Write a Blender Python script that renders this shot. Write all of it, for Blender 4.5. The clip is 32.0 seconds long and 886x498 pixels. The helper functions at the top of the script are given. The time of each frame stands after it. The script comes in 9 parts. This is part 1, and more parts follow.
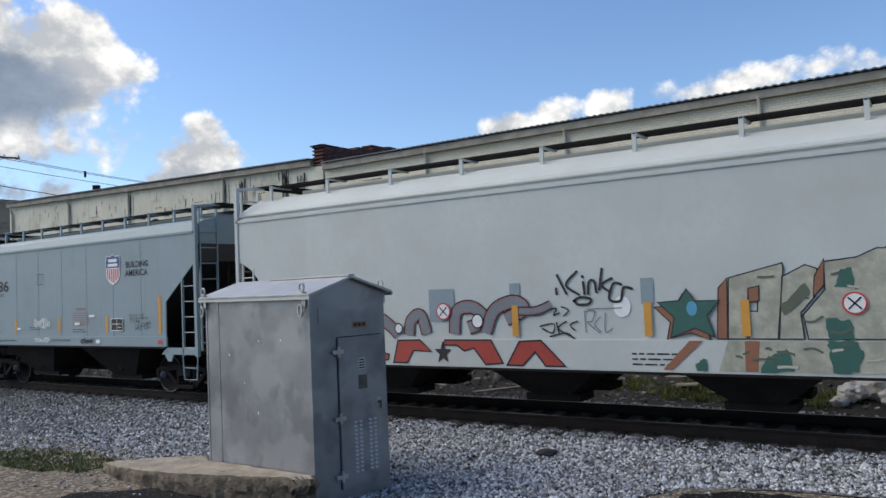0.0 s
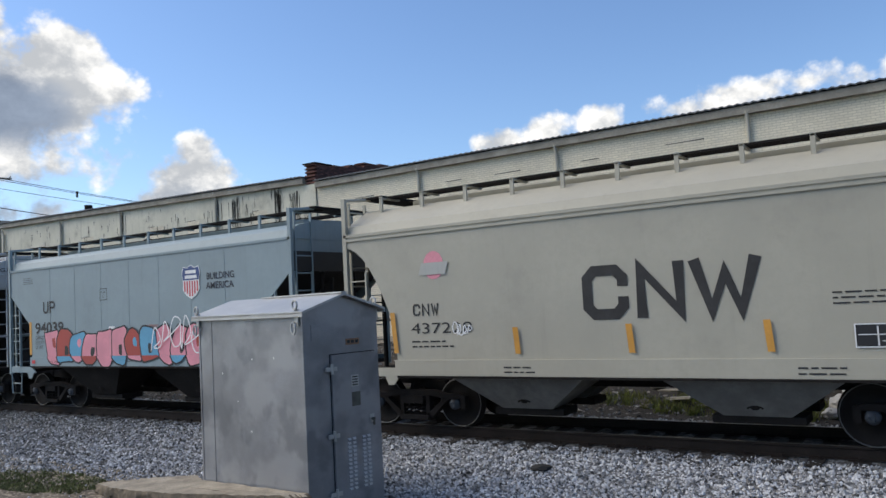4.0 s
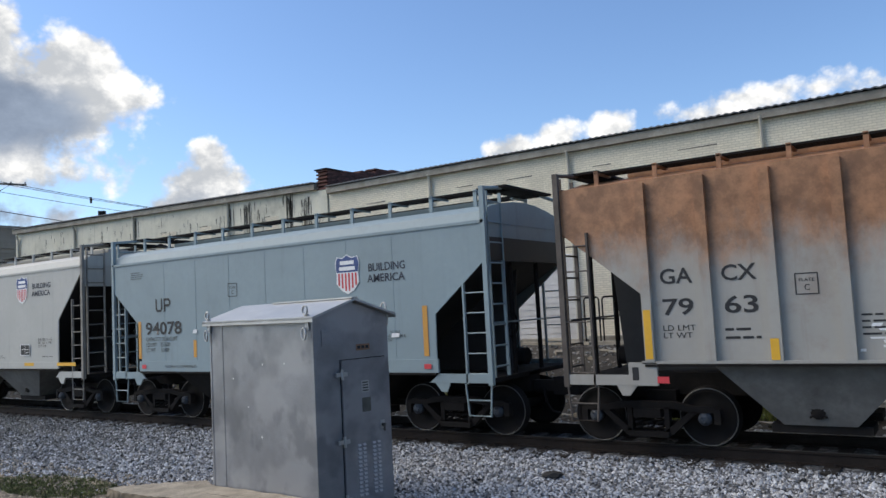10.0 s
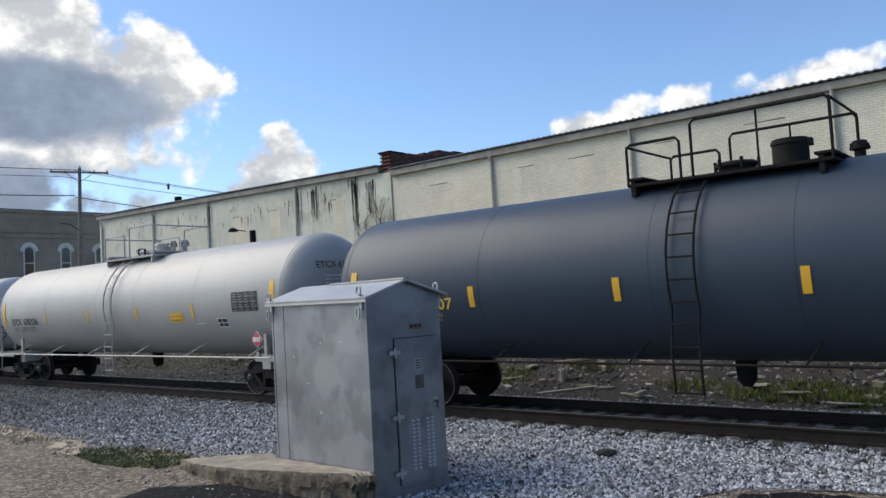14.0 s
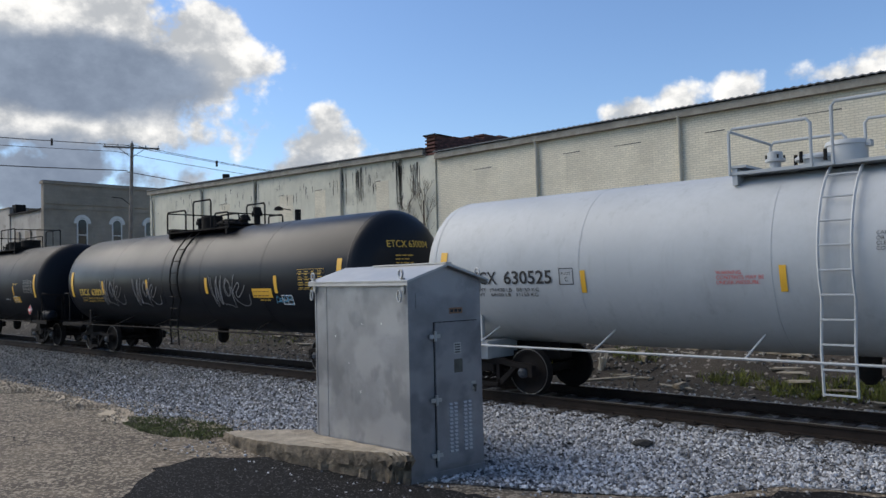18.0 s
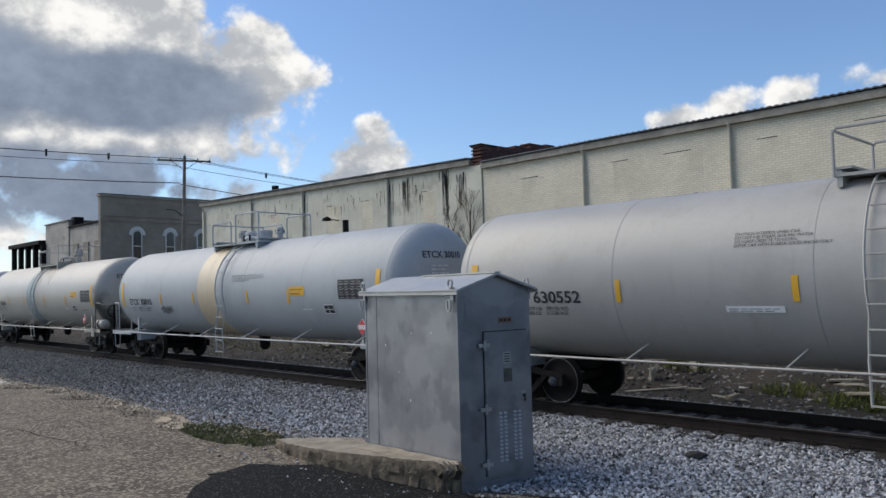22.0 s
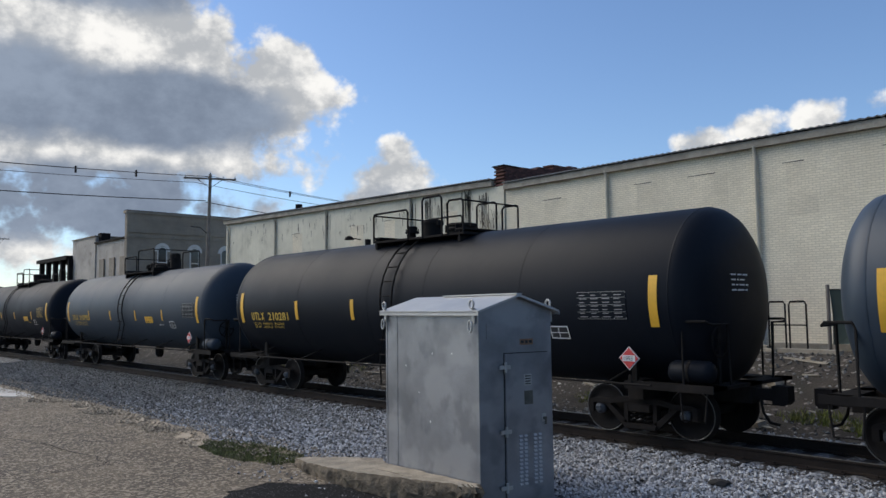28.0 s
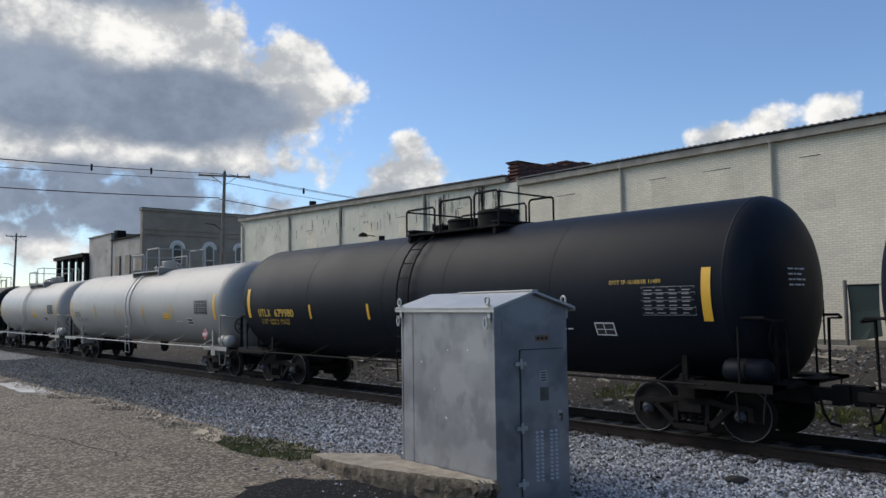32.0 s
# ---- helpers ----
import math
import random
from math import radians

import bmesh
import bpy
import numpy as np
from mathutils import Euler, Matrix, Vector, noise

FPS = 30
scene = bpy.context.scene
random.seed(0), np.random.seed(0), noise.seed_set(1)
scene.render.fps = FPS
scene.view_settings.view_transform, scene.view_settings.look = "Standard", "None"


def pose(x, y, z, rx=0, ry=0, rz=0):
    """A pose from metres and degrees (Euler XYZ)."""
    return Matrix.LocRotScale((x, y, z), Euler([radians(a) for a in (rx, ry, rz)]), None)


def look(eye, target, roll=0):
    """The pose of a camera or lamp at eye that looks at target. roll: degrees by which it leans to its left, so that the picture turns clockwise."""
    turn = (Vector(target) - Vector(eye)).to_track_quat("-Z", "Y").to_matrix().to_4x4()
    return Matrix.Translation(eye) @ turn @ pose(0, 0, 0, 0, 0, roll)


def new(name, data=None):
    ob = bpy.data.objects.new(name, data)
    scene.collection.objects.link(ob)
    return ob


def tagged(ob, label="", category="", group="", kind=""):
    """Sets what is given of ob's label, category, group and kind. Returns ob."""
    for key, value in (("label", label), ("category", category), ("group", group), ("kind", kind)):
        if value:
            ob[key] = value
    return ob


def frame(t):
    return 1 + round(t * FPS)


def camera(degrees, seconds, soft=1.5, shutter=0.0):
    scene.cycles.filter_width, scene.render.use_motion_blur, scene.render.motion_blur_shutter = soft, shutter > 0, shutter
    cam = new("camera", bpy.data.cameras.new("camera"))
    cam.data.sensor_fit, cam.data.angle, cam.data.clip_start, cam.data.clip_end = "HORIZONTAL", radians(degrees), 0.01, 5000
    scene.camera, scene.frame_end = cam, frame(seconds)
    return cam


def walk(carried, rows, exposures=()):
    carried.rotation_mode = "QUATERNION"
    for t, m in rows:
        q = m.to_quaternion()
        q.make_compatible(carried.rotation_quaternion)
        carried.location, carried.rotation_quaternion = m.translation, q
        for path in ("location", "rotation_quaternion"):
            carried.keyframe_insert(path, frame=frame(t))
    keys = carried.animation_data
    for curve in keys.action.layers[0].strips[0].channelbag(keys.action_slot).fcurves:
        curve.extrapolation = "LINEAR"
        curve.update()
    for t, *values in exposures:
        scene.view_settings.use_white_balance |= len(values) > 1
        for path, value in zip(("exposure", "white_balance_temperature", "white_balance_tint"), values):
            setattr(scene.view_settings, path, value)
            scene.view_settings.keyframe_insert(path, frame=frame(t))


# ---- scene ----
# ---------------------------------------------------------------- camera
cam = camera(59.94, 32.0, soft=1.5)
PATH = [
    (0, -0.048, 0.043, 2.375, 33.60, 2.68, 2.47),
    (0.5, -0.022, 0.027, 2.377, 33.30, 2.75, 2.30),
    (1, -0.021, 0.019, 2.384, 32.73, 3.03, 2.08),
    (1.5, -0.025, 0.011, 2.361, 32.56, 3.21, 2.12),
    (2, -0.019, -0.007, 2.373, 32.79, 3.36, 2.07),
    (2.5, -0.016, -0.006, 2.374, 33.11, 3.63, 2.49),
    (3, 0.002, -0.005, 2.379, 33.31, 3.87, 3.09),
    (3.5, 0.003, -0.003, 2.367, 32.95, 3.92, 3.07),
    (5.5, -0.000, -0.002, 2.377, 34.23, 3.80, 3.13),
    (6, -0.011, 0.016, 2.357, 34.10, 3.95, 3.37),
    (6.5, -0.019, 0.038, 2.353, 34.14, 3.63, 3.57),
    (7, -0.005, 0.015, 2.361, 34.09, 3.53, 3.58),
    (7.5, -0.014, 0.035, 2.356, 33.68, 3.60, 3.79),
    (8, -0.002, 0.038, 2.347, 33.51, 3.63, 4.12),
    (8.5, 0.000, 0.015, 2.359, 33.63, 3.98, 3.52),
    (9, 0.003, 0.023, 2.362, 33.75, 4.36, 3.01),
    (9.5, 0.002, 0.022, 2.359, 33.68, 4.37, 3.02),
    (10, -0.011, 0.034, 2.362, 33.98, 4.38, 2.95),
    (10.5, -0.005, 0.018, 2.363, 34.24, 4.62, 2.47),
    (11, 0.003, 0.022, 2.371, 34.39, 4.75, 2.11),
    (11.5, -0.001, 0.035, 2.359, 33.18, 4.68, 1.82),
    (12, 0.073, 0.013, 2.360, 31.00, 4.30, 1.77),
    (12.5, 0.191, 0.071, 2.368, 30.96, 3.83, 1.78),
    (13, 0.291, 0.039, 2.357, 34.82, 3.30, 2.42),
    (13.5, 0.298, 0.053, 2.338, 38.12, 3.19, 3.05),
    (14, 0.316, 0.024, 2.343, 39.19, 3.20, 3.28),
    (14.5, 0.344, -0.023, 2.350, 40.40, 3.48, 3.51),
    (16.5, 0.377, -0.024, 2.384, 41.04, 2.58, 3.64),
    (17, 0.364, -0.009, 2.376, 40.35, 1.56, 2.90),
    (17.5, 0.383, -0.028, 2.373, 40.95, 1.81, 1.72),
    (18, 0.355, -0.029, 2.373, 42.24, 2.05, 1.44),
    (18.5, 0.344, -0.039, 2.382, 43.75, 1.98, 1.65),
    (19, 0.346, -0.063, 2.374, 44.78, 2.00, 1.63),
    (19.5, 0.336, -0.067, 2.380, 45.71, 2.29, 1.56),
    (20, 0.352, -0.079, 2.381, 46.30, 2.52, 1.31),
    (20.5, 0.349, -0.086, 2.368, 46.25, 2.51, 1.45),
    (21, 0.356, -0.094, 2.372, 46.11, 2.74, 1.88),
    (21.5, 0.350, -0.064, 2.363, 45.88, 2.85, 1.88),
    (22, 0.360, -0.106, 2.371, 45.63, 2.86, 1.51),
    (22.5, 0.368, -0.106, 2.375, 45.84, 2.84, 1.18),
    (23, 0.342, -0.078, 2.372, 46.46, 2.84, 1.00),
    (23.5, 0.347, -0.096, 2.382, 46.88, 2.90, 0.96),
    (24, 0.350, -0.095, 2.373, 46.96, 2.94, 0.99),
    (24.5, 0.357, -0.113, 2.366, 46.89, 3.28, 1.13),
    (25, 0.360, -0.107, 2.376, 46.84, 3.71, 1.14),
    (25.5, 0.369, -0.129, 2.379, 47.08, 4.13, 0.69),
    (27.5, 0.366, -0.108, 2.375, 47.26, 4.21, 0.50),
    (28, 0.357, -0.108, 2.374, 47.20, 4.40, 0.66),
    (28.5, 0.374, -0.130, 2.387, 47.32, 4.55, 0.88),
    (29, 0.370, -0.121, 2.387, 47.58, 4.58, 0.65),
    (29.5, 0.361, -0.117, 2.368, 47.64, 4.49, 0.61),
    (30, 0.365, -0.121, 2.379, 47.84, 4.38, 0.78),
    (30.5, 0.348, -0.124, 2.373, 48.20, 4.37, 0.84),
    (31, 0.366, -0.149, 2.378, 48.35, 4.27, 0.73),
    (31.5, 0.359, -0.143, 2.379, 48.29, 4.19, 0.65),
    (32, 0.348, -0.144, 2.383, 48.18, 4.12, 0.77),
]
walk(cam, [(t, pose(x, y, z, 90 + p, r, w)) for t, x, y, z, w, p, r in PATH], [(0.0, 0.33), (6.0, 0.40), (11.0, 0.44), (14.0, 0.46), (17.0, 0.26), (19.0, 0.26), (22.0, 0.16), (25.0, 0.10), (28.0, 0.14), (32.0, 0.16)])

# ---------------------------------------------------------------- light
SUN_AZ, SUN_EL = 203.0, 42.0      # degrees ccw from +x, above the horizon
world = bpy.data.worlds.new("world")
scene.world = world
world.use_nodes = True


def sky_nodes():
    nt = world.node_tree
    nt.nodes.clear()
    N = nt.nodes.new

    def link(a, b):
        nt.links.new(a, b)

    def mth(op, a, b=0.0, c=None, clamp=False):
        n = N("ShaderNodeMath")
        n.operation, n.use_clamp = op, clamp
        for i, v in enumerate((a, b) if c is None else (a, b, c)):
            if isinstance(v, (int, float)):
                n.inputs[i].default_value = v
            else:
                link(v, n.inputs[i])
        return n.outputs[0]
    out, bg = N("ShaderNodeOutputWorld"), N("ShaderNodeBackground")
    sky = N("ShaderNodeTexSky")
    sky.sky_type, sky.sun_disc = "NISHITA", False
    sky.sun_elevation, sky.sun_rotation = radians(SUN_EL), radians(90 - SUN_AZ)
    sky.air_density, sky.dust_density, sky.ozone_density = 1.0, 0.6, 1.6
    geo = N("ShaderNodeTexCoord")
    nrm = N("ShaderNodeVectorMath")
    nrm.operation = "NORMALIZE"
    link(geo.outputs["Generated"], nrm.inputs[0])
    d = nrm.outputs[0]
    sep = N("ShaderNodeSeparateXYZ")
    link(d, sep.inputs[0])
    # azimuth in degrees ccw from +y and elevation in degrees
    az = mth("MULTIPLY", mth("ARCTAN2", mth("MULTIPLY", sep.outputs[0], -1.0), sep.outputs[1]), 57.2958)
    el = mth("MULTIPLY", mth("ARCSINE", sep.outputs[2]), 57.2958)
    def noise_tex(scale, detail, rough, off):
        mp = N("ShaderNodeMapping")
        mp.inputs["Location"].default_value = off
        mp.inputs["Scale"].default_value = (1, 1, 1.5)
        link(d, mp.inputs[0])
        n = N("ShaderNodeTexNoise")
        n.inputs["Scale"].default_value, n.inputs["Detail"].default_value, n.inputs["Roughness"].default_value = scale, detail, rough
        link(mp.outputs[0], n.inputs["Vector"])
        return n.outputs["Fac"]
    def voro(scale, off):
        mp = N("ShaderNodeMapping")
        mp.inputs["Location"].default_value = off
        link(d, mp.inputs[0])
        v = N("ShaderNodeTexVoronoi")
        v.feature = "SMOOTH_F1"
        v.inputs["Scale"].default_value, v.inputs["Smoothness"].default_value = scale, 0.25
        v.inputs["Detail"].default_value, v.inputs["Roughness"].default_value = 4.0, 0.55
        link(mp.outputs[0], v.inputs["Vector"])
        return v.outputs["Distance"]
    big, fine, grey_n = noise_tex(7.0, 10, 0.62, (3, 1, 2)), noise_tex(26, 8, 0.62, (7, 2, 5)), noise_tex(11, 9, 0.6, (1, 8, 3))
    billow = mth("SUBTRACT", 0.45, voro(17.0, (2, 4, 1)))
    wob = mth("ADD", mth("ADD", mth("MULTIPLY", mth("SUBTRACT", big, 0.5), 1.1), mth("MULTIPLY", mth("SUBTRACT", fine, 0.5), 0.8)), mth("MULTIPLY", billow, 0.9))

    def ovals(rows):
        """The union of soft ovals: azimuth, elevation, half sizes, weight."""
        mask = None
        for a, e, sa, se, k in rows:
            u = mth("DIVIDE", mth("SUBTRACT", az, a), sa)
            v = mth("DIVIDE", mth("SUBTRACT", el, e), se)
            q = mth("MULTIPLY", mth("SUBTRACT", 1.0, mth("ADD", mth("MULTIPLY", u, u), mth("MULTIPLY", v, v))), k)
            q = mth("MAXIMUM", q, -1.5)
            mask = q if mask is None else mth("SMOOTH_MAX", mask, q, 0.3)
        return mask
    mask, grey = ovals(CLOUDS), ovals(GREYS)
    # a broken deck over the unseen rest of the sky, added as fill light
    away = mth("MULTIPLY", mth("SUBTRACT", mth("ABSOLUTE", mth("SUBTRACT", az, 38.0)), 48.0), 0.03, clamp=True)
    over = mth("MULTIPLY", mth("SUBTRACT", el, 32.0), 0.03, clamp=True)
    deck = mth("SUBTRACT", mth("MULTIPLY", mth("MAXIMUM", away, over), 0.9), 0.78)
    mask = mth("MAXIMUM", mask, deck)
    dens = mth("ADD", mth("ADD", mask, wob), 0.38)

    def step(fac, lo, hi):
        r = N("ShaderNodeMapRange")
        r.interpolation_type = "SMOOTHSTEP"
        r.inputs[1].default_value, r.inputs[2].default_value = lo, hi
        link(fac, r.inputs[0])
        return r.outputs[0]

    def blend(fac, a, b):
        x = N("ShaderNodeMix")
        x.data_type = "RGBA"
        for sock, v in (("Factor", fac), ("A", a), ("B", b)):
            if isinstance(v, tuple):
                x.inputs[sock].default_value = (*v, 1)
            else:
                link(v, x.inputs[sock])
        return x.outputs["Result"]
    W, G = CLOUD_WHITE, CLOUD_GREY
    cov = step(dens, 0.05, 0.62)
    # blue-grey hollows between the white billows, and the grey undersides of the big cloud
    hollow = mth("ADD", mth("ADD", mth("MULTIPLY", grey_n, 0.75), mth("MULTIPLY", fine, 0.35)), mth("MULTIPLY", billow, -0.25))
    soft = mth("MULTIPLY", step(hollow, 0.56, 0.84), 0.9)
    tone = blend(soft, (W, W * 0.985, W * 0.955), (W * 0.43, W * 0.455, W * 0.49))
    core = step(mth("ADD", mth("ADD", grey, mth("MULTIPLY", mth("SUBTRACT", grey_n, 0.5), 1.5)), mth("MULTIPLY", mth("SUBTRACT", fine, 0.5), 0.5)), -0.40, 1.05)
    mottle = blend(step(mth("ADD", mth("MULTIPLY", big, 0.6), mth("MULTIPLY", fine, 0.4)), 0.34, 0.68), (G * 0.84, G * 1.04, G * 1.40), (G * 1.28, G * 1.54, G * 1.98))
    tone = blend(core, tone, mottle)
    blue = N("ShaderNodeMix")
    blue.data_type, blue.blend_type = "RGBA", "MULTIPLY"
    blue.inputs["Factor"].default_value = 1.0
    blue.inputs["B"].default_value = (0.96, 1.10, 1.29, 1)
    link(sky.outputs[0], blue.inputs["A"])
    link(blend(cov, blue.outputs["Result"], tone), bg.inputs["Color"])
    bg.inputs["Strength"].default_value = SKY
    link(bg.outputs[0], out.inputs["Surface"])


SKY, CLOUD_WHITE, CLOUD_GREY = 0.105, 8.4, 1.95
CLOUDS = [
    (72.0, 15.5, 14.0, 8.5, 2.2), (60.5, 15.2, 7.0, 4.8, 1.2), (59.5, 18.0, 4.0, 2.6, 0.9), (57.5, 11.2, 4.0, 2.2, 0.7), (68.0, 11.5, 11.0, 3.5, 1.3), (84.0, 18.0, 12.0, 11.0, 1.6), (74.0, 24.5, 12.0, 4.5, 1.8),
    (50.5, 11.4, 2.3, 2.0, 1.1), (50.7, 9.8, 4.1, 2.3, 1.3), (50.6, 8.0, 5.4, 2.1, 1.2),
    (34.5, 9.9, 3.0, 0.9, 0.7), (28.5, 11.4, 2.6, 1.7, 1.0), (24.6, 11.9, 2.6, 1.8, 0.9), (20.6, 12.4, 2.6, 1.7, 0.9), (16.0, 12.5, 3.6, 1.5, 0.7), (11.0, 13.0, 3.6, 1.7, 0.8), (5.5, 13.2, 3.4, 1.6, 0.8), (0.0, 13.4, 4.0, 1.6, 0.8),
    (72.0, 7.0, 13.0, 4.5, 1.1), (60.5, 7.2, 3.5, 1.2, 0.5)]
GREYS = [(67.5, 14.0, 9.0, 3.2, 2.0), (77.0, 14.5, 7.0, 3.6, 1.4), (73.0, 23.0, 11.5, 3.0, 2.0), (62.5, 13.2, 4.5, 2.2, 1.0), (86.0, 18.0, 7.0, 8.0, 0.9), (72.0, 7.4, 14.0, 3.2, 1.7), (62.0, 7.6, 5.0, 1.6, 0.7), (50.0, 8.0, 4.0, 1.0, 0.1)]
sky_nodes()

sun = new("sun", bpy.data.lights.new("sun", "SUN"))
sun.data.energy, sun.data.angle, sun.data.color = 2.6, radians(55), (1.0, 0.90, 0.74)
sun.rotation_mode = "QUATERNION"
sun.matrix_world = look((0, 0, 60), (-math.cos(radians(SUN_AZ)) * math.cos(radians(SUN_EL)) * 60, -math.sin(radians(SUN_AZ)) * math.cos(radians(SUN_EL)) * 60, 60 - math.sin(radians(SUN_EL)) * 60))


# ---------------------------------------------------------------- materials
def material(name, color, rough=0.7, metal=0.0, vary=0.12, grain=30.0, bump=0.15, dirt=0.0, dirt_color=(0.06, 0.05, 0.045), streak=0.0,
             rust=None, blotch=2.0, spec=0.5, brick=None, specks=None, bump_dist=0.01, soot=None, plates=None, stain=None):
    """A painted or mineral surface: base colour varied at two scales, streaks and dirt of their own shape, fine relief."""
    m = bpy.data.materials.new(name)
    m.use_nodes = True
    nt = m.node_tree
    b = nt.nodes["Principled BSDF"]
    N = nt.nodes.new

    def link(a, c):
        nt.links.new(a, c)
    co = N("ShaderNodeTexCoord")
    vec = co.outputs["Object"]

    def tex(scale, detail=6, rough_=0.6, stretch=(1, 1, 1), off=(0, 0, 0)):
        mp = N("ShaderNodeMapping")
        mp.inputs["Scale"].default_value, mp.inputs["Location"].default_value = stretch, off
        link(vec, mp.inputs[0])
        n = N("ShaderNodeTexNoise")
        n.inputs["Scale"].default_value, n.inputs["Detail"].default_value, n.inputs["Roughness"].default_value = scale, detail, rough_
        link(mp.outputs[0], n.inputs["Vector"])
        return n.outputs["Fac"]

    def ramp(fac, lo, hi):
        r = N("ShaderNodeMapRange")
        r.interpolation_type = "SMOOTHSTEP"
        r.inputs[1].default_value, r.inputs[2].default_value = lo, hi
        link(fac, r.inputs[0])
        return r.outputs[0]

    def mixed(fac, a, c, mode="MIX"):
        x = N("ShaderNodeMix")
        x.data_type, x.blend_type = "RGBA", mode
        for sock, v in (("Factor", fac), ("A", a), ("B", c)):
            if isinstance(v, tuple):
                x.inputs[sock].default_value = (*v[:3], 1)
            elif isinstance(v, float):
                x.inputs[sock].default_value = v
            else:
                link(v, x.inputs[sock])
        return x.outputs["Result"]

    def times(a, k):
        x = N("ShaderNodeMath")
        x.operation = "MULTIPLY"
        link(a, x.inputs[0])
        if isinstance(k, float):
            x.inputs[1].default_value = k
        else:
            link(k, x.inputs[1])
        return x.outputs[0]
    lo = tuple(c * (1 - vary) for c in color)
    hi = tuple(min(1.0, c * (1 + vary)) for c in color)
    big, fine = tex(blotch, 5), tex(grain, 4)
    col = mixed(ramp(big, 0.3, 0.7), lo, hi)
    col = mixed(times(ramp(fine, 0.35, 0.7), 0.5), col, tuple(c * (1 - vary) for c in color))
    relief = fine
    if brick:
        bt = N("ShaderNodeTexBrick")
        bt.inputs["Scale"].default_value = 1.0
        bt.inputs["Brick Width"].default_value, bt.inputs["Row Height"].default_value, bt.inputs["Mortar Size"].default_value = brick
        mp = N("ShaderNodeMapping")
        mp.inputs["Rotation"].default_value = (radians(-90), 0, 0)
        link(vec, mp.inputs[0])
        link(mp.outputs[0], bt.inputs["Vector"])
        bt.inputs["Color1"].default_value, bt.inputs["Color2"].default_value, bt.inputs["Mortar"].default_value = (0.80, 0.80, 0.79, 1), (1.0, 1.0, 1.0, 1), (0.60, 0.59, 0.57, 1)
        bt.inputs["Bias"].default_value = 0.25
        col = mixed(0.65, col, bt.outputs["Color"], "MULTIPLY")
        relief = mixed(0.75, fine, times(bt.outputs["Fac"], -1.0))
    if streak:
        s = ramp(tex(1.0, 7, 0.7, (4.5, 4.5, 0.35)), 0.52, 0.78)
        col = mixed(times(s, streak), col, dirt_color)
    if dirt:
        s = ramp(tex(1.1, 9, 0.7, (1, 1, 1), (5, 3, 1)), 0.5, 0.75)
        col = mixed(times(s, dirt), col, dirt_color)
    if rust:
        # rust: colour, from height, to height, noise reach
        rc, z0, z1, reach = rust
        sp = N("ShaderNodeSeparateXYZ")
        link(vec, sp.inputs[0])
        a = N("ShaderNodeMath")
        a.operation = "MULTIPLY_ADD"
        link(tex(0.9, 8, 0.68, (1.6, 1, 0.8)), a.inputs[0])
        a.inputs[1].default_value = reach
        link(sp.outputs[2], a.inputs[2])
        f = ramp(a.outputs[0], z0 + reach * 0.5, z1 + reach * 0.5)
        rcol = mixed(ramp(tex(3.0, 8, 0.7), 0.35, 0.7), tuple(c * 0.62 for c in rc), tuple(min(1, c * 1.25) for c in rc))
        col = mixed(f, col, rcol)
    if soot:
        # a smear of grime across one end: its middle along x, half width, lower and upper height
        xc, hw, z0, z1 = soot
        sp = N("ShaderNodeSeparateXYZ")
        link(vec, sp.inputs[0])
        a = N("ShaderNodeMath")
        a.operation = "MULTIPLY_ADD"
        link(tex(1.6, 7, 0.65, (0.6, 1, 1.4)), a.inputs[0])
        a.inputs[1].default_value = 0.9
        link(sp.outputs[0], a.inputs[2])
        rise = ramp(a.outputs[0], xc + 0.45 - hw, xc + 0.45)
        fall = ramp(a.outputs[0], xc + 0.45 + hw * 1.6, xc + 0.45 + hw * 0.4)
        low = ramp(sp.outputs[2], z1, z0)
        col = mixed(times(times(times(rise, fall), low), 0.85), col, (0.05, 0.044, 0.038))
    if stain:
        # a field of brown runs: colour, from and to along x, from and to in height
        sc, x0, x1, z0, z1 = stain
        sp = N("ShaderNodeSeparateXYZ")
        link(vec, sp.inputs[0])

        def wavy(out, reach, off):
            a = N("ShaderNodeMath")
            a.operation = "MULTIPLY_ADD"
            link(tex(0.9, 6, 0.6, (1, 1, 1), off), a.inputs[0])
            a.inputs[1].default_value = reach
            link(out, a.inputs[2])
            return a.outputs[0]
        ax, az = wavy(sp.outputs[0], 2.0, (3, 1, 4)), wavy(sp.outputs[2], 1.0, (9, 2, 6))
        field = times(times(ramp(ax, x0 + 0.7, x0 + 1.5), ramp(ax, x1 + 1.5, x1 + 0.7)), times(ramp(az, z0 + 0.35, z0 + 0.6), ramp(az, z1 + 0.65, z1 + 0.4)))
        col = mixed(times(field, 0.45), col, sc)
        runs = ramp(tex(1.0, 8, 0.72, (5.0, 5.0, 0.45), (2, 5, 1)), 0.40, 0.62)
        col = mixed(times(times(field, runs), 0.75), col, tuple(c * 0.75 for c in sc))
        spots = ramp(tex(2.2, 7, 0.7, (1, 1, 1.3), (6, 6, 2)), 0.56, 0.66)
        col = mixed(times(times(field, spots), 0.8), col, tuple(c * 0.45 for c in sc))
    if plates:
        # patchy zinc: paler and darker fields with firm edges
        sc, pale, dull = plates
        col = mixed(times(ramp(tex(sc, 3, 0.45, (1, 1, 1.4), (4, 2, 7)), 0.44, 0.60), 0.7), col, pale)
        col = mixed(times(ramp(tex(sc * 1.5, 4, 0.5, (1.1, 1, 1.0), (1, 9, 3)), 0.52, 0.66), 0.6), col, dull)
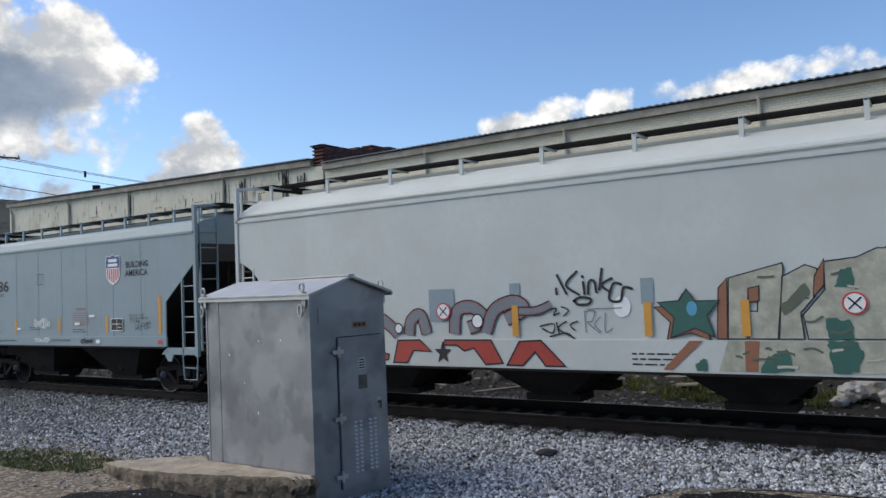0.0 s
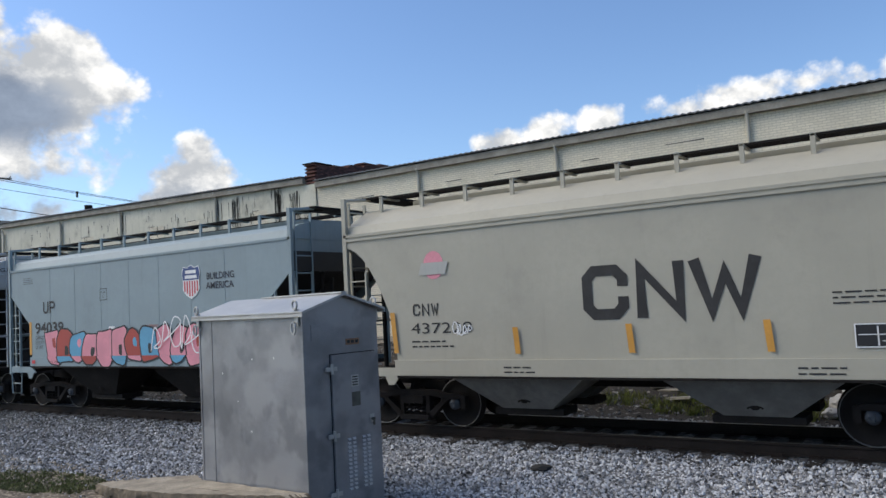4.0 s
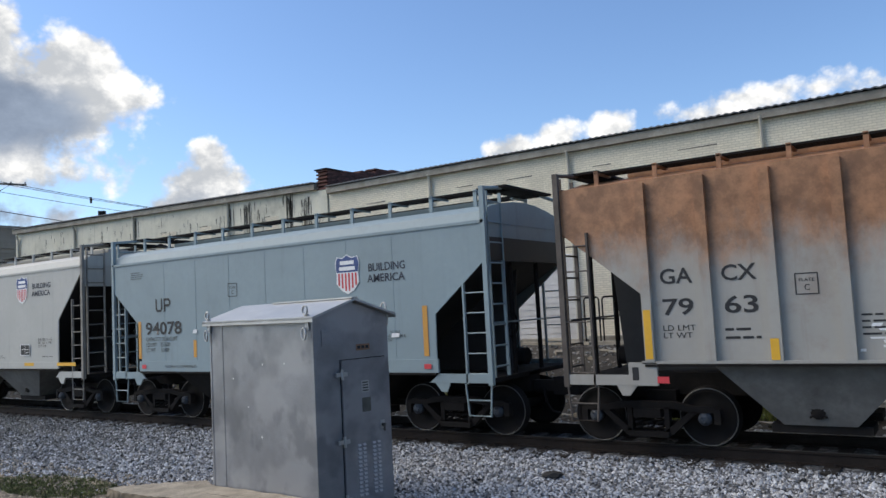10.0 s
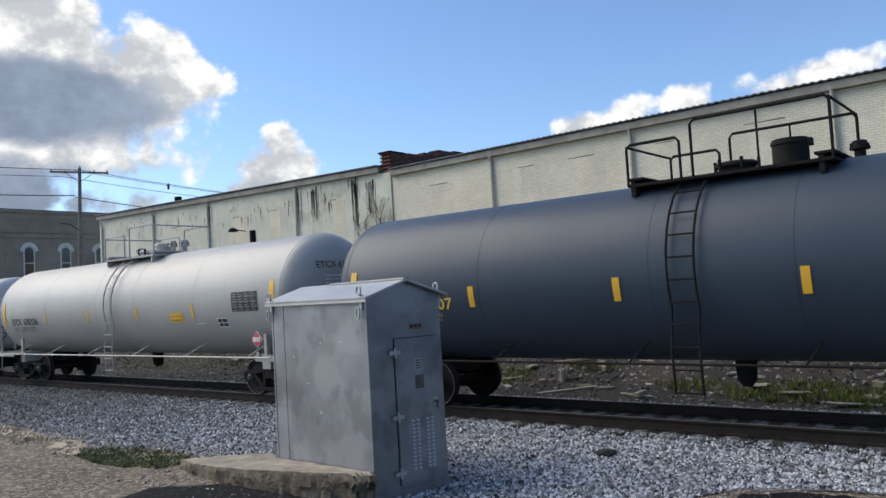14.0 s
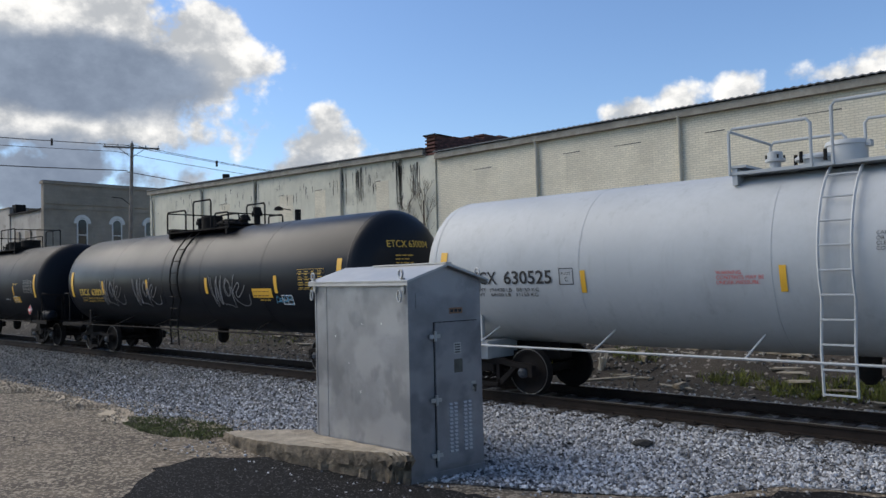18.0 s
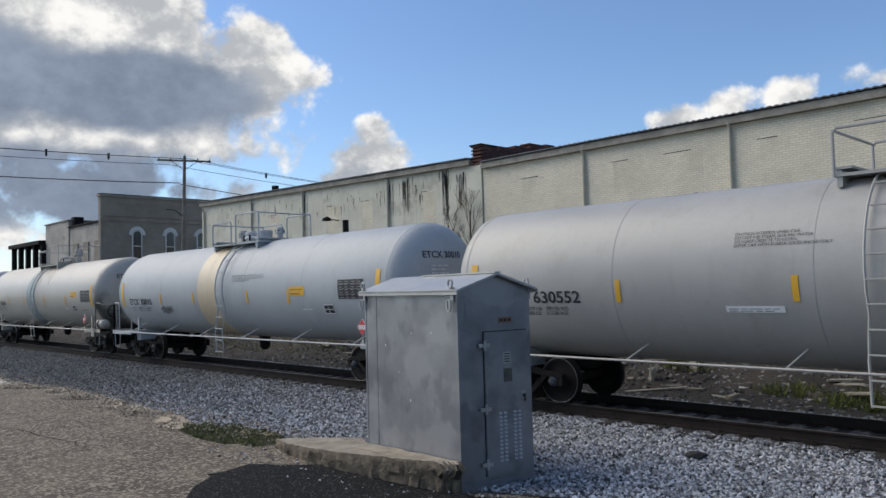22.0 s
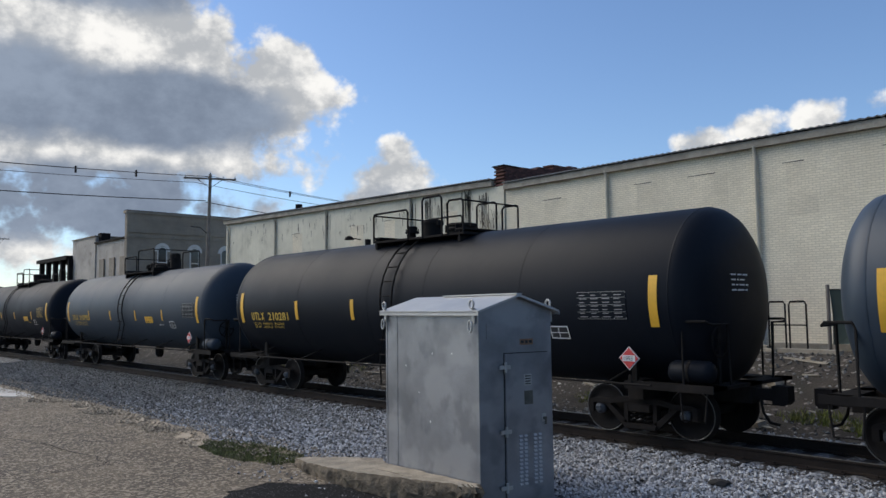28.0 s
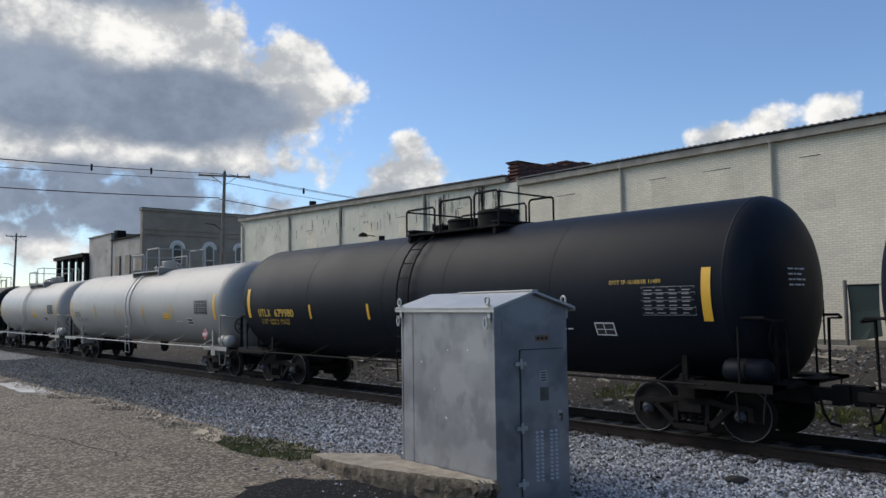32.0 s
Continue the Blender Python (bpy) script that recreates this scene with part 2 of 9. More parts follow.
    if specks:
        sc, share, c2 = specks
        v = N("ShaderNodeTexVoronoi")
        v.inputs["Scale"].default_value = sc
        link(vec, v.inputs["Vector"])
        w = N("ShaderNodeSeparateColor")
        link(v.outputs["Color"], w.inputs[0])
        col = mixed(ramp(w.outputs[0], 1 - share - 0.02, 1 - share + 0.02), col, c2)
    link(col, b.inputs["Base Color"])
    b.inputs["Metallic"].default_value = metal
    b.inputs["Specular IOR Level"].default_value = spec
    rr = N("ShaderNodeMapRange")
    rr.inputs[3].default_value, rr.inputs[4].default_value = max(0.03, rough - 0.12), min(1, rough + 0.12)
    link(big, rr.inputs[0])
    link(rr.outputs[0], b.inputs["Roughness"])
    if bump:
        bp = N("ShaderNodeBump")
        bp.inputs["Strength"].default_value, bp.inputs["Distance"].default_value = bump, bump_dist
        link(relief, bp.inputs["Height"])
        link(bp.outputs[0], b.inputs["Normal"])
    return m


def varied(m, amount=0.3):
    """Let single pieces differ in tone."""
    nt = m.node_tree
    b = nt.nodes["Principled BSDF"]
    src = b.inputs["Base Color"].links[0].from_socket
    oi = nt.nodes.new("ShaderNodeObjectInfo")
    mr = nt.nodes.new("ShaderNodeMapRange")
    mr.inputs[3].default_value, mr.inputs[4].default_value = 1 - amount, 1 + amount
    nt.links.new(oi.outputs["Random"], mr.inputs[0])
    hs = nt.nodes.new("ShaderNodeHueSaturation")
    nt.links.new(mr.outputs[0], hs.inputs["Value"])
    nt.links.new(src, hs.inputs["Color"])
    nt.links.new(hs.outputs[0], b.inputs["Base Color"])
    return m


def islands(m, lo, hi, sat=1.0):
    """Let the joined stones or blades of one mesh differ in tone."""
    nt = m.node_tree
    b = nt.nodes["Principled BSDF"]
    src = b.inputs["Base Color"].links[0].from_socket
    g = nt.nodes.new("ShaderNodeNewGeometry")
    mr = nt.nodes.new("ShaderNodeMapRange")
    mr.inputs[3].default_value, mr.inputs[4].default_value = lo, hi
    nt.links.new(g.outputs["Random Per Island"], mr.inputs[0])
    hs = nt.nodes.new("ShaderNodeHueSaturation")
    hs.inputs["Saturation"].default_value = sat
    nt.links.new(mr.outputs[0], hs.inputs["Value"])
    nt.links.new(src, hs.inputs["Color"])
    nt.links.new(hs.outputs[0], b.inputs["Base Color"])
    return m


def flat(name, color, rough=0.6):
    return material(name, color, rough, vary=0.10, grain=18, bump=0.05, blotch=1.5)


M_BALLAST = material("ballast_bed", (0.11, 0.11, 0.112), 0.95, vary=0.35, grain=16, bump=0.9, blotch=1.3, specks=(17.0, 0.22, (0.28, 0.283, 0.29)), bump_dist=0.05)
M_STONE = islands(material("ballast_stone", (0.33, 0.335, 0.345), 0.9, vary=0.2, grain=40, bump=0.3), 0.05, 1.9, 0.9)
# darker copy of the ballast stone for farther along the track and the bank
M_STONE_FAR = islands(material("darker_ballast_stone", (0.145, 0.145, 0.138), 0.9, vary=0.2, grain=40, bump=0.3), 0.10, 1.9, 0.9)
M_ASPHALT = material("old_asphalt", (0.098, 0.078, 0.055), 0.95, vary=0.38, grain=45, bump=0.9, blotch=0.4, dirt=0.8, dirt_color=(0.215, 0.17, 0.118), specks=(24.0, 0.32, (0.28, 0.235, 0.175)), bump_dist=0.02)
M_TAR = material("fresh_asphalt", (0.011, 0.011, 0.012), 0.95, spec=0.12, vary=0.3, grain=70, bump=0.7, specks=(60.0, 0.06, (0.1, 0.1, 0.1)), bump_dist=0.01)
M_SAND = material("sandy_edge", (0.36, 0.30, 0.22), 0.95, vary=0.3, grain=40, bump=0.6, blotch=1.1, dirt=0.8, dirt_color=(0.09, 0.062, 0.042))
M_DIRT = material("bank_dirt", (0.042, 0.035, 0.028), 0.95, vary=0.45, grain=22, bump=0.9, blotch=1.1, dirt=0.6, dirt_color=(0.035, 0.038, 0.02), specks=(14.0, 0.05, (0.22, 0.20, 0.18)), bump_dist=0.05)
M_GRASS = islands(material("grass", (0.12, 0.135, 0.045), 0.8, vary=0.3, bump=0.0), 0.3, 1.6)
M_WEED = islands(material("weed", (0.15, 0.17, 0.035), 0.8, vary=0.3, bump=0.0), 0.5, 1.7)
M_RAIL = material("rusty_rail", (0.026, 0.020, 0.017), 0.9, spec=0.2, vary=0.3, grain=25, bump=0.3)
M_RAILTOP = material("worn_railhead", (0.22, 0.21, 0.2), 0.4, 0.9, vary=0.1, bump=0.05)
M_TIE = varied(material("timber_tie", (0.035, 0.029, 0.025), 0.95, vary=0.35, grain=20, bump=0.7, streak=0.2), 0.35)
M_CREAM = material("painted_brick_cream", (0.80, 0.725, 0.56), 0.9, vary=0.10, grain=14, bump=0.6, blotch=0.35, dirt=0.32, dirt_color=(0.52, 0.465, 0.36), brick=(0.21, 0.072, 0.010), bump_dist=0.012)
M_CREAM2 = material("stained_plaster_cream", (0.64, 0.61, 0.49), 0.9, vary=0.12, grain=10, bump=0.5, blotch=0.6, dirt=0.55, dirt_color=(0.24, 0.225, 0.17), streak=0.55, bump_dist=0.015)
M_STAIN = material("black_mould", (0.10, 0.095, 0.078), 0.95, vary=0.4, grain=12, bump=0.3)
M_PATCH = material("bricked_up_panel", (0.77, 0.695, 0.535), 0.9, vary=0.12, grain=14, bump=0.5, blotch=0.8, dirt=0.4, dirt_color=(0.52, 0.465, 0.36), brick=(0.21, 0.072, 0.010))
M_GREYBRICK = material("grey_brick", (0.31, 0.265, 0.21), 0.9, vary=0.2, grain=14, bump=0.5, blotch=0.5, dirt=0.5, dirt_color=(0.15, 0.13, 0.105), streak=0.3, brick=(0.21, 0.072, 0.012))
M_PLASTER = material("stained_grey_plaster", (0.42, 0.385, 0.335), 0.9, vary=0.2, grain=10, bump=0.5, blotch=0.6, dirt=0.7, dirt_color=(0.15, 0.13, 0.11), streak=0.5)
M_REDBRICK = varied(material("red_brick", (0.105, 0.045, 0.036), 0.9, vary=0.3, grain=25, bump=0.5), 0.45)
M_ROOF = material("corrugated_roof", (0.11, 0.115, 0.12), 0.55, 0.5, vary=0.2, grain=12, bump=0.2, streak=0.3)
M_WOODTRIM = material("weathered_fascia", (0.30, 0.275, 0.225), 0.9, vary=0.25, grain=14, bump=0.4)
M_PIPE = material("painted_downspout", (0.46, 0.43, 0.35), 0.7, vary=0.12, bump=0.1, streak=0.3)
M_GALV = material("galvanised_steel", (0.25, 0.257, 0.275), 0.40, 0.5, vary=0.22, grain=60, bump=0.04, blotch=1.2, dirt=0.45, dirt_color=(0.15, 0.157, 0.172), plates=(1.3, (0.34, 0.345, 0.36), (0.145, 0.152, 0.168)))
M_GALVROOF = material("galvanised_roof", (0.42, 0.42, 0.41), 0.45, 0.45, vary=0.12, grain=7, bump=0.06)
M_CONCRETE = material("weathered_concrete", (0.30, 0.262, 0.205), 0.95, vary=0.3, grain=20, bump=0.9, blotch=3.0, dirt=0.8, dirt_color=(0.12, 0.10, 0.075), bump_dist=0.03)
M_PLASTERPALE = material("bleached_concrete", (0.50, 0.48, 0.44), 0.9, vary=0.2, grain=20, bump=0.4, blotch=1.5, dirt=0.4, dirt_color=(0.25, 0.22, 0.18))
M_CONCDARK = material("shaded_concrete", (0.14, 0.112, 0.08), 0.95, vary=0.4, grain=14, bump=1.0, blotch=5.0, dirt=0.8, dirt_color=(0.04, 0.032, 0.024), bump_dist=0.04)
M_STEELDARK = material("grimy_underframe", (0.014, 0.0125, 0.012), 0.9, spec=0.2, vary=0.35, grain=12, bump=0.3, dirt=0.3, dirt_color=(0.05, 0.04, 0.032))
M_TRUCK = material("grimy_cast_steel", (0.014, 0.012, 0.0115), 0.9, spec=0.2, vary=0.3, grain=14, bump=0.3, dirt=0.4, dirt_color=(0.04, 0.032, 0.026))
M_WHEEL = material("brown_wheel_steel", (0.014, 0.012, 0.0115), 0.85, 0.0, spec=0.2, vary=0.3, grain=14, bump=0.2)
M_RIM = material("bright_wheel_rim", (0.16, 0.155, 0.15), 0.45, 0.9, vary=0.1, bump=0.03)
M_CAP = material("bearing_cap_blue_grey", (0.04, 0.05, 0.065), 0.6, vary=0.3, bump=0.1)
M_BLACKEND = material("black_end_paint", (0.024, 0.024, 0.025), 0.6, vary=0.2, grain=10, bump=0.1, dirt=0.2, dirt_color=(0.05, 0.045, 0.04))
M_YELLOW = flat("reflector_yellow", (0.72, 0.40, 0.03), 0.5)
M_RED = flat("reflector_red", (0.60, 0.05, 0.06), 0.5)
M_WHITE = flat("stencil_white", (0.75, 0.75, 0.74), 0.6)
M_PRINT = flat("dulled_white_print", (0.30, 0.30, 0.295), 0.6)
M_BLACK = flat("stencil_black", (0.016, 0.016, 0.018), 0.6)
M_GOLD = flat("stencil_gold", (0.62, 0.40, 0.06), 0.6)
M_NAVY = flat("emblem_blue", (0.03, 0.06, 0.19), 0.5)
M_INK = flat("slogan_dark_blue", (0.022, 0.028, 0.045), 0.6)
M_AMBER = flat("weathered_reflector_amber", (0.58, 0.28, 0.045), 0.5)
M_DULLRED = flat("faded_red_print", (0.34, 0.12, 0.11), 0.6)
M_ERED = flat("emblem_red", (0.55, 0.05, 0.05), 0.5)
M_GRN = flat("spray_green", (0.035, 0.115, 0.09), 0.6)
M_SRED = flat("spray_red", (0.36, 0.05, 0.035), 0.6)
M_SGREY = flat("spray_grey", (0.17, 0.20, 0.22), 0.6)
M_PINK = flat("spray_pink", (0.68, 0.26, 0.31), 0.6)
M_BLUE = flat("spray_blue", (0.10, 0.32, 0.48), 0.6)
M_RUSTSTAIN = material("rust_stain", (0.16, 0.075, 0.04), 0.9, vary=0.4, grain=10, bump=0.1)
M_RUSTLIGHT = material("pale_rust_stain", (0.24, 0.14, 0.085), 0.9, vary=0.3, grain=10, bump=0.1)
M_DEEPRUST = material("deep_rust", (0.085, 0.042, 0.024), 0.9, vary=0.4, grain=10, bump=0.1, streak=0.4)
M_FADED = material("faded_black_stencil", (0.032, 0.031, 0.031), 0.8, vary=0.35, grain=14, bump=0.05, dirt=0.3, dirt_color=(0.08, 0.07, 0.06))
M_CAMO = material("spray_camouflage", (0.40, 0.39, 0.31), 0.6, vary=0.25, grain=9, bump=0.03, dirt=0.7, dirt_color=(0.14, 0.15, 0.10), streak=0.3, blotch=4.0)
M_BRICKSPRAY = flat("spray_brick_brown", (0.26, 0.11, 0.06), 0.6)
M_OLIVEDARK = flat("spray_dark_olive", (0.10, 0.11, 0.075), 0.6)
M_CREAMSPRAY = flat("spray_cream", (0.46, 0.45, 0.37), 0.6)
M_PINKGREY = flat("spray_dull_pink", (0.26, 0.15, 0.155), 0.6)
M_SMEARDARK = flat("spray_faint_white", (0.05, 0.052, 0.056), 0.6)
M_SMEAR = flat("spray_thin_white", (0.22, 0.22, 0.23), 0.6)
M_GRITSAND = islands(material("sandy_crumb", (0.36, 0.30, 0.22), 0.95, vary=0.2, bump=0.2), 0.3, 1.4)
M_TARP = flat("green_tarpaulin", (0.03, 0.05, 0.045), 0.8)
M_TYRE = flat("tyre_rubber", (0.015, 0.015, 0.015), 0.85)
M_POLE = material("timber_pole", (0.19, 0.165, 0.14), 0.9, vary=0.25, grain=20, bump=0.4, streak=0.3)
M_WIRE = flat("black_wire", (0.02, 0.02, 0.02), 0.6)
M_GLASS = material("dark_window", (0.02, 0.022, 0.025), 0.12, vary=0.1, bump=0.0)
M_TRIMWHITE = flat("white_window_trim", (0.62, 0.60, 0.56), 0.7)
M_BAG = material("pale_rubble", (0.55, 0.53, 0.50), 0.9, vary=0.25, grain=12, bump=0.5)
M_TWIG = flat("bare_twig", (0.10, 0.075, 0.055), 0.9)
M_STUMP = material("bleached_stump", (0.48, 0.45, 0.39), 0.95, vary=0.35, grain=25, bump=0.8)

def paint(name, color, **kw):
    base = dict(rough=0.55, vary=0.06, grain=9, bump=0.04, blotch=0.7, dirt=0.12, streak=0.10)
    base.update(kw)
    return material(name, color, **base)


P_UP = paint("pale_blue_grey_paint", (0.225, 0.288, 0.308), streak=0.16)
P_GA = paint("light_grey_paint", (0.475, 0.495, 0.505))
P_GA_RUST = paint("rusted_grey_paint", (0.33, 0.325, 0.30), rust=((0.31, 0.155, 0.07), 2.2, 4.0, 3.0), streak=0.25, dirt=0.25, dirt_color=(0.16, 0.08, 0.04))
P_GA_RUST2 = paint("orange_rusted_paint", (0.35, 0.335, 0.30), rust=((0.335, 0.165, 0.08), 2.5, 3.5, 2.0), streak=0.3, dirt=0.35, dirt_color=(0.17, 0.085, 0.045))
P_CNW = paint("beige_grey_paint", (0.40, 0.375, 0.30))
P_CR = paint("pale_grey_white_paint", (0.485, 0.51, 0.485), dirt=0.2, dirt_color=(0.40, 0.36, 0.26), streak=0.16)
P_SP = paint("pale_blue_weathered_paint", (0.32, 0.355, 0.36), dirt=0.5, dirt_color=(0.21, 0.175, 0.145), streak=0.3, vary=0.14, rust=((0.27, 0.22, 0.185), 3.95, 4.35, 1.2), stain=((0.175, 0.115, 0.075), -3.6, 4.6, 1.45, 3.3))
P_SPRUST = paint("rust_eaten_paint", (0.23, 0.205, 0.18), dirt=0.9, dirt_color=(0.12, 0.065, 0.038), streak=1.0, vary=0.3, blotch=1.6)
P_CMO = paint("pale_grey_paint", (0.42, 0.415, 0.38), streak=0.22)
T_BLACK = paint("black_tank_paint", (0.0090, 0.0115, 0.0165), rough=0.5, dirt=0.35, dirt_color=(0.019, 0.021, 0.026), spec=0.10, streak=0.2)
T_SLATE = paint("slate_blue_tank_paint", (0.038, 0.053, 0.073), spec=0.3, rough=0.45, dirt=0.25, dirt_color=(0.042, 0.048, 0.056))
T_GLOSS = paint("glossy_black_tank_paint", (0.0085, 0.0108, 0.0150), spec=0.16, rough=0.36, dirt=0.3, dirt_color=(0.016, 0.018, 0.021), streak=0.2)
T_SLATE2 = paint("pale_slate_tank_paint", (0.038, 0.052, 0.070), spec=0.2, rough=0.54, dirt=0.25, dirt_color=(0.040, 0.046, 0.053))
T_WHITE = paint("white_tank_paint", (0.40, 0.42, 0.43), rough=0.52, spec=0.35, streak=0.2)
T_WHITE2 = paint("greyed_white_tank_paint", (0.33, 0.32, 0.295), rough=0.45, dirt=0.35, dirt_color=(0.2, 0.17, 0.13), streak=0.35)
T_TAN = paint("tan_band_paint", (0.56, 0.46, 0.31), rough=0.45)
T_BROWN = paint("sooty_blue_black_tank_paint", (0.0095, 0.0130, 0.0200), rough=0.55, spec=0.09, dirt=0.3, dirt_color=(0.020, 0.021, 0.024))
T_SOOTY = paint("sooty_ended_white_tank_paint", (0.37, 0.36, 0.335), rough=0.45, dirt=0.3, dirt_color=(0.24, 0.21, 0.165), streak=0.3, soot=(8.1, 0.30, 1.9, 3.1))
T_SOOTY2 = paint("sooty_ended_grey_tank_paint", (0.42, 0.40, 0.355), rough=0.45, dirt=0.35, dirt_color=(0.28, 0.235, 0.175), streak=0.3, soot=(7.65, 0.30, 1.9, 3.1))
T_SOOTY3 = paint("sooty_ended_blue_white_tank_paint", (0.39, 0.415, 0.43), rough=0.42, streak=0.16, soot=(7.65, 0.26, 1.9, 3.0))
M_LADGREY = material("grimy_grey_ladder_paint", (0.23, 0.215, 0.19), 0.8, vary=0.25, grain=14, bump=0.15)
M_LADRUST = material("grimy_brown_ladder_paint", (0.10, 0.083, 0.070), 0.8, vary=0.3, grain=14, bump=0.2)


# ---------------------------------------------------------------- mesh tools
class Shape:
    """Collects corners and faces of one part."""

    def __init__(self):
        self.v, self.f = [], []

    def add(self, verts, faces):
        n = len(self.v)
        self.v += [tuple(p) for p in verts]
        self.f += [tuple(i + n for i in f) for f in faces]
        return self

    def box(self, x0, x1, y0, y1, z0, z1):
        p = [(x, y, z) for x in (x0, x1) for y in (y0, y1) for z in (z0, z1)]
        return self.add(p, [(0, 1, 3, 2), (4, 6, 7, 5), (0, 4, 5, 1), (2, 3, 7, 6), (0, 2, 6, 4), (1, 5, 7, 3)])

    def rod(self, a, b, r, n=8, r2=None, caps=True):
        a, b = Vector(a), Vector(b)
        q = (b - a).to_track_quat("Z", "Y").to_matrix()
        r2 = r if r2 is None else r2
        ring = [q @ Vector((math.cos(2 * math.pi * i / n), math.sin(2 * math.pi * i / n), 0)) for i in range(n)]
        p = [a + r * d for d in ring] + [b + r2 * d for d in ring]
        f = [(i, (i + 1) % n, n + (i + 1) % n, n + i) for i in range(n)]
        if caps:
            f += [tuple(reversed(range(n))), tuple(range(n, 2 * n))]
        return self.add(p, f)

    def pipe(self, pts, r, n=6):
        """One connected tube along a line of points."""
        P = [Vector(p) for p in pts]
        v, f = [], []
        up = None
        for i, p in enumerate(P):
            d = (P[min(i + 1, len(P) - 1)] - P[max(i - 1, 0)])
            d = d.normalized() if d.length > 1e-9 else Vector((0, 0, 1))
            if up is None:
                up = Vector((0, 0, 1)) if abs(d.z) < 0.9 else Vector((1, 0, 0))
            e = up - d * up.dot(d)
            e = e.normalized() if e.length > 1e-6 else d.orthogonal().normalized()
            up, w = e, d.cross(e)
            # keep the tube's width through bends
            k = 1.0
            if 0 < i < len(P) - 1:
                c = (P[i] - P[i - 1]).normalized().dot((P[i + 1] - P[i]).normalized())
                k = min(1.5, 1 / max(0.5, math.sqrt(max(0.0, (1 + c) / 2))))
            for j in range(n):
                t = 2 * math.pi * j / n
                v.append(p + (e * math.cos(t) + w * math.sin(t)) * r * k)
        for i in range(len(P) - 1):
            for j in range(n):
                q = (j + 1) % n
                f.append((i * n + j, i * n + q, (i + 1) * n + q, (i + 1) * n + j))
        f += [tuple(reversed(range(n))), tuple(range((len(P) - 1) * n, len(P) * n))]
        return self.add(v, f)

    def lathe(self, profile, a, axis, n=24, ring=False):
        """profile: (distance along the axis, radius), turned round the axis that starts at a."""
        a, ax = Vector(a), Vector(axis).normalized()
        q = ax.to_track_quat("Z", "Y").to_matrix()
        p, f = [], []
        for d, r in profile:
            for i in range(n):
                t = 2 * math.pi * i / n
                p.append(a + ax * d + q @ Vector((r * math.cos(t), r * math.sin(t), 0)))
        for k in range(len(profile) - 1):
            for i in range(n):
                j = (i + 1) % n
                f.append((k * n + i, k * n + j, (k + 1) * n + j, (k + 1) * n + i))
        m = (len(profile) - 1) * n
        if ring:
            f += [(m + i, m + (i + 1) % n, (i + 1) % n, i) for i in range(n)]
        else:
            f += [tuple(reversed(range(n))), tuple(range(m, m + n))]
        return self.add(p, f)

    def prism(self, outline, y0, y1):
        """An (x, z) outline pushed from y0 to y1."""
        n = len(outline)
        p = [(x, y0, z) for x, z in outline] + [(x, y1, z) for x, z in outline]
        f = [(i, (i + 1) % n, n + (i + 1) % n, n + i) for i in range(n)]
        f += [tuple(reversed(range(n))), tuple(range(n, 2 * n))]
        return self.add(p, f)

    def slab(self, outline, z0, z1):
        """An (x, y) outline pushed from z0 to z1."""
        n = len(outline)
        p = [(x, y, z0) for x, y in outline] + [(x, y, z1) for x, y in outline]
        f = [(i, (i + 1) % n, n + (i + 1) % n, n + i) for i in range(n)]
        f += [tuple(reversed(range(n))), tuple(range(n, 2 * n))]
        return self.add(p, f)

    def turned(self, m):
        self.v = [tuple(m @ Vector(p)) for p in self.v]
        return self

    def mesh(self, name, mat, smooth=True, clean=True):
        me = bpy.data.meshes.new(name)
        me.from_pydata(self.v, [], self.f)
        if clean:
            bm = bmesh.new()
            bm.from_mesh(me)
            bmesh.ops.recalc_face_normals(bm, faces=bm.faces)
            bm.to_mesh(me)
            bm.free()
        me.materials.append(mat)
        if smooth:
            me.shade_smooth()
            me.set_sharp_from_angle(angle=radians(38))
        return me


def part(name, shape, mat, parent=None, label="", smooth=True, clean=True, m=None):
    me = shape if isinstance(shape, bpy.types.Mesh) else shape.mesh(name, mat, smooth, clean)
    ob = new(name, me)
    if parent is not None:
        ob.parent = parent
    if m is not None:
        ob.matrix_basis = m
    if label:
        ob["label"] = label
    return ob


def thing(name, label, category, group="", m=None, kind=""):
    e = new(name)
    e.empty_display_size = 0.2
    if m is not None:
        e.matrix_basis = m
    return tagged(e, label, category, group, kind)


# ---------------------------------------------------------------- ground
RAIL_Y = 13.18
GROUND = -0.30
rnd = random.Random(4)


def height(x, y):
    """The lie of the land: flat lot and track bed, then a dirt bank up to the yard behind."""
    if y < 15.2:
        return GROUND
    k = min(1.0, (y - 15.2) / 4.6)
    k = k * k * (3 - 2 * k)
    return GROUND + 1.42 * k + 0.10 * math.sin(k * math.pi) * math.sin(x * 0.9 + y)


def make_ground():
    xs = [-1500, -600, -250, -140] + [-100 + i * 2.0 for i in range(66)] + [60, 140, 300, 800, 1500]
    ys = [-1500, -500, -150, -50, -15, -5, 0, 5, 9, 12, 14, 15.2] + [15.2 + i * 0.4 for i in range(1, 14)] + [24, 40, 80, 200, 600, 1500]
    v = [(x, y, height(x, y)) for y in ys for x in xs]
    n = len(xs)
    f = [(j * n + i, j * n + i + 1, (j + 1) * n + i + 1, (j + 1) * n + i) for j in range(len(ys) - 1) for i in range(n - 1)]
    s = Shape().add(v, f)
    tagged(part("ground", s, M_DIRT, clean=False), "brown dirt ground rising in a rubble bank behind the track", "ground", kind="structure")


make_ground()

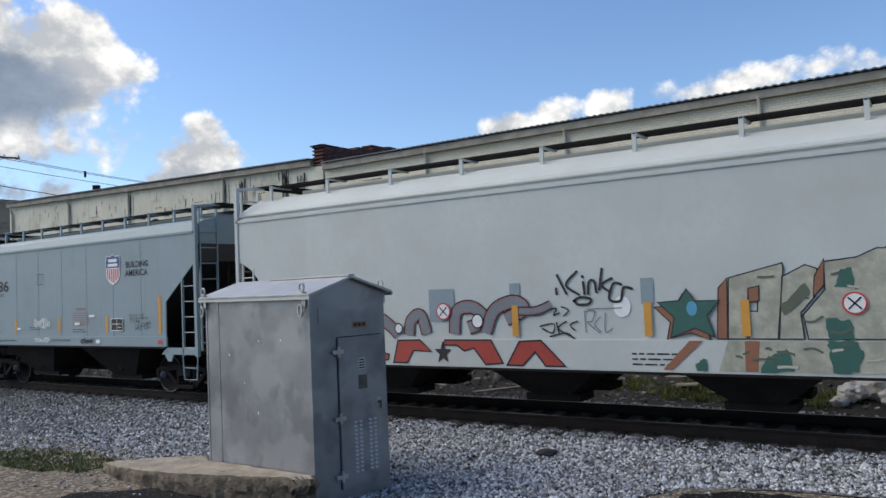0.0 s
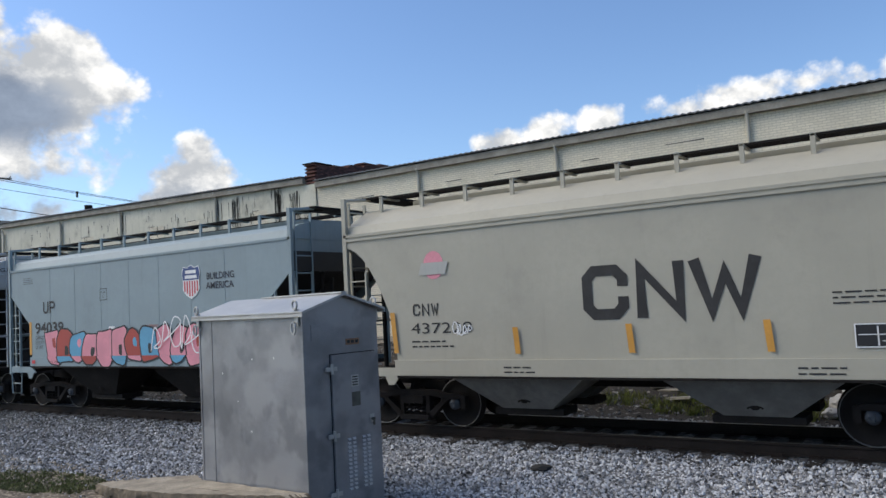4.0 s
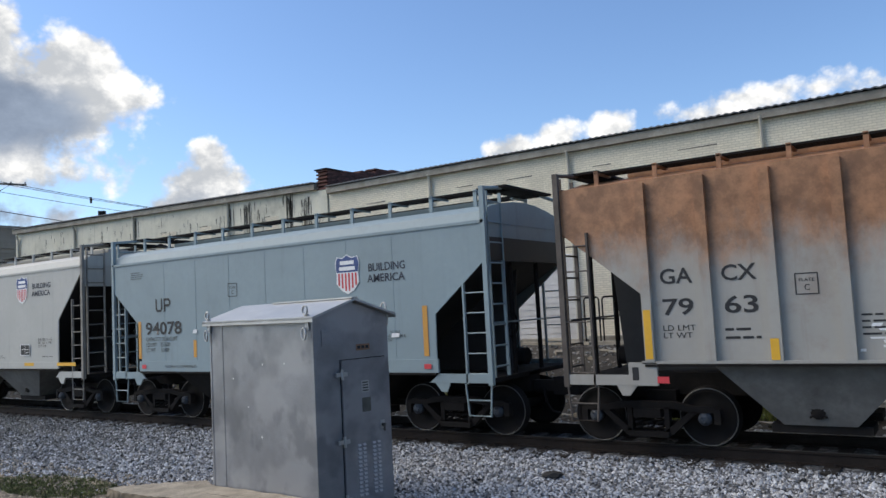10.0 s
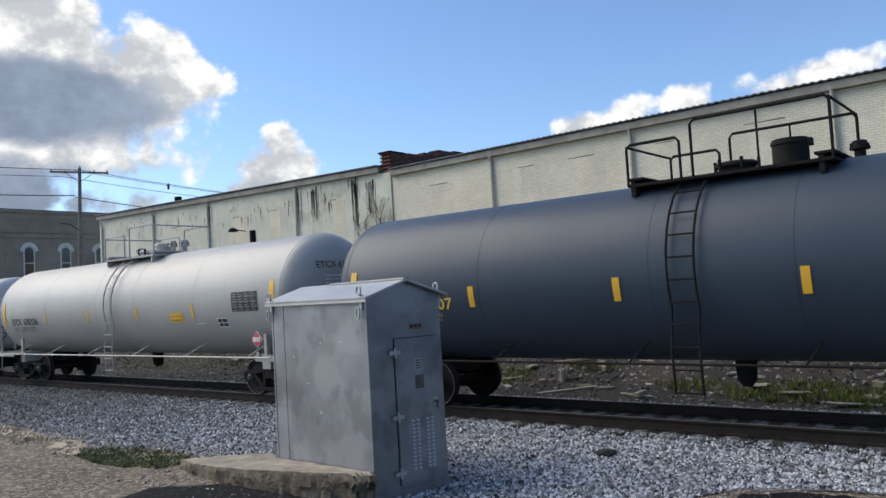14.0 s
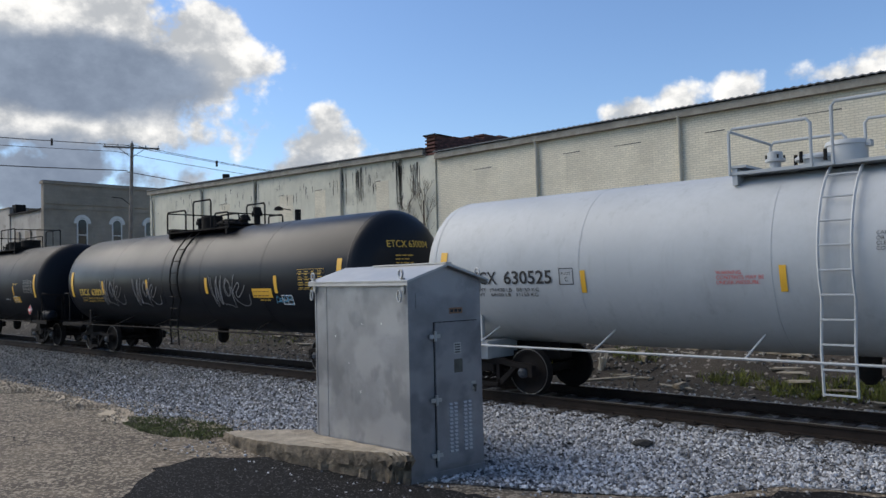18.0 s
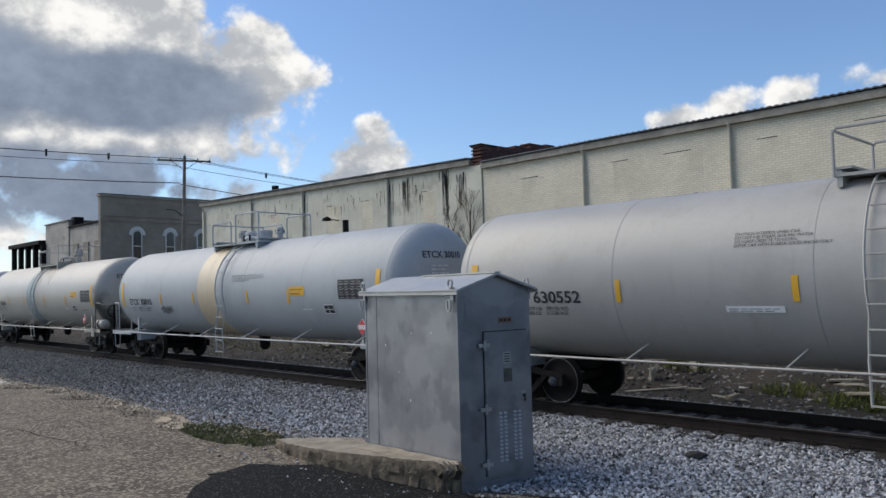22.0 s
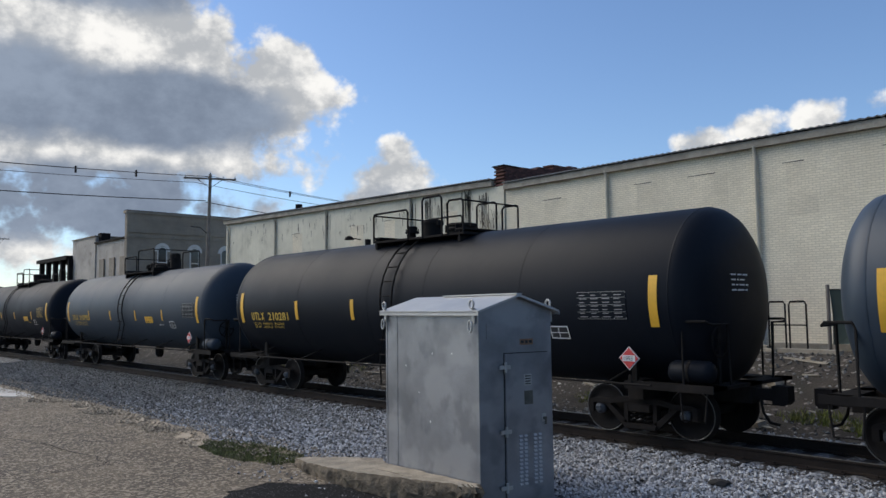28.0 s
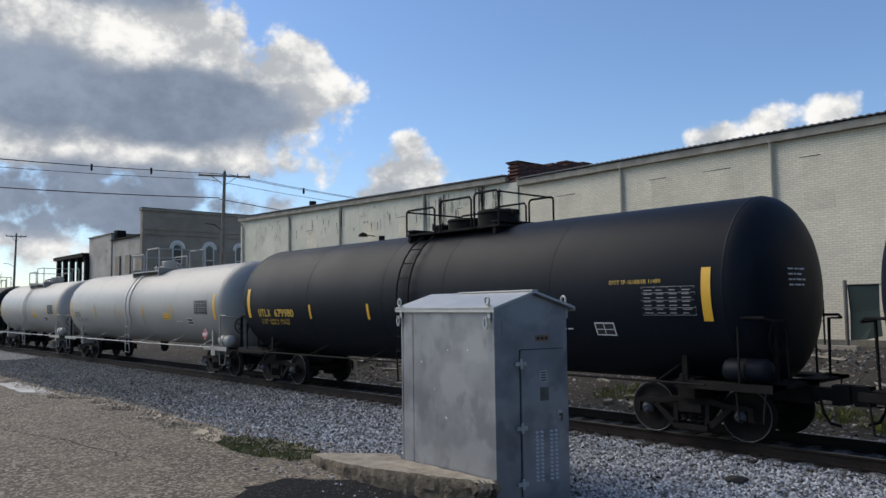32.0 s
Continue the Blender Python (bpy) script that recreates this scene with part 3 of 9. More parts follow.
EDGE = [(-90, 7.2), (-40, 7.3), (-30, 7.35), (-26.6, 7.3), (-23, 7.75), (-21.4, 7.75), (-19.5, 7.7), (-17.8, 7.6), (-16, 7.6), (-14.6, 7.25), (-13.4, 7.7), (-12.3, 7.75),
        (-11, 7.4), (-9, 7.2), (-6.9, 7.1), (-5.7, 7.6), (-4.7, 8.0), (-3.6, 8.55), (-3.1, 9.6), (-2.3, 10.0), (-1.5, 10.15), (2, 10.2), (8, 9.6), (30, 9.5)]


def edge_y(x):
    for (x0, y0), (x1, y1) in zip(EDGE, EDGE[1:]):
        if x0 <= x <= x1:
            return y0 + (y1 - y0) * (x - x0) / (x1 - x0)
    return 9.0


def strip(name, x0, x1, lo, hi, z, mat, label, category, step=0.5, rows=1, zf=None):
    xs = [x0 + i * step for i in range(int((x1 - x0) / step) + 1)]
    v, f = [], []
    for x in xs:
        for k in range(rows + 1):
            y = lo(x) + (hi(x) - lo(x)) * k / rows
            v.append((x, y, zf(x, y) if zf else z))
    n = rows + 1
    for i in range(len(xs) - 1):
        for k in range(rows):
            f.append((i * n + k, (i + 1) * n + k, (i + 1) * n + k + 1, i * n + k + 1))
    return tagged(part(name, Shape().add(v, f), mat, clean=False), label, category, kind="structure")


def wob(x, a, s):
    return a * (math.sin(x * 1.7 + s) + 0.6 * math.sin(x * 4.1 + 2 * s) + 0.4 * math.sin(x * 9.3 + s))


strip("pavement", -90, 30, lambda x: -60.0, lambda x: edge_y(x) + wob(x, 0.05, 1), GROUND + 0.012, M_ASPHALT, "worn grey-brown asphalt lot with loose grit", "asphalt")
strip("sand_edge", -60, -11.5, lambda x: edge_y(x) - 0.34 - wob(x, 0.22, 2) - 0.05 * math.sin(x * 31) - 0.04 * math.sin(x * 53), lambda x: edge_y(x) + 0.16 + wob(x, 0.08, 3) + 0.05 * math.sin(x * 37), GROUND + 0.02, M_SAND, "pale sandy crumbling edge of the asphalt", "dirt", step=0.07)


def bed_z(x, y):
    a = abs(y - RAIL_Y)
    return -0.20 if a < 1.0 else (-0.215 if a < 1.3 else max(GROUND + 0.016, -0.22 - (a - 1.3) * 0.07))


strip("track_bed", -130, 40, lambda x: edge_y(max(-89, min(29, x))) + 0.03, lambda x: 15.6 + wob(x, 0.12, 5), 0, M_BALLAST, "grey crushed-stone ballast bed under the track", "ballast", step=1.0, rows=26,
      zf=lambda x, y: bed_z(x, y) if y < 15.0 else GROUND + 0.03)


def stones(name, n, area, size, mat, label, seed, zf, edge=None):
    """Loose stones, each a squashed eight-cornered lump, joined in one mesh."""
    g = np.random.default_rng(seed)
    x = g.uniform(area[0], area[1], n)
    y = g.uniform(area[2], area[3], n)
    if edge:
        keep = np.array([yy > edge(xx) for xx, yy in zip(x, y)])
        x, y = x[keep], y[keep]
        n = len(x)
    base = np.array([(1, 0, 0), (-1, 0, 0), (0, 1, 0), (0, -1, 0), (0.1, 0.1, 0.9), (-0.1, 0, -0.8)], float)
    tri = np.array([(0, 2, 4), (2, 1, 4), (1, 3, 4), (3, 0, 4), (2, 0, 5), (1, 2, 5), (3, 1, 5), (0, 3, 5)])
    r = g.uniform(size[0], size[1], (n, 1, 1)) * g.uniform(0.65, 1.25, (n, 1, 3))
    p = base[None] * r + g.normal(0, 0.12, (n, 6, 3)) * r
    a, b = g.uniform(0, 6.28, n), g.uniform(-0.7, 0.7, n)
    cb, sb, ca, sa = np.cos(b), np.sin(b), np.cos(a), np.sin(a)
    px, pz = p[..., 0] * cb[:, None] + p[..., 2] * sb[:, None], p[..., 2] * cb[:, None] - p[..., 0] * sb[:, None]
    qx, qy = px * ca[:, None] - p[..., 1] * sa[:, None], px * sa[:, None] + p[..., 1] * ca[:, None]
    z = np.array([zf(xx, yy) for xx, yy in zip(x, y)]) + g.uniform(-0.004, 0.016, n)
    v = np.stack([qx + x[:, None], qy + y[:, None], pz + z[:, None]], -1).reshape(-1, 3)
    f = (tri[None] + 6 * np.arange(n)[:, None, None]).reshape(-1, 3)
    me = bpy.data.meshes.new(name)
    me.from_pydata(v.tolist(), [], f.tolist())
    me.materials.append(mat)
    return tagged(new(name, me), label, "gravel", kind="stuff")


def fade_in(lo, hi):
    """Keep fewer and fewer stones from hi down to lo along the track."""
    g = random.Random(71)
    return lambda x: 0.0 if g.random() < min(1.0, max(0.0, (x - lo) / (hi - lo))) else 99.0


near_share, far_share = fade_in(-24.0, -9.0), fade_in(-9.0, -24.0)
stones("ballast_stones", 78000, (-24, 1.5, 7.2, 12.15), (0.016, 0.040), M_STONE, "loose light and dark grey crushed stone beside the rail", 3, bed_z, lambda x: edge_y(x) + 0.05 + near_share(x))
stones("far_ballast_stones", 56000, (-46, -9, 7.3, 12.15), (0.020, 0.046), M_STONE_FAR, "loose darker crushed stone beside the rail farther along", 5, bed_z, lambda x: edge_y(x) + 0.15 + far_share(x))
stones("track_stones", 9000, (-34, 1.5, 14.2, 15.6), (0.022, 0.05), M_STONE, "loose grey stone beyond the far rail", 6, lambda x, y: bed_z(x, y) if y < 15.0 else GROUND + 0.03)
stones("lot_grit", 1500, (-12, 2, 6.0, 9.9), (0.010, 0.028), M_STONE, "scattered grit on the asphalt", 8, lambda x, y: GROUND + 0.016)


stones("edge_crumbs", 9000, (-40, -11.3, 6.6, 8.3), (0.012, 0.04), M_GRITSAND, "sandy crumbs and pebbles along the asphalt edge", 18, lambda x, y: GROUND + 0.016, lambda x: edge_y(x) - 0.60 + 0.4 * math.sin(x * 2.3) * math.sin(x * 0.7))


def ragged(outline, seed, n=6, a=0.07):
    g = random.Random(seed)
    out = []
    for (x0, y0), (x1, y1) in zip(outline, outline[1:] + outline[:1]):
        for i in range(n):
            k = i / n
            out.append((x0 + (x1 - x0) * k + g.uniform(-a, a), y0 + (y1 - y0) * k + g.uniform(-a, a)))
    return out


tagged(part("tar_patch", Shape().slab(ragged([(-10.2, 5.3), (-10.35, 6.1), (-9.5, 6.75), (-7.6, 6.95), (-6.4, 7.0), (-5.6, 7.15), (-4.6, 7.5), (-3.4, 8.2), (-2.9, 9.4), (-2.2, 9.85), (-1.2, 9.95), (4, 9.8), (4, 3.0), (-7.6, 3.0)], 2), GROUND + 0.01, GROUND + 0.028), M_TAR, smooth=False),
       "fresh black asphalt patch with a ragged edge", "asphalt", kind="structure")


tagged(part("concrete_pad", Shape().slab(ragged([(-31.5, 6.5), (-27.4, 6.45), (-26.4, 7.08), (-28.0, 7.2), (-31.5, 7.15)], 5, 6, 0.05), GROUND + 0.005, GROUND + 0.032), M_PLASTERPALE, smooth=False),
       "pale worn concrete pad at the edge of the asphalt", "concrete pad", kind="structure")


def crack(pts, w, seed):
    g = random.Random(seed)
    v, f = [], []
    q = []
    for (x0, y0), (x1, y1) in zip(pts, pts[1:]):
        for i in range(6):
            q.append((x0 + (x1 - x0) * i / 6 + g.uniform(-0.05, 0.05), y0 + (y1 - y0) * i / 6 + g.uniform(-0.05, 0.05)))
    for x, y in q:
        k = w * g.uniform(0.4, 1.3)
        v += [(x, y - k, GROUND + 0.017), (x, y + k, GROUND + 0.017)]
    f = [(2 * i, 2 * i + 2, 2 * i + 3, 2 * i + 1) for i in range(len(q) - 1)]
    tagged(part("crack", Shape().add(v, f), M_TAR, smooth=False, clean=False), "dark crack winding through the old asphalt", "crack", "cracks", kind="structure")


crack([(-13.72, 3.2), (-13.6, 3.7), (-13.65, 4.1), (-13.8, 4.6), (-13.6, 4.95), (-13.6, 5.6), (-13.5, 6.4)], 0.016, 1)
crack([(-19.3, 4.1), (-17.1, 4.65), (-14.6, 4.95), (-13.7, 4.9)], 0.012, 2)
crack([(-20.5, 3.6), (-22.0, 5.0), (-21.6, 6.4)], 0.014, 3)


def blades(name, n, outline_fn, hmin, hmax, width, mat, label, seed, zf, category="grass"):
    g = random.Random(seed)
    v, f = [], []
    for _ in range(n):
        x, y = outline_fn(g)
        z, h, a, w = zf(x, y), g.uniform(hmin, hmax), g.uniform(0, 6.28), width * g.uniform(0.6, 1.4)
        c, s, lx, ly = math.cos(a) * w, math.sin(a) * w, g.uniform(-0.5, 0.5) * h, g.uniform(-0.5, 0.5) * h
        i = len(v)
        v += [(x - c, y - s, z), (x + c, y + s, z), (x + c * 0.7 + lx * 0.5, y + s * 0.7 + ly * 0.5, z + h * 0.6), (x + lx, y + ly, z + h)]
        f += [(i, i + 1, i + 2), (i, i + 2, i + 3)]
    return tagged(part(name, Shape().add(v, f), mat, smooth=False, clean=False), label, category, kind="stuff")


def in_patch(cx, cy, ax, ay):
    def pick(g):
        a, r = g.uniform(0, 6.28), math.sqrt(g.random())
        return cx + ax * r * math.cos(a) + 0.15 * math.sin(9 * a), cy + ay * r * math.sin(a)
    return pick


blades("grass_patch", 11000, in_patch(-12.95, 7.22, 1.6, 0.62), 0.015, 0.055, 0.006, M_GRASS, "low green grass growing at the asphalt edge", 3, lambda x, y: GROUND + 0.015)
for k, (cx, cy, ax, ay, n) in enumerate([(-4.3, 16.3, 1.3, 0.45, 1500), (-2.6, 16.1, 0.8, 0.4, 900), (-6.3, 16.6, 0.7, 0.3, 500), (-9.0, 17.2, 0.6, 0.3, 350), (-11.4, 16.6, 1.0, 0.4, 500), (-17, 16.8, 3, 0.5, 700), (-27, 17, 5, 0.6, 700)]):
    blades("weeds", n, in_patch(cx, cy, ax, ay), 0.04, 0.20, 0.010, M_WEED, "green and yellow weeds on the dirt bank", 20 + k, height, "weeds")


def bank_debris():
    g = random.Random(9)
    for i in range(150):
        x, y = g.uniform(-24, 0.5), g.uniform(15.9, 19.6)
        s = Shape()
        a, b, c = g.uniform(0.05, 0.22), g.uniform(0.04, 0.14), g.uniform(0.02, 0.08)
        if i % 3 == 0:
            a, b, c = g.uniform(0.2, 0.9), 0.06, 0.02
        elif i % 3 == 2:
            a, b, c = g.uniform(0.03, 0.09), g.uniform(0.02, 0.06), 0.015
        p = [(sx * a * g.uniform(0.7, 1.1), sy * b * g.uniform(0.7, 1.1), sz * c) for sx in (-1, 1) for sy in (-1, 1) for sz in (-1, 1)]
        s.add(p, [(0, 1, 3, 2), (4, 6, 7, 5), (0, 4, 5, 1), (2, 3, 7, 6), (0, 2, 6, 4), (1, 5, 7, 3)])
        name, mat, lab = ("plank", M_WOODTRIM, "weathered loose plank on the dirt bank") if i % 3 == 0 else (("broken_concrete", M_CONCRETE, "chunk of broken concrete on the dirt bank") if i % 3 == 1 else ("litter", M_BAG, "scrap of pale litter on the dirt bank"))
        ob = part(name, s, mat, smooth=False, m=pose(x, y, height(x, y) + c * 0.6, g.uniform(-8, 18), g.uniform(-8, 8), g.uniform(-35, 35)))
        tagged(ob, lab, "debris", "debris on the bank")


bank_debris()
stones("bank_rubble", 5000, (-34, 0.5, 15.7, 19.8), (0.02, 0.065), M_STONE_FAR, "scattered stones on the dirt bank", 12, lambda x, y: height(x, y))


def lump(r, seed, sq=0.7, n=3):
    bm = bmesh.new()
    bmesh.ops.create_icosphere(bm, subdivisions=n, radius=r)
    for v in bm.verts:
        k = 1 + 0.30 * noise.noise(v.co * (2.2 / r) + Vector((seed, 0, 0))) + 0.15 * noise.noise(v.co * (6 / r))
        v.co *= k
        v.co.z *= sq
    me = bpy.data.meshes.new("lump")
    bm.to_mesh(me)
    bm.free()
    return me


for k, (x, y, r) in enumerate([(-1.75, 16.3, 0.27), (-1.35, 16.5, 0.34), (-1.0, 16.2, 0.30), (-1.5, 16.8, 0.33), (-0.7, 16.7, 0.38), (-1.95, 16.0, 0.16), (-0.6, 16.0, 0.22)]):
    me = lump(r, k * 3.7)
    me.materials.append(M_BAG)
    tagged(part("rubble_sack", me, M_BAG, m=pose(x, y, height(x, y) + r * 0.35, 0, 0, k * 50)), "pale torn sack of rubble in a heap", "sack", "sacks in the heap")

stump = thing("splintered_stump", "bleached splintered post stump on the bank", "stump", m=pose(-9.5, 16.5, height(-9.5, 16.5), 0, 8, 0))
for k in range(9):
    a = k * 0.7
    part("splinter", Shape().rod((0.05 * math.cos(a), 0.04 * math.sin(a), -0.05), (0.10 * math.cos(a) + 0.03 * k % 0.05, 0.08 * math.sin(a), 0.25 + 0.035 * (k * 5 % 7)), 0.035, 6, 0.012), M_STUMP, stump)
me = lump(0.16, 9.1, 0.35, 2)
me.materials.append(M_TYRE)
tagged(part("rubber_scrap", me, M_TYRE, m=pose(-5.36, 10.7, GROUND + 0.06, 0, 0, 20)), "black scrap of rubber lying on the ballast", "debris")


# ---------------------------------------------------------------- track
def rail_mesh():
    prof = [(-0.07, -0.185), (0.07, -0.185), (0.07, -0.172), (0.012, -0.155), (0.012, -0.045), (0.036, -0.035), (0.036, -0.006), (0.03, -0.002), (-0.03, -0.002), (-0.036, -0.006), (-0.036, -0.035), (-0.012, -0.045), (-0.012, -0.155), (-0.07, -0.172)]
    n = len(prof)
    v = [(x, y, z) for x in (-140, 60) for y, z in prof]
    f = [(i, (i + 1) % n, n + (i + 1) % n, n + i) for i in range(n)] + [tuple(range(n)), tuple(range(n, 2 * n))]
    return Shape().add(v, f)


for k in (-1, 1):
    rail = tagged(part("rail", rail_mesh(), M_RAIL, smooth=False, m=pose(0, RAIL_Y + k * 0.7525, 0)), "rust-brown steel running rail spiked to timber ties", "rail", "rails of the track", "structure")
    part("rail_head", Shape().box(-140, 60, -0.028, 0.028, -0.002, 0.0), M_RAILTOP, rail, "bright worn running surface", smooth=False)


# ---------------------------------------------------------------- far buildings
WALL_Y = 23.0
YARD = 1.12


def roof_sheet(parent, x0, x1, z0, z1, depth=12.0):
    """Corrugated eave, its edge waving, over a timber fascia."""
    s, n = Shape(), int((x1 - x0) / 0.22)
    v, f = [], []
    for i in range(n * 2 + 1):
        k = i / (n * 2)
        x, z = x0 + (x1 - x0) * k, z0 + (z1 - z0) * k + (0.035 if i % 2 else 0.0)
        v += [(x, WALL_Y - 0.28, z + 0.02), (x, WALL_Y + depth, z + 0.5), (x, WALL_Y - 0.28, z - 0.02)]
    for i in range(n * 2):
        a, b = i * 3, i * 3 + 3
        f += [(a, b, b + 1, a + 1), (a, a + 2, b + 2, b)]
    s.add(v, f)
    part("roof", s, M_ROOF, parent, "dark corrugated metal roof edge", smooth=False, clean=False)
    s = Shape()
    s.add([(x0, WALL_Y - 0.20, z0 - 0.26), (x1, WALL_Y - 0.20, z1 - 0.26), (x1, WALL_Y - 0.20, z1 - 0.03), (x0, WALL_Y - 0.20, z0 - 0.03),
           (x0, WALL_Y - 0.01, z0 - 0.26), (x1, WALL_Y - 0.01, z1 - 0.26), (x1, WALL_Y - 0.01, z1 - 0.03), (x0, WALL_Y - 0.01, z0 - 0.03)],
          [(0, 1, 2, 3), (4, 5, 6, 7), (0, 4, 5, 1), (0, 3, 7, 4), (1, 2, 6, 5), (3, 2, 6, 7)])
    part("fascia", s, M_WOODTRIM, parent, "weathered timber fascia", smooth=False)


def wall_block(x0, x1, z0, z1, depth=14.0, base=YARD - 0.6):
    """A long wall whose top runs from height z0 to z1, with the block behind it."""
    y0, y1 = WALL_Y, WALL_Y + depth
    p = [(x0, y0, base), (x1, y0, base), (x1, y0, z1), (x0, y0, z0), (x0, y1, base), (x1, y1, base), (x1, y1, z1), (x0, y1, z0)]
    return Shape().add(p, [(0, 1, 2, 3), (5, 4, 7, 6), (4, 0, 3, 7), (1, 5, 6, 2), (3, 2, 6, 7), (0, 4, 5, 1)])


def downspout(parent, x, z):
    part("downspout", Shape().pipe([(x, WALL_Y - 0.18, z - 0.05), (x, WALL_Y - 0.07, z - 0.35), (x, WALL_Y - 0.07, YARD)], 0.055, 8), M_PIPE, parent)


def panel(parent, x0, x1, z0, z1, mat=None, name="bricked_up_window"):
    s = Shape().box(x0, x1, WALL_Y - 0.004, WALL_Y + 0.05, z0, z1)
    part(name, s, mat or M_PATCH, parent, "bricked-up window opening, painted over", smooth=False)
    k = 0.25 + 0.5 * abs(math.sin(x0 * 3.1))
    part("lintel_crack", Shape().add([(x0 - 0.1, WALL_Y - 0.008, z1), (x0 + (x1 - x0) * k, WALL_Y - 0.008, z1), (x0 + (x1 - x0) * k, WALL_Y - 0.008, z1 + 0.035), (x0 - 0.1, WALL_Y - 0.008, z1 + 0.02)], [(0, 1, 2, 3)]), M_STAIN, parent, "dark crack under a covered lintel", smooth=False, clean=False)


def blot(parent, outline, name="mould_stain", mat=None, seed=1):
    o = ragged(outline, seed, 5, 0.014)
    part(name, Shape().add([(x, WALL_Y - 0.006, z) for x, z in o], [tuple(range(len(o)))]), mat or M_STAIN, parent, "black mould streak", smooth=False, clean=False)


def right_building():
    b = thing("warehouse", "long cream-painted brick warehouse with a corrugated metal roof", "building")
    part("wall", wall_block(-20.75, 26, 7.28, 7.42), M_CREAM, b, smooth=False)
    roof_sheet(b, -20.7, 26, 7.42, 7.56)
    for x, z in ((-10.25, 7.3), (-15.75, 7.3), (-4.3, 7.35), (2.2, 7.4)):
        downspout(b, x, z)
    for x0, x1, z0, z1 in ((-14.55, -13.7, 5.05, 6.6), (-12.5, -11.2, 5.2, 6.6), (-9.35, -8.45, 5.0, 6.6), (-18.7, -17.6, 5.0, 6.5), (-6.6, -5.2, 5.1, 6.7)):
        panel(b, x0, x1, z0, z1)
    lamp = part("wall_lamp", Shape().rod((-11.3, WALL_Y, 5.0), (-11.3, WALL_Y - 0.32, 5.06), 0.03, 6).lathe([(0, 0.05), (0.05, 0.14), (0.22, 0.16)], (-11.3, WALL_Y - 0.34, 5.16), (0, -0.2, -1), 12), M_ROOF, b, "grey wall lamp, unlit")
    part("loading_door", Shape().box(-12.6, -10.2, WALL_Y - 0.05, WALL_Y + 0.02, YARD, 3.9), M_TRIMWHITE, b, "pale roller door", smooth=False)
    for k in range(14):
        part("slat", Shape().box(-12.55, -10.25, WALL_Y - 0.075, WALL_Y - 0.05, YARD + 0.02 + k * 0.198, YARD + 0.19 + k * 0.198), M_TRIMWHITE, b, smooth=False)


def left_building():
    b = thing("stained_warehouse", "long cream plastered warehouse streaked with black mould", "building")
    part("wall", wall_block(-44.9, -21.35, 7.98, 7.55), M_CREAM2, b, smooth=False)
    roof_sheet(b, -44.9, -21.35, 8.10, 7.66)
    for x in (-33.6, -26.7, -38.8, -44.5):
        downspout(b, x, 7.75)
    g = random.Random(40)
    for cx, w, top, n, hmax in ((-23.0, 0.30, 7.45, 26, 2.6), (-25.6, 0.35, 7.4, 22, 2.0), (-24.7, 0.4, 7.3, 10, 0.7), (-27.2, 0.5, 7.4, 8, 0.8), (-30.5, 1.6, 7.4, 16, 0.7), (-35.5, 2.5, 7.5, 20, 0.7), (-41, 2.5, 7.6, 16, 0.6), (-22.0, 0.4, 7.2, 14, 1.6), (-33.4, 0.15, 7.6, 6, 2.0), (-26.6, 0.15, 7.4, 6, 1.8)):
        for k in range(n):
            x, h = cx + g.gauss(0, w * 0.6), g.uniform(0.15, 1.0) * hmax
            z = top - g.uniform(0, 0.35) * (1 if hmax > 1 else 3)
            d = g.uniform(0.015, 0.06)
            blot(b, [(x, z), (x + d, z), (x + d * 1.1, z - h * 0.5), (x + d * 0.5, z - h)], seed=k + int(cx * 10))
    for x0, x1 in ((-28.7, -27.9), (-24.4, -23.6), (-31.5, -30.4), (-37, -36)):
        panel(b, x0, x1, 5.0, 6.6)
    s = Shape().rod((-30.6, WALL_Y, 5.85), (-30.6, WALL_Y - 0.7, 5.9), 0.025, 6).lathe([(0, 0.05), (0.08, 0.2), (0.2, 0.24)], (-30.6, WALL_Y - 0.72, 6.0), (0, 0, -1), 12)
    part("wall_lamp", s, M_STEELDARK, b, "dark goose-neck lamp, unlit")
    part("parapet", Shape().box(-45.0, -40.2, WALL_Y + 3.0, WALL_Y + 10, 7.9, 8.75), M_ROOF, b, "dark capped parapet", smooth=False)
    part("vent_pipe", Shape().rod((-40.8, WALL_Y + 2.8, 8.0), (-40.8, WALL_Y + 2.8, 8.95), 0.22, 10), M_STEELDARK, b)


right_building()
left_building()


def fire_wall():
    b = thing("brick_parapet", "dark red brick parapet wall between the two warehouses", "wall")
    part("core", Shape().box(-21.33, -20.78, WALL_Y - 0.06, WALL_Y + 12, YARD - 0.6, 7.35), M_CREAM2, b, smooth=False)
    bw, bh = 0.21, 0.072
    g = random.Random(3)
    mesh = Shape().box(-0.285, 0.285, -0.1, 0.1, 0.004, bh - 0.006).mesh("brick", M_REDBRICK, smooth=False)
    for r in range(19):
        for k in range(23):
            y = WALL_Y - 0.05 + 0.1 + (k + 0.5 * (r % 2)) * bw
            top = 8.20 + 0.55 * math.floor(k / 5) / 5 + (0.08 if k > 14 else 0)
            z = 7.38 + r * bh
            if z + bh > top:
                continue
            part("brick", mesh, M_REDBRICK, b, m=pose(-21.05, y, z, 0, 0, g.uniform(-1.5, 1.5)))
    part("coping", Shape().box(-21.40, -20.72, WALL_Y - 0.1, WALL_Y + 0.95, 8.17, 8.22), M_STEELDARK, b, smooth=False)


fire_wall()


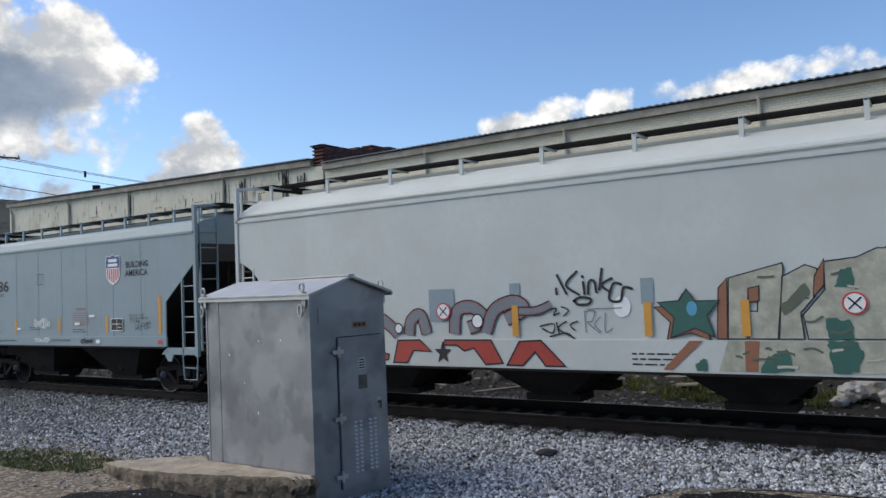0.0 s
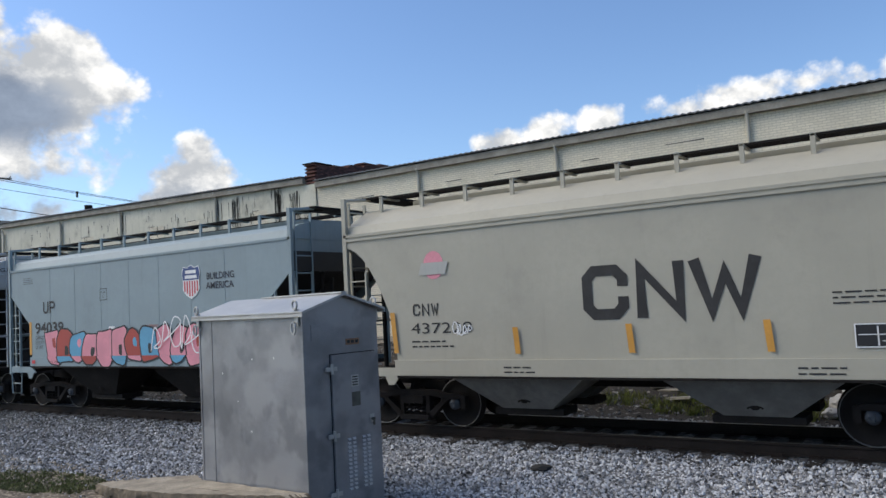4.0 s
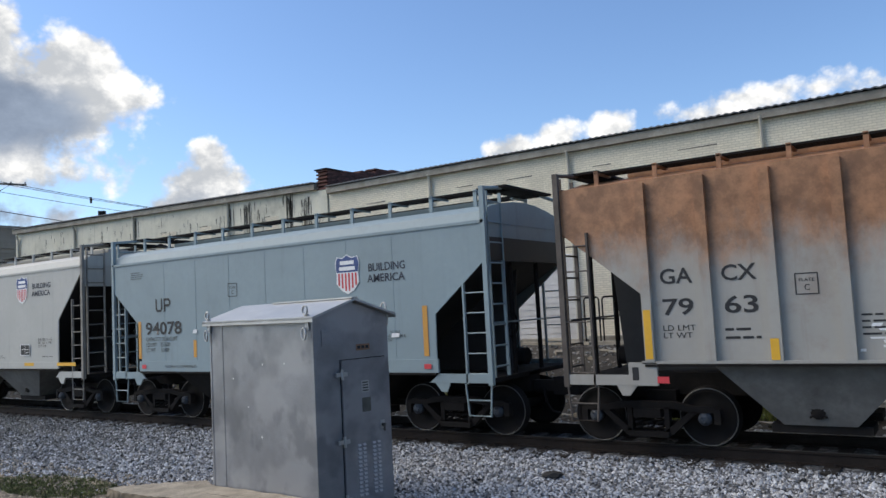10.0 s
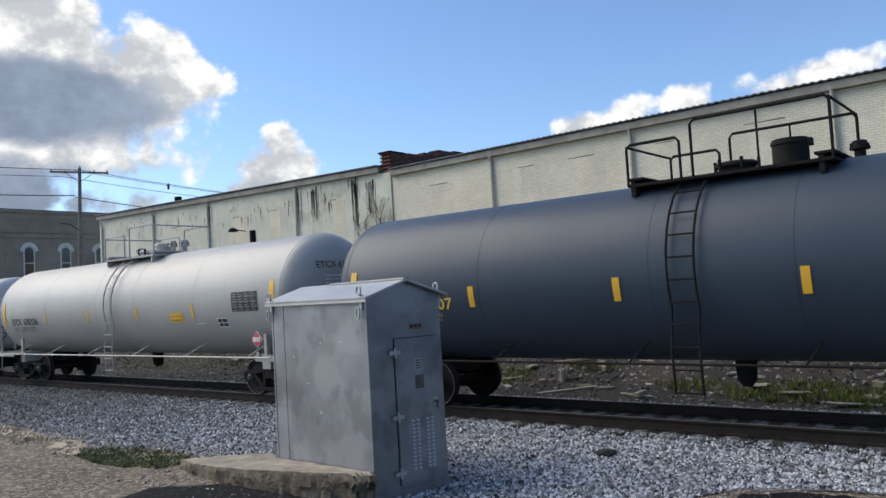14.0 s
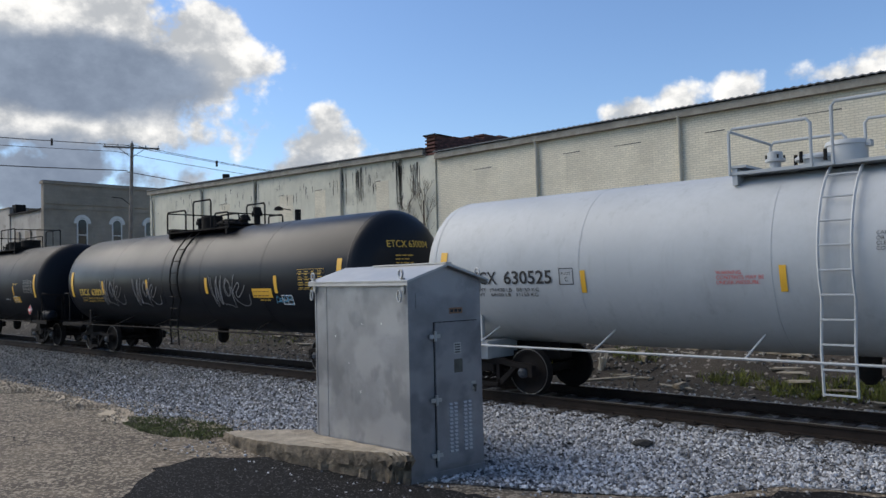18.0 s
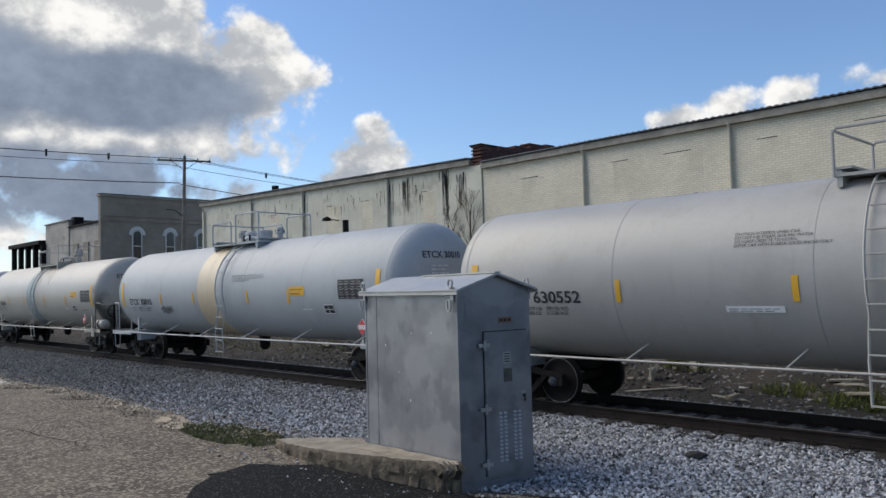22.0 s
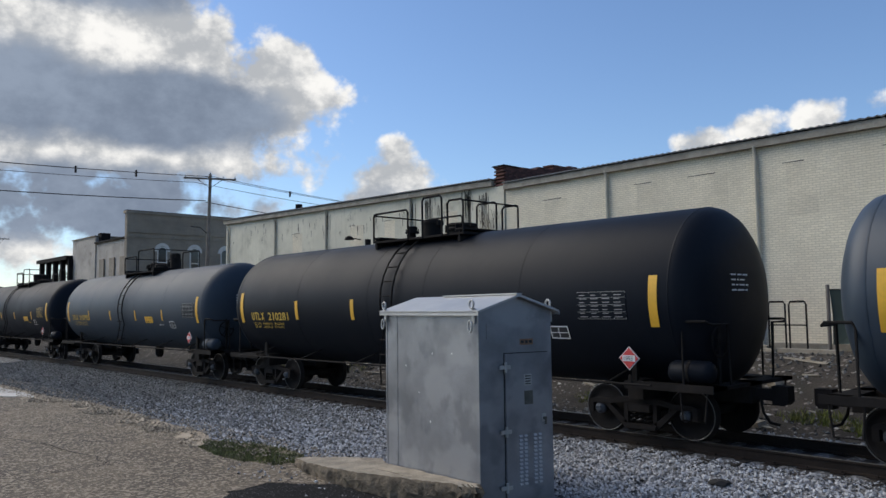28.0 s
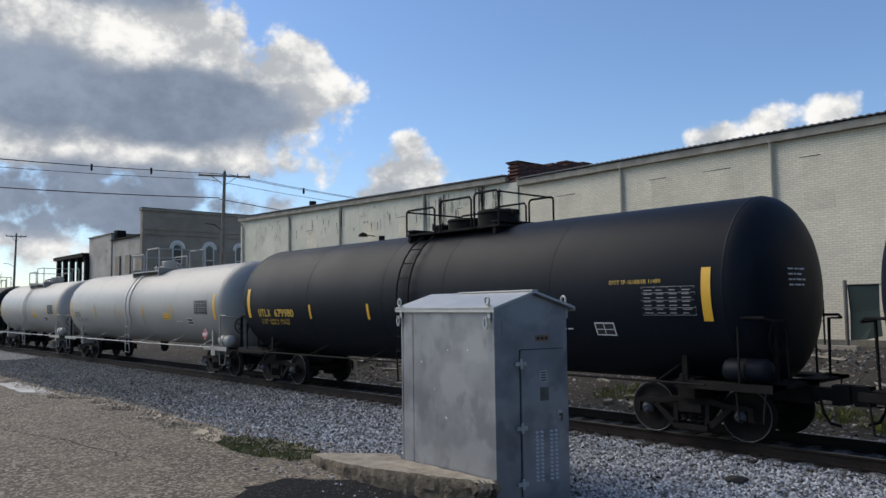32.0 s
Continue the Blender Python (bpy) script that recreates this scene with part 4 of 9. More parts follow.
def arched(x, y0, y1, z0, z1, out):
    """The outline of a round-headed opening in a wall that faces +x."""
    r = (y1 - y0) / 2
    pts = [(y0, z0), (y1, z0)] + [((y0 + y1) / 2 + r * math.cos(a), z1 - r + r * math.sin(a)) for a in [math.pi * i / 10 for i in range(11)]]
    return [(x + out, y, z) for y, z in pts]


def grey_building():
    b = thing("brick_building", "grey brick two-storey building with white round-headed windows", "building")
    x1 = -61.8
    part("wall", Shape().box(x1 - 0.45, x1, 23.0, 46, YARD - 0.6, 10.3), M_GREYBRICK, b, smooth=False)
    part("cornice", Shape().box(x1 - 0.55, x1 + 0.12, 22.9, 46, 10.3, 10.5), M_GREYBRICK, b, smooth=False)
    part("parapet_cap", Shape().box(x1 - 0.50, x1 + 0.06, 22.95, 46, 10.502, 10.56), M_STEELDARK, b, smooth=False)
    part("string_course", Shape().box(x1, x1 + 0.10, 22.95, 46, 8.75, 8.9), M_GREYBRICK, b, smooth=False)
    part("string_course", Shape().box(x1, x1 + 0.08, 22.95, 46, 8.35, 8.45), M_GREYBRICK, b, smooth=False)
    for y in (25.9, 28.7, 31.5):
        w = thing("window", "", "")
        w.parent = b
        for n_, a0, a1, zz0, zz1, out, mat in (("frame", y - 0.42, y + 0.42, 5.1, 7.72, 0.06, M_TRIMWHITE), ("pane", y - 0.32, y + 0.32, 5.2, 7.62, 0.075, M_GLASS)):
            o = arched(x1, a0, a1, zz0, zz1, out)
            k = len(o)
            back = [(x1 - 0.05, yy, zz) for _, yy, zz in o]
            part(n_, Shape().add(o + back, [tuple(range(k))] + [(i, (i + 1) % k, k + (i + 1) % k, k + i) for i in range(k)]), mat, w, smooth=False)
        hood = Shape()
        ts = [math.pi * i / 12 for i in range(13)]
        ho = [(x1 + e, y + r * math.cos(t), 7.30 + r * math.sin(t) * 1.05) for e, r in ((0.10, 0.66), (0.10, 0.43), (-0.02, 0.66), (-0.02, 0.43)) for t in ts]
        hood.add(ho, [(i, i + 1, 13 + i + 1, 13 + i) for i in range(12)] + [(26 + i, i, i + 1, 26 + i + 1) for i in range(0)] + [(i + 1, i, 26 + i, 26 + i + 1) for i in range(12)] + [(13 + i, 14 + i, 40 + i, 39 + i) for i in range(12)] + [(0, 13, 39, 26), (12, 38, 51, 25)])
        part("hood_mould", hood, M_TRIMWHITE, w, "white arched hood mould", smooth=False)
        part("glazing_bar", Shape().box(x1 + 0.07, x1 + 0.10, y - 0.32, y + 0.32, 6.35, 6.42), M_TRIMWHITE, w, smooth=False)
    c = thing("low_brick_building", "low grey-brown brick building with a stepped parapet", "building")
    part("wall", Shape().box(-75.6, -69.6, 23.2, 40, 0.4, 9.0), M_PLASTER, c, smooth=False)
    part("wall", Shape().box(-69.6, -62.3, 23.3, 36, 0.4, 8.35), M_PLASTER, c, smooth=False)
    part("coping", Shape().box(-69.6, -62.3, 23.1, 36.1, 8.35, 8.47), M_STEELDARK, c, smooth=False)
    part("coping", Shape().box(-75.7, -69.5, 23.1, 40, 9.0, 9.08), M_CONCRETE, c, smooth=False)
    part("chimney", Shape().box(-69.9, -69.1, 23.5, 24.3, 8.5, 9.3), M_STEELDARK, c, smooth=False)
    for k in range(3):
        blot_x = -68.5 + k * 2.4
        part("bricked_up_window", Shape().box(blot_x, blot_x + 1.1, 23.17, 23.25, 4.6, 6.9), M_GREYBRICK, c, smooth=False)
    d = thing("open_shed", "dark open-sided shed with a flat roof", "shed")
    part("roof", Shape().box(-85, -75.6, 22.6, 32, 7.3, 7.65), M_STEELDARK, d, smooth=False)
    for k in range(5):
        part("post", Shape().box(-84.6 + k * 2.2, -84.2 + k * 2.2, 22.8, 23.2, 0.6, 7.3), M_STEELDARK, d, smooth=False)
    part("wall", Shape().box(-85, -75.6, 31, 31.4, 0.6, 7.3), M_CONCDARK, d, smooth=False)


grey_building()


def utility_pole(x, y, top, arm, label, turn):
    p = thing("utility_pole", label, "utility pole", "poles", pose(x, y, YARD - 0.5, 0, 1.2, turn))
    h = top - YARD + 0.5
    part("shaft", Shape().rod((0, 0, 0), (0, 0, h), 0.17, 10, 0.11), M_POLE, p)
    part("crossarm", Shape().box(-arm, arm, -0.16, -0.05, h - 0.42, h - 0.30), M_POLE, p, smooth=False)
    part("brace", Shape().rod((-arm * 0.5, -0.15, h - 0.38), (0, -0.15, h - 1.1), 0.02, 5).rod((arm * 0.5, -0.15, h - 0.38), (0, -0.15, h - 1.1), 0.02, 5), M_STEELDARK, p)
    for k in (-0.95, -0.5, 0.5, 0.95):
        part("insulator", Shape().lathe([(0, 0.03), (0.06, 0.06), (0.12, 0.05), (0.16, 0.02)], (k * arm, -0.1, h - 0.30), (0, 0, 1), 8), M_TRIMWHITE, p)
    part("insulator", Shape().lathe([(0, 0.03), (0.06, 0.06), (0.12, 0.05), (0.16, 0.02)], (0, 0, h), (0, 0, 1), 8), M_TRIMWHITE, p)
    part("street_light_arm", Shape().pipe([(0, 0, h * 0.62), (-0.6, -0.4, h * 0.66), (-1.2, -0.8, h * 0.66)], 0.03, 6), M_STEELDARK, p)
    return p


utility_pole(-54.0, 26.0, 12.7, 1.9, "tall grey timber utility pole with a crossarm", 60)
utility_pole(-112, 25.0, 12.4, 1.2, "distant grey timber utility pole", 70)


def wire(a, b, sag, r, label="black overhead wire hanging between poles", clamps=()):
    a, b = Vector(a), Vector(b)

    def at(t):
        return a.lerp(b, t) - Vector((0, 0, sag * 4 * t * (1 - t)))
    w = part("overhead_wire", Shape().pipe([at(i / 16) for i in range(17)], r, 5), M_WIRE)
    tagged(w, label, "wire", "overhead wires")
    for t in clamps:
        x, y, z = at(t)
        part("spacer", Shape().box(x - 0.08, x + 0.08, y - 0.05, y + 0.05, z - 0.30, z + 0.16), M_STEELDARK, w, smooth=False)


for dx, dz in ((-1.6, 0.0), (1.6, 0.0), (0.0, 0.25)):
    wire((-54.5 + dx, 26, 12.35 + dz), (-55.5 + dx, -25, 13.0 + dz), 0.9, 0.02, clamps=(0.1, 0.18) if dx == 0 else ())
    wire((-54.5 + dx, 26, 12.35 + dz), (-57 + dx, 72, 12.3 + dz), 0.9, 0.02, clamps=(0.17, 0.38) if dx == 0 else ())
wire((-54.2, 26, 10.7), (-55.5, -25, 11.5), 0.9, 0.035)
wire((-54.2, 26, 10.6), (-57, 72, 10.2), 0.9, 0.03)


# ---------------------------------------------------------------- signal hut and slab
def signal_hut():
    """Local axes: x along the long side (towards -x of the place), y along the door side, origin at the front corner."""
    a = math.degrees(math.atan2(-0.20, 0.98))
    h = thing("signal_hut", "grey galvanised steel trackside signal hut with a gable lid", "equipment hut", m=pose(HUT[0], HUT[1], GROUND, 0, 0, a))
    L, W, H = 2.62, 1.20, 2.62
    body = Shape()
    body.add([(-L, 0, 0), (0, 0, 0), (0, W, 0), (-L, W, 0), (-L, 0, H), (0, 0, H), (0, W, H), (-L, W, H), (0, W / 2, H + 0.19), (-L, W / 2, H + 0.19)],
             [(0, 1, 5, 4), (1, 2, 6, 8, 5), (2, 3, 7, 6), (3, 0, 4, 9, 7), (0, 3, 2, 1), (5, 8, 9, 4), (8, 6, 7, 9)])
    part("body", body, M_GALV, h, smooth=False)
    for y0, y1, yo in ((0, W / 2, -0.07), (W, W / 2, W + 0.07)):
        s = Shape()
        z0, z1 = H - 0.015, H + 0.20
        p = [(-L - 0.10, yo, z0), (0.10, yo, z0), (0.10, W / 2, z1), (-L - 0.10, W / 2, z1)]
        s.add(p + [(x, y, z + 0.03) for x, y, z in p], [(0, 1, 2, 3), (7, 6, 5, 4), (0, 4, 5, 1), (1, 5, 6, 2), (2, 6, 7, 3), (3, 7, 4, 0)])
        s.box(-L - 0.10, 0.10, min(yo, yo + 0.012), max(yo, yo + 0.012), z0 - 0.035, z0 + 0.02)
        part("roof_panel", s, M_GALVROOF, h, "pale galvanised roof sheet", smooth=False)
    part("ridge_cap", Shape().box(-L * 0.68, 0.10, W / 2 - 0.05, W / 2 + 0.05, H + 0.225, H + 0.245), M_GALVROOF, h, smooth=False)
    part("corner_post", Shape().box(-0.035, 0.008, -0.008, 0.03, 0.0, H - 0.04), M_GALV, h, smooth=False)
    part("corner_post", Shape().box(-L - 0.006, -L + 0.035, -0.008, 0.03, 0.0, H - 0.04), M_GALV, h, smooth=False)
    part("seam", Shape().box(-L + 0.36, -L + 0.375, -0.006, 0.002, 0.0, H - 0.05), M_GALV, h, smooth=False)
    part("base_skirt", Shape().box(-L - 0.01, 0.014, -0.014, W + 0.01, 0.0, 0.10), M_GALV, h, smooth=False)
    # door in the gable side
    d = part("door", Shape().box(0.004, 0.035, 0.40, 1.12, 0.16, 2.06), M_GALV, h, "grey steel door with louvres", smooth=False)
    part("door_gap", Shape().box(0.001, 0.006, 0.390, 0.40, 0.16, 2.07).box(0.001, 0.006, 0.40, 1.13, 2.06, 2.07), M_STEELDARK, h, smooth=False)
    for z in (0.30, 1.02, 1.86):
        part("hinge", Shape().box(0.03, 0.055, 0.30, 0.47, z, z + 0.05).rod((0.05, 0.39, z - 0.04), (0.05, 0.39, z + 0.09), 0.02, 8), M_GALVROOF, d)
    part("handle", Shape().rod((0.03, 1.02, 1.18), (0.085, 1.02, 1.18), 0.02, 8).box(0.07, 0.085, 1.008, 1.032, 1.10, 1.20), M_STAIN, d, "dull steel door handle")
    part("latch_plate", Shape().box(0.035, 0.042, 0.985, 1.055, 1.13, 1.24), M_GALVROOF, d, smooth=False)
    for col in (0.60, 0.68, 0.84, 0.92):
        for k in range(13):
            part("louvre", LOUVRE, M_GALVROOF, d, m=pose(0.035, col, 0.33 + k * 0.052))
    part("notice", Shape().box(0.034, 0.038, 0.70, 0.82, 1.63, 1.78), M_GALVROOF, d, "faded printed notice", smooth=False)
    for k in range(4):
        part("print_bar", Shape().box(0.038, 0.040, 0.715, 0.805, 1.645 + k * 0.034, 1.660 + k * 0.034), M_BLACK, d, smooth=False)
    part("notice", Shape().box(0.034, 0.038, 0.70, 0.84, 1.38, 1.56), M_STAIN, d, "dark weathered notice", smooth=False)
    part("name_plate", Shape().box(0.004, 0.010, 0.66, 0.88, 2.17, 2.25), M_RUSTLIGHT, h, "small yellow plate", smooth=False)
    for k in range(3):
        part("print_bar", Shape().box(0.010, 0.012, 0.675 + k * 0.068, 0.725 + k * 0.068, 2.19, 2.23), M_BLACK, h, smooth=False)
    part("cover_plate", Shape().box(0.002, 0.012, 0.12, 0.24, 2.26, 2.46), M_GALV, h, smooth=False)
    # lifting eyes
    for x, y in ((-L + 0.02, -0.02), (-0.08, -0.02), (-0.04, W + 0.02), (-L + 0.02, W + 0.02)):
        e = Shape().box(x - 0.035, x + 0.035, y - 0.012, y + 0.012, H - 0.15, H + 0.05)
        part("lifting_lug", e, M_GALVROOF, h, smooth=False)
        ring = Shape()
        pts = [(x + 0.05 * math.cos(t), y - 0.03, H + 0.10 + 0.055 * math.sin(t)) for t in [2 * math.pi * i / 10 for i in range(11)]]
        part("lifting_ring", ring.pipe(pts, 0.014, 6), M_GALVROOF, h)
        ring = Shape()
        pts = [(x - 0.03 + 0.045 * math.cos(t), y - 0.04, H - 0.19 + 0.075 * math.sin(t)) for t in [2 * math.pi * i / 10 for i in range(11)]]
        part("shackle", ring.pipe(pts, 0.013, 6), M_GALVROOF, h)
    # pale scuffs on the long side
    g = random.Random(6)
    for k in range(5):
        x, z, r = g.uniform(-L + 0.2, -0.2), g.uniform(0.9, 2.3), g.uniform(0.007, 0.016)
        o = [(x + r * math.cos(t) * g.uniform(0.5, 1.6), z + r * math.sin(t) * g.uniform(0.5, 2.0)) for t in [2 * math.pi * i / 7 for i in range(7)]]
        part("scuff", Shape().add([(px, -0.004, pz) for px, pz in o], [tuple(range(7))]), M_WHITE, h, smooth=False, clean=False)
    return h


HUT = (-6.70, 7.05)
LOUVRE = Shape().add([(0, 0, 0), (0, 0.055, 0), (0, 0.055, 0.032), (0, 0, 0.032), (0.016, 0.004, 0.004), (0.016, 0.051, 0.004)],
                     [(0, 1, 5, 4), (4, 5, 2, 3), (0, 4, 3), (1, 2, 5)]).mesh("louvre", M_GALVROOF, smooth=False)
signal_hut()


def concrete_slab():
    g = random.Random(12)
    top = ragged([(-11.25, 7.12), (-10.6, 6.92), (-9.82, 6.80), (-8.9, 6.74), (-7.63, 6.80), (-6.88, 6.86), (-6.60, 7.0), (-9.27, 7.56), (-9.75, 7.85), (-10.4, 7.66), (-11.0, 7.38)], 12, 12, 0.010)
    n = len(top)
    cx, cy = sum(p[0] for p in top) / n, sum(p[1] for p in top) / n

    def zt(x):
        return 0.13 + 0.062 * (x + 6.63)
    v = [(cx, cy, zt(cx))]
    rings = ((0.55, 0.0), (0.97, 0.0), (0.992, -0.03), (1.0, -0.10), (0.985, -0.18), (0.97, -0.24), (0.96, -0.42))
    for k, dz in rings:
        for x, y in top:
            px, py = cx + (x - cx) * k, cy + (y - cy) * k
            j = 0.0 if dz == 0 else (0.010 if dz > -0.05 else 0.035)
            v.append((px + g.uniform(-j, j), py + g.uniform(-j, j), max(GROUND - 0.05, zt(px) + dz + g.uniform(-0.006, 0.006))))
    f = [(0, 1 + i, 1 + (i + 1) % n) for i in range(n)]
    for r in range(len(rings) - 1):
        f += [(1 + r * n + i, 1 + r * n + (i + 1) % n, 1 + (r + 1) * n + (i + 1) % n, 1 + (r + 1) * n + i) for i in range(n)]
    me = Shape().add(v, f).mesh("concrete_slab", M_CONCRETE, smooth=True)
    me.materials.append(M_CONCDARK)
    # sides get a darker copy of the concrete: their shade lies in the colour
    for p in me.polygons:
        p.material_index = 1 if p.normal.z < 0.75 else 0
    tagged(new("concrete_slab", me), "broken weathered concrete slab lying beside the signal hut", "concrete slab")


concrete_slab()


# ---------------------------------------------------------------- yard behind the track
def flatbed():
    t = thing("stake_truck", "dark flatbed truck with stake sides parked in the yard", "truck", m=pose(-1.2, 20.0, YARD))
    part("deck", Shape().box(-2.3, 2.6, -1.1, 1.1, 0.75, 0.95), M_STEELDARK, t, smooth=False)
    for k in range(6):
        part("stake", Shape().box(-2.25 + k * 0.9, -2.15 + k * 0.9, -1.12, -1.04, 0.9, 1.55), M_STEELDARK, t, smooth=False)
    for z in (1.05, 1.28, 1.48):
        part("rail_board", Shape().box(-2.3, 2.6, -1.15, -1.11, z, z + 0.10), M_STEELDARK, t, smooth=False)
    for x in (-1.05, 1.7):
        w = part("wheel", Shape().lathe([(0, 0.2), (0.02, 0.36), (0.06, 0.41), (0.2, 0.41), (0.24, 0.36), (0.26, 0.2)], (x, -1.12, 0.41), (0, 1, 0), 20), M_TYRE, t)
        part("rim", Shape().lathe([(0, 0.12), (0.01, 0.24), (0.03, 0.26), (0.05, 0.2)], (x, -1.135, 0.41), (0, 1, 0), 16), M_GALVROOF, w)
    part("cab", Shape().prism([(2.7, 0.5), (4.5, 0.5), (4.5, 1.15), (3.7, 1.25), (3.4, 1.95), (2.7, 1.95)], -0.95, 0.95), M_TRIMWHITE, t, smooth=False)


flatbed()


def yard_rack(x, y, label):
    r = thing("pipe_rack", label, "rack", "racks in the yard", pose(x, y, height(x, y)))
    for k in (0, 0.55):
        part("post", Shape().pipe([(k, 0, 0), (k, 0, 1.25), (k + 0.05, 0, 1.32), (k + 0.4, 0, 1.32), (k + 0.45, 0, 1.25), (k + 0.45, 0, 0)], 0.025, 6), M_STEELDARK, r)
    part("crossbar", Shape().rod((0, 0, 0.7), (1.0, 0, 0.7), 0.02, 6), M_STEELDARK, r)


for x in (-9.0, -12.5, -16.3, -5.4):
    yard_rack(x, 20.6, "dark bent-pipe rack standing in the yard")
t = thing("tarpaulin", "dark green tarpaulin hung on a pipe frame", "tarpaulin", m=pose(-7.5, 20.9, height(-7.5, 20.9)))
part("sheet", Shape().add([(0, 0, 1.62), (0.75, 0.02, 1.64), (0.72, 0.06, 1.0), (0.78, 0.0, 0.32), (0.4, -0.05, 0.22), (0.02, 0.02, 0.2), (0.03, 0.05, 0.9), (0, 0.03, 1.62), (0.75, 0.05, 1.64), (0.72, 0.09, 1.0), (0.78, 0.03, 0.32), (0.4, -0.02, 0.22), (0.02, 0.05, 0.2), (0.03, 0.08, 0.9)],
                          [(0, 1, 2, 6), (6, 2, 3, 4, 5), (7, 13, 9, 8), (13, 12, 11, 10, 9), (0, 7, 8, 1), (1, 8, 9, 2), (2, 9, 10, 3), (3, 10, 11, 4), (4, 11, 12, 5), (5, 12, 13, 6), (6, 13, 7, 0)]), M_TARP, t, smooth=False)
part("post", Shape().rod((-0.05, 0, 0), (-0.05, 0, 1.75), 0.05, 8), M_POLE, t)
part("post", Shape().rod((1.25, 0, 0), (1.25, 0, 1.85), 0.05, 8), M_POLE, t)
part("rail", Shape().rod((-0.05, 0, 1.62), (1.25, 0, 1.62), 0.015, 6), M_STEELDARK, t)
g = random.Random(31)
for k in range(22):
    x, y = g.uniform(-22, 0), g.uniform(19.6, 22)
    tagged(part("board", Shape().box(-g.uniform(0.6, 1.5), g.uniform(0.6, 1.5), -0.14, 0.14, 0, g.uniform(0.06, 0.18)), M_WOODTRIM, smooth=False, m=pose(x, y, height(x, y) + 0.0, 0, 0, g.uniform(-12, 12))), "weathered board lying in the yard", "board", "boards in the yard")
for x in (-27.4,):
    b = thing("stove_pipe", "black stove pipe standing in front of the stained wall", "pipe", m=pose(x, 21.0, YARD - 0.3))
    part("tube", Shape().rod((0, 0, 0), (0, 0, 4.7), 0.14, 10), M_STEELDARK, b)


def bare_bush(x, z, seed):
    """Leafless creeper climbing the wall."""
    g = random.Random(seed)
    b = thing("creeper", "bare leafless creeper climbing the stained wall", "creeper", m=pose(x, WALL_Y - 0.15, YARD - 0.2))
    part("stem", Shape().rod((0, 0, 0), (0, 0, z - 2.0), 0.05, 6, 0.03), M_TWIG, b)
    tw = Shape()

    def grow(p, d, length, r, depth):
        q = p + d * length
        tw.rod(p, q, r, 4, r * 0.6, caps=False)
        if depth:
            for _ in range(g.choice((2, 3))):
                e = (d + Vector((g.uniform(-0.8, 0.8), g.uniform(-0.25, 0.1), g.uniform(-0.1, 0.6)))).normalized()
                grow(p.lerp(q, g.uniform(0.5, 1)), e, length * g.uniform(0.6, 0.85), r * 0.65, depth - 1)
    for k in range(6):
        grow(Vector((0, 0, 2.0 + k * 0.45)), Vector((g.uniform(-0.7, 0.7), 0, 0.8)).normalized(), 0.6, 0.018, 4)
    part("twig_crown", tw, M_TWIG, b, clean=False)


bare_bush(-21.4, 6.6, 4)
bare_bush(-22.4, 5.9, 7)


def bare_tree(x, y, h, seed):
    g = random.Random(seed)
    b = thing("bare_tree", "distant leafless winter tree", "tree", "far trees", pose(x, y, YARD))
    part("trunk", Shape().rod((0, 0, 0), (0, 0, h * 0.4), 0.25, 8, 0.15), M_TWIG, b)
    tw = Shape()

    def grow(p, d, length, r, depth):
        q = p + d * length
        tw.rod(p, q, r, 4, r * 0.6, caps=False)
        if depth:
            for _ in range(3):
                e = (d + Vector((g.uniform(-0.8, 0.8), g.uniform(-0.8, 0.8), g.uniform(-0.1, 0.5)))).normalized()
                grow(p.lerp(q, g.uniform(0.6, 1)), e, length * g.uniform(0.6, 0.8), r * 0.6, depth - 1)
    for k in range(4):
        grow(Vector((0, 0, h * 0.3)), Vector((g.uniform(-0.6, 0.6), g.uniform(-0.6, 0.6), 0.9)).normalized(), h * 0.25, 0.1, 4)
    part("crown", tw, M_TWIG, b, clean=False)


for k, (x, y, h) in enumerate([(-150, 30, 9), (-135, 42, 10), (-165, 22, 9), (-120, 55, 8)]):
    bare_tree(x, y, h, k + 50)


# ---------------------------------------------------------------- lettering
TEXTS = {}


def letters(body, size, mat, bold=0.0):
    """Flat lettering in the built-in font, as a mesh in the x-y plane with its lower left corner at the origin."""
    key = (body, size, mat.name, bold)
    if key not in TEXTS:
        cu = bpy.data.curves.new("text", "FONT")
        cu.body, cu.size, cu.offset, cu.resolution_u = body, size * 1.38, bold * size, 3
        cu.space_line = 0.95
        ob = bpy.data.objects.new("text", cu)
        scene.collection.objects.link(ob)
        me = bpy.data.meshes.new_from_object(ob)
        bpy.data.objects.remove(ob)
        bpy.data.curves.remove(cu)
        me.materials.clear()
        me.materials.append(mat)
        TEXTS[key] = me
    return TEXTS[key]


def on_side(u, v, e=0.005):
    return (u, -SIDE - e, v)


def decal(name, me, parent, u, v, surf, label="", squeeze=1.0):
    """A copy of a flat mesh laid on a surface, its origin at (u, v)."""
    c = me.copy()
    n = len(c.vertices)
    co = np.empty(n * 3)
    c.vertices.foreach_get("co", co)
    co = co.reshape(-1, 3)
    c.vertices.foreach_set("co", np.array([surf(u + x * squeeze, v + y) for x, y, _ in co]).ravel())
    c.update()
    return part(name, c, None, parent, label)


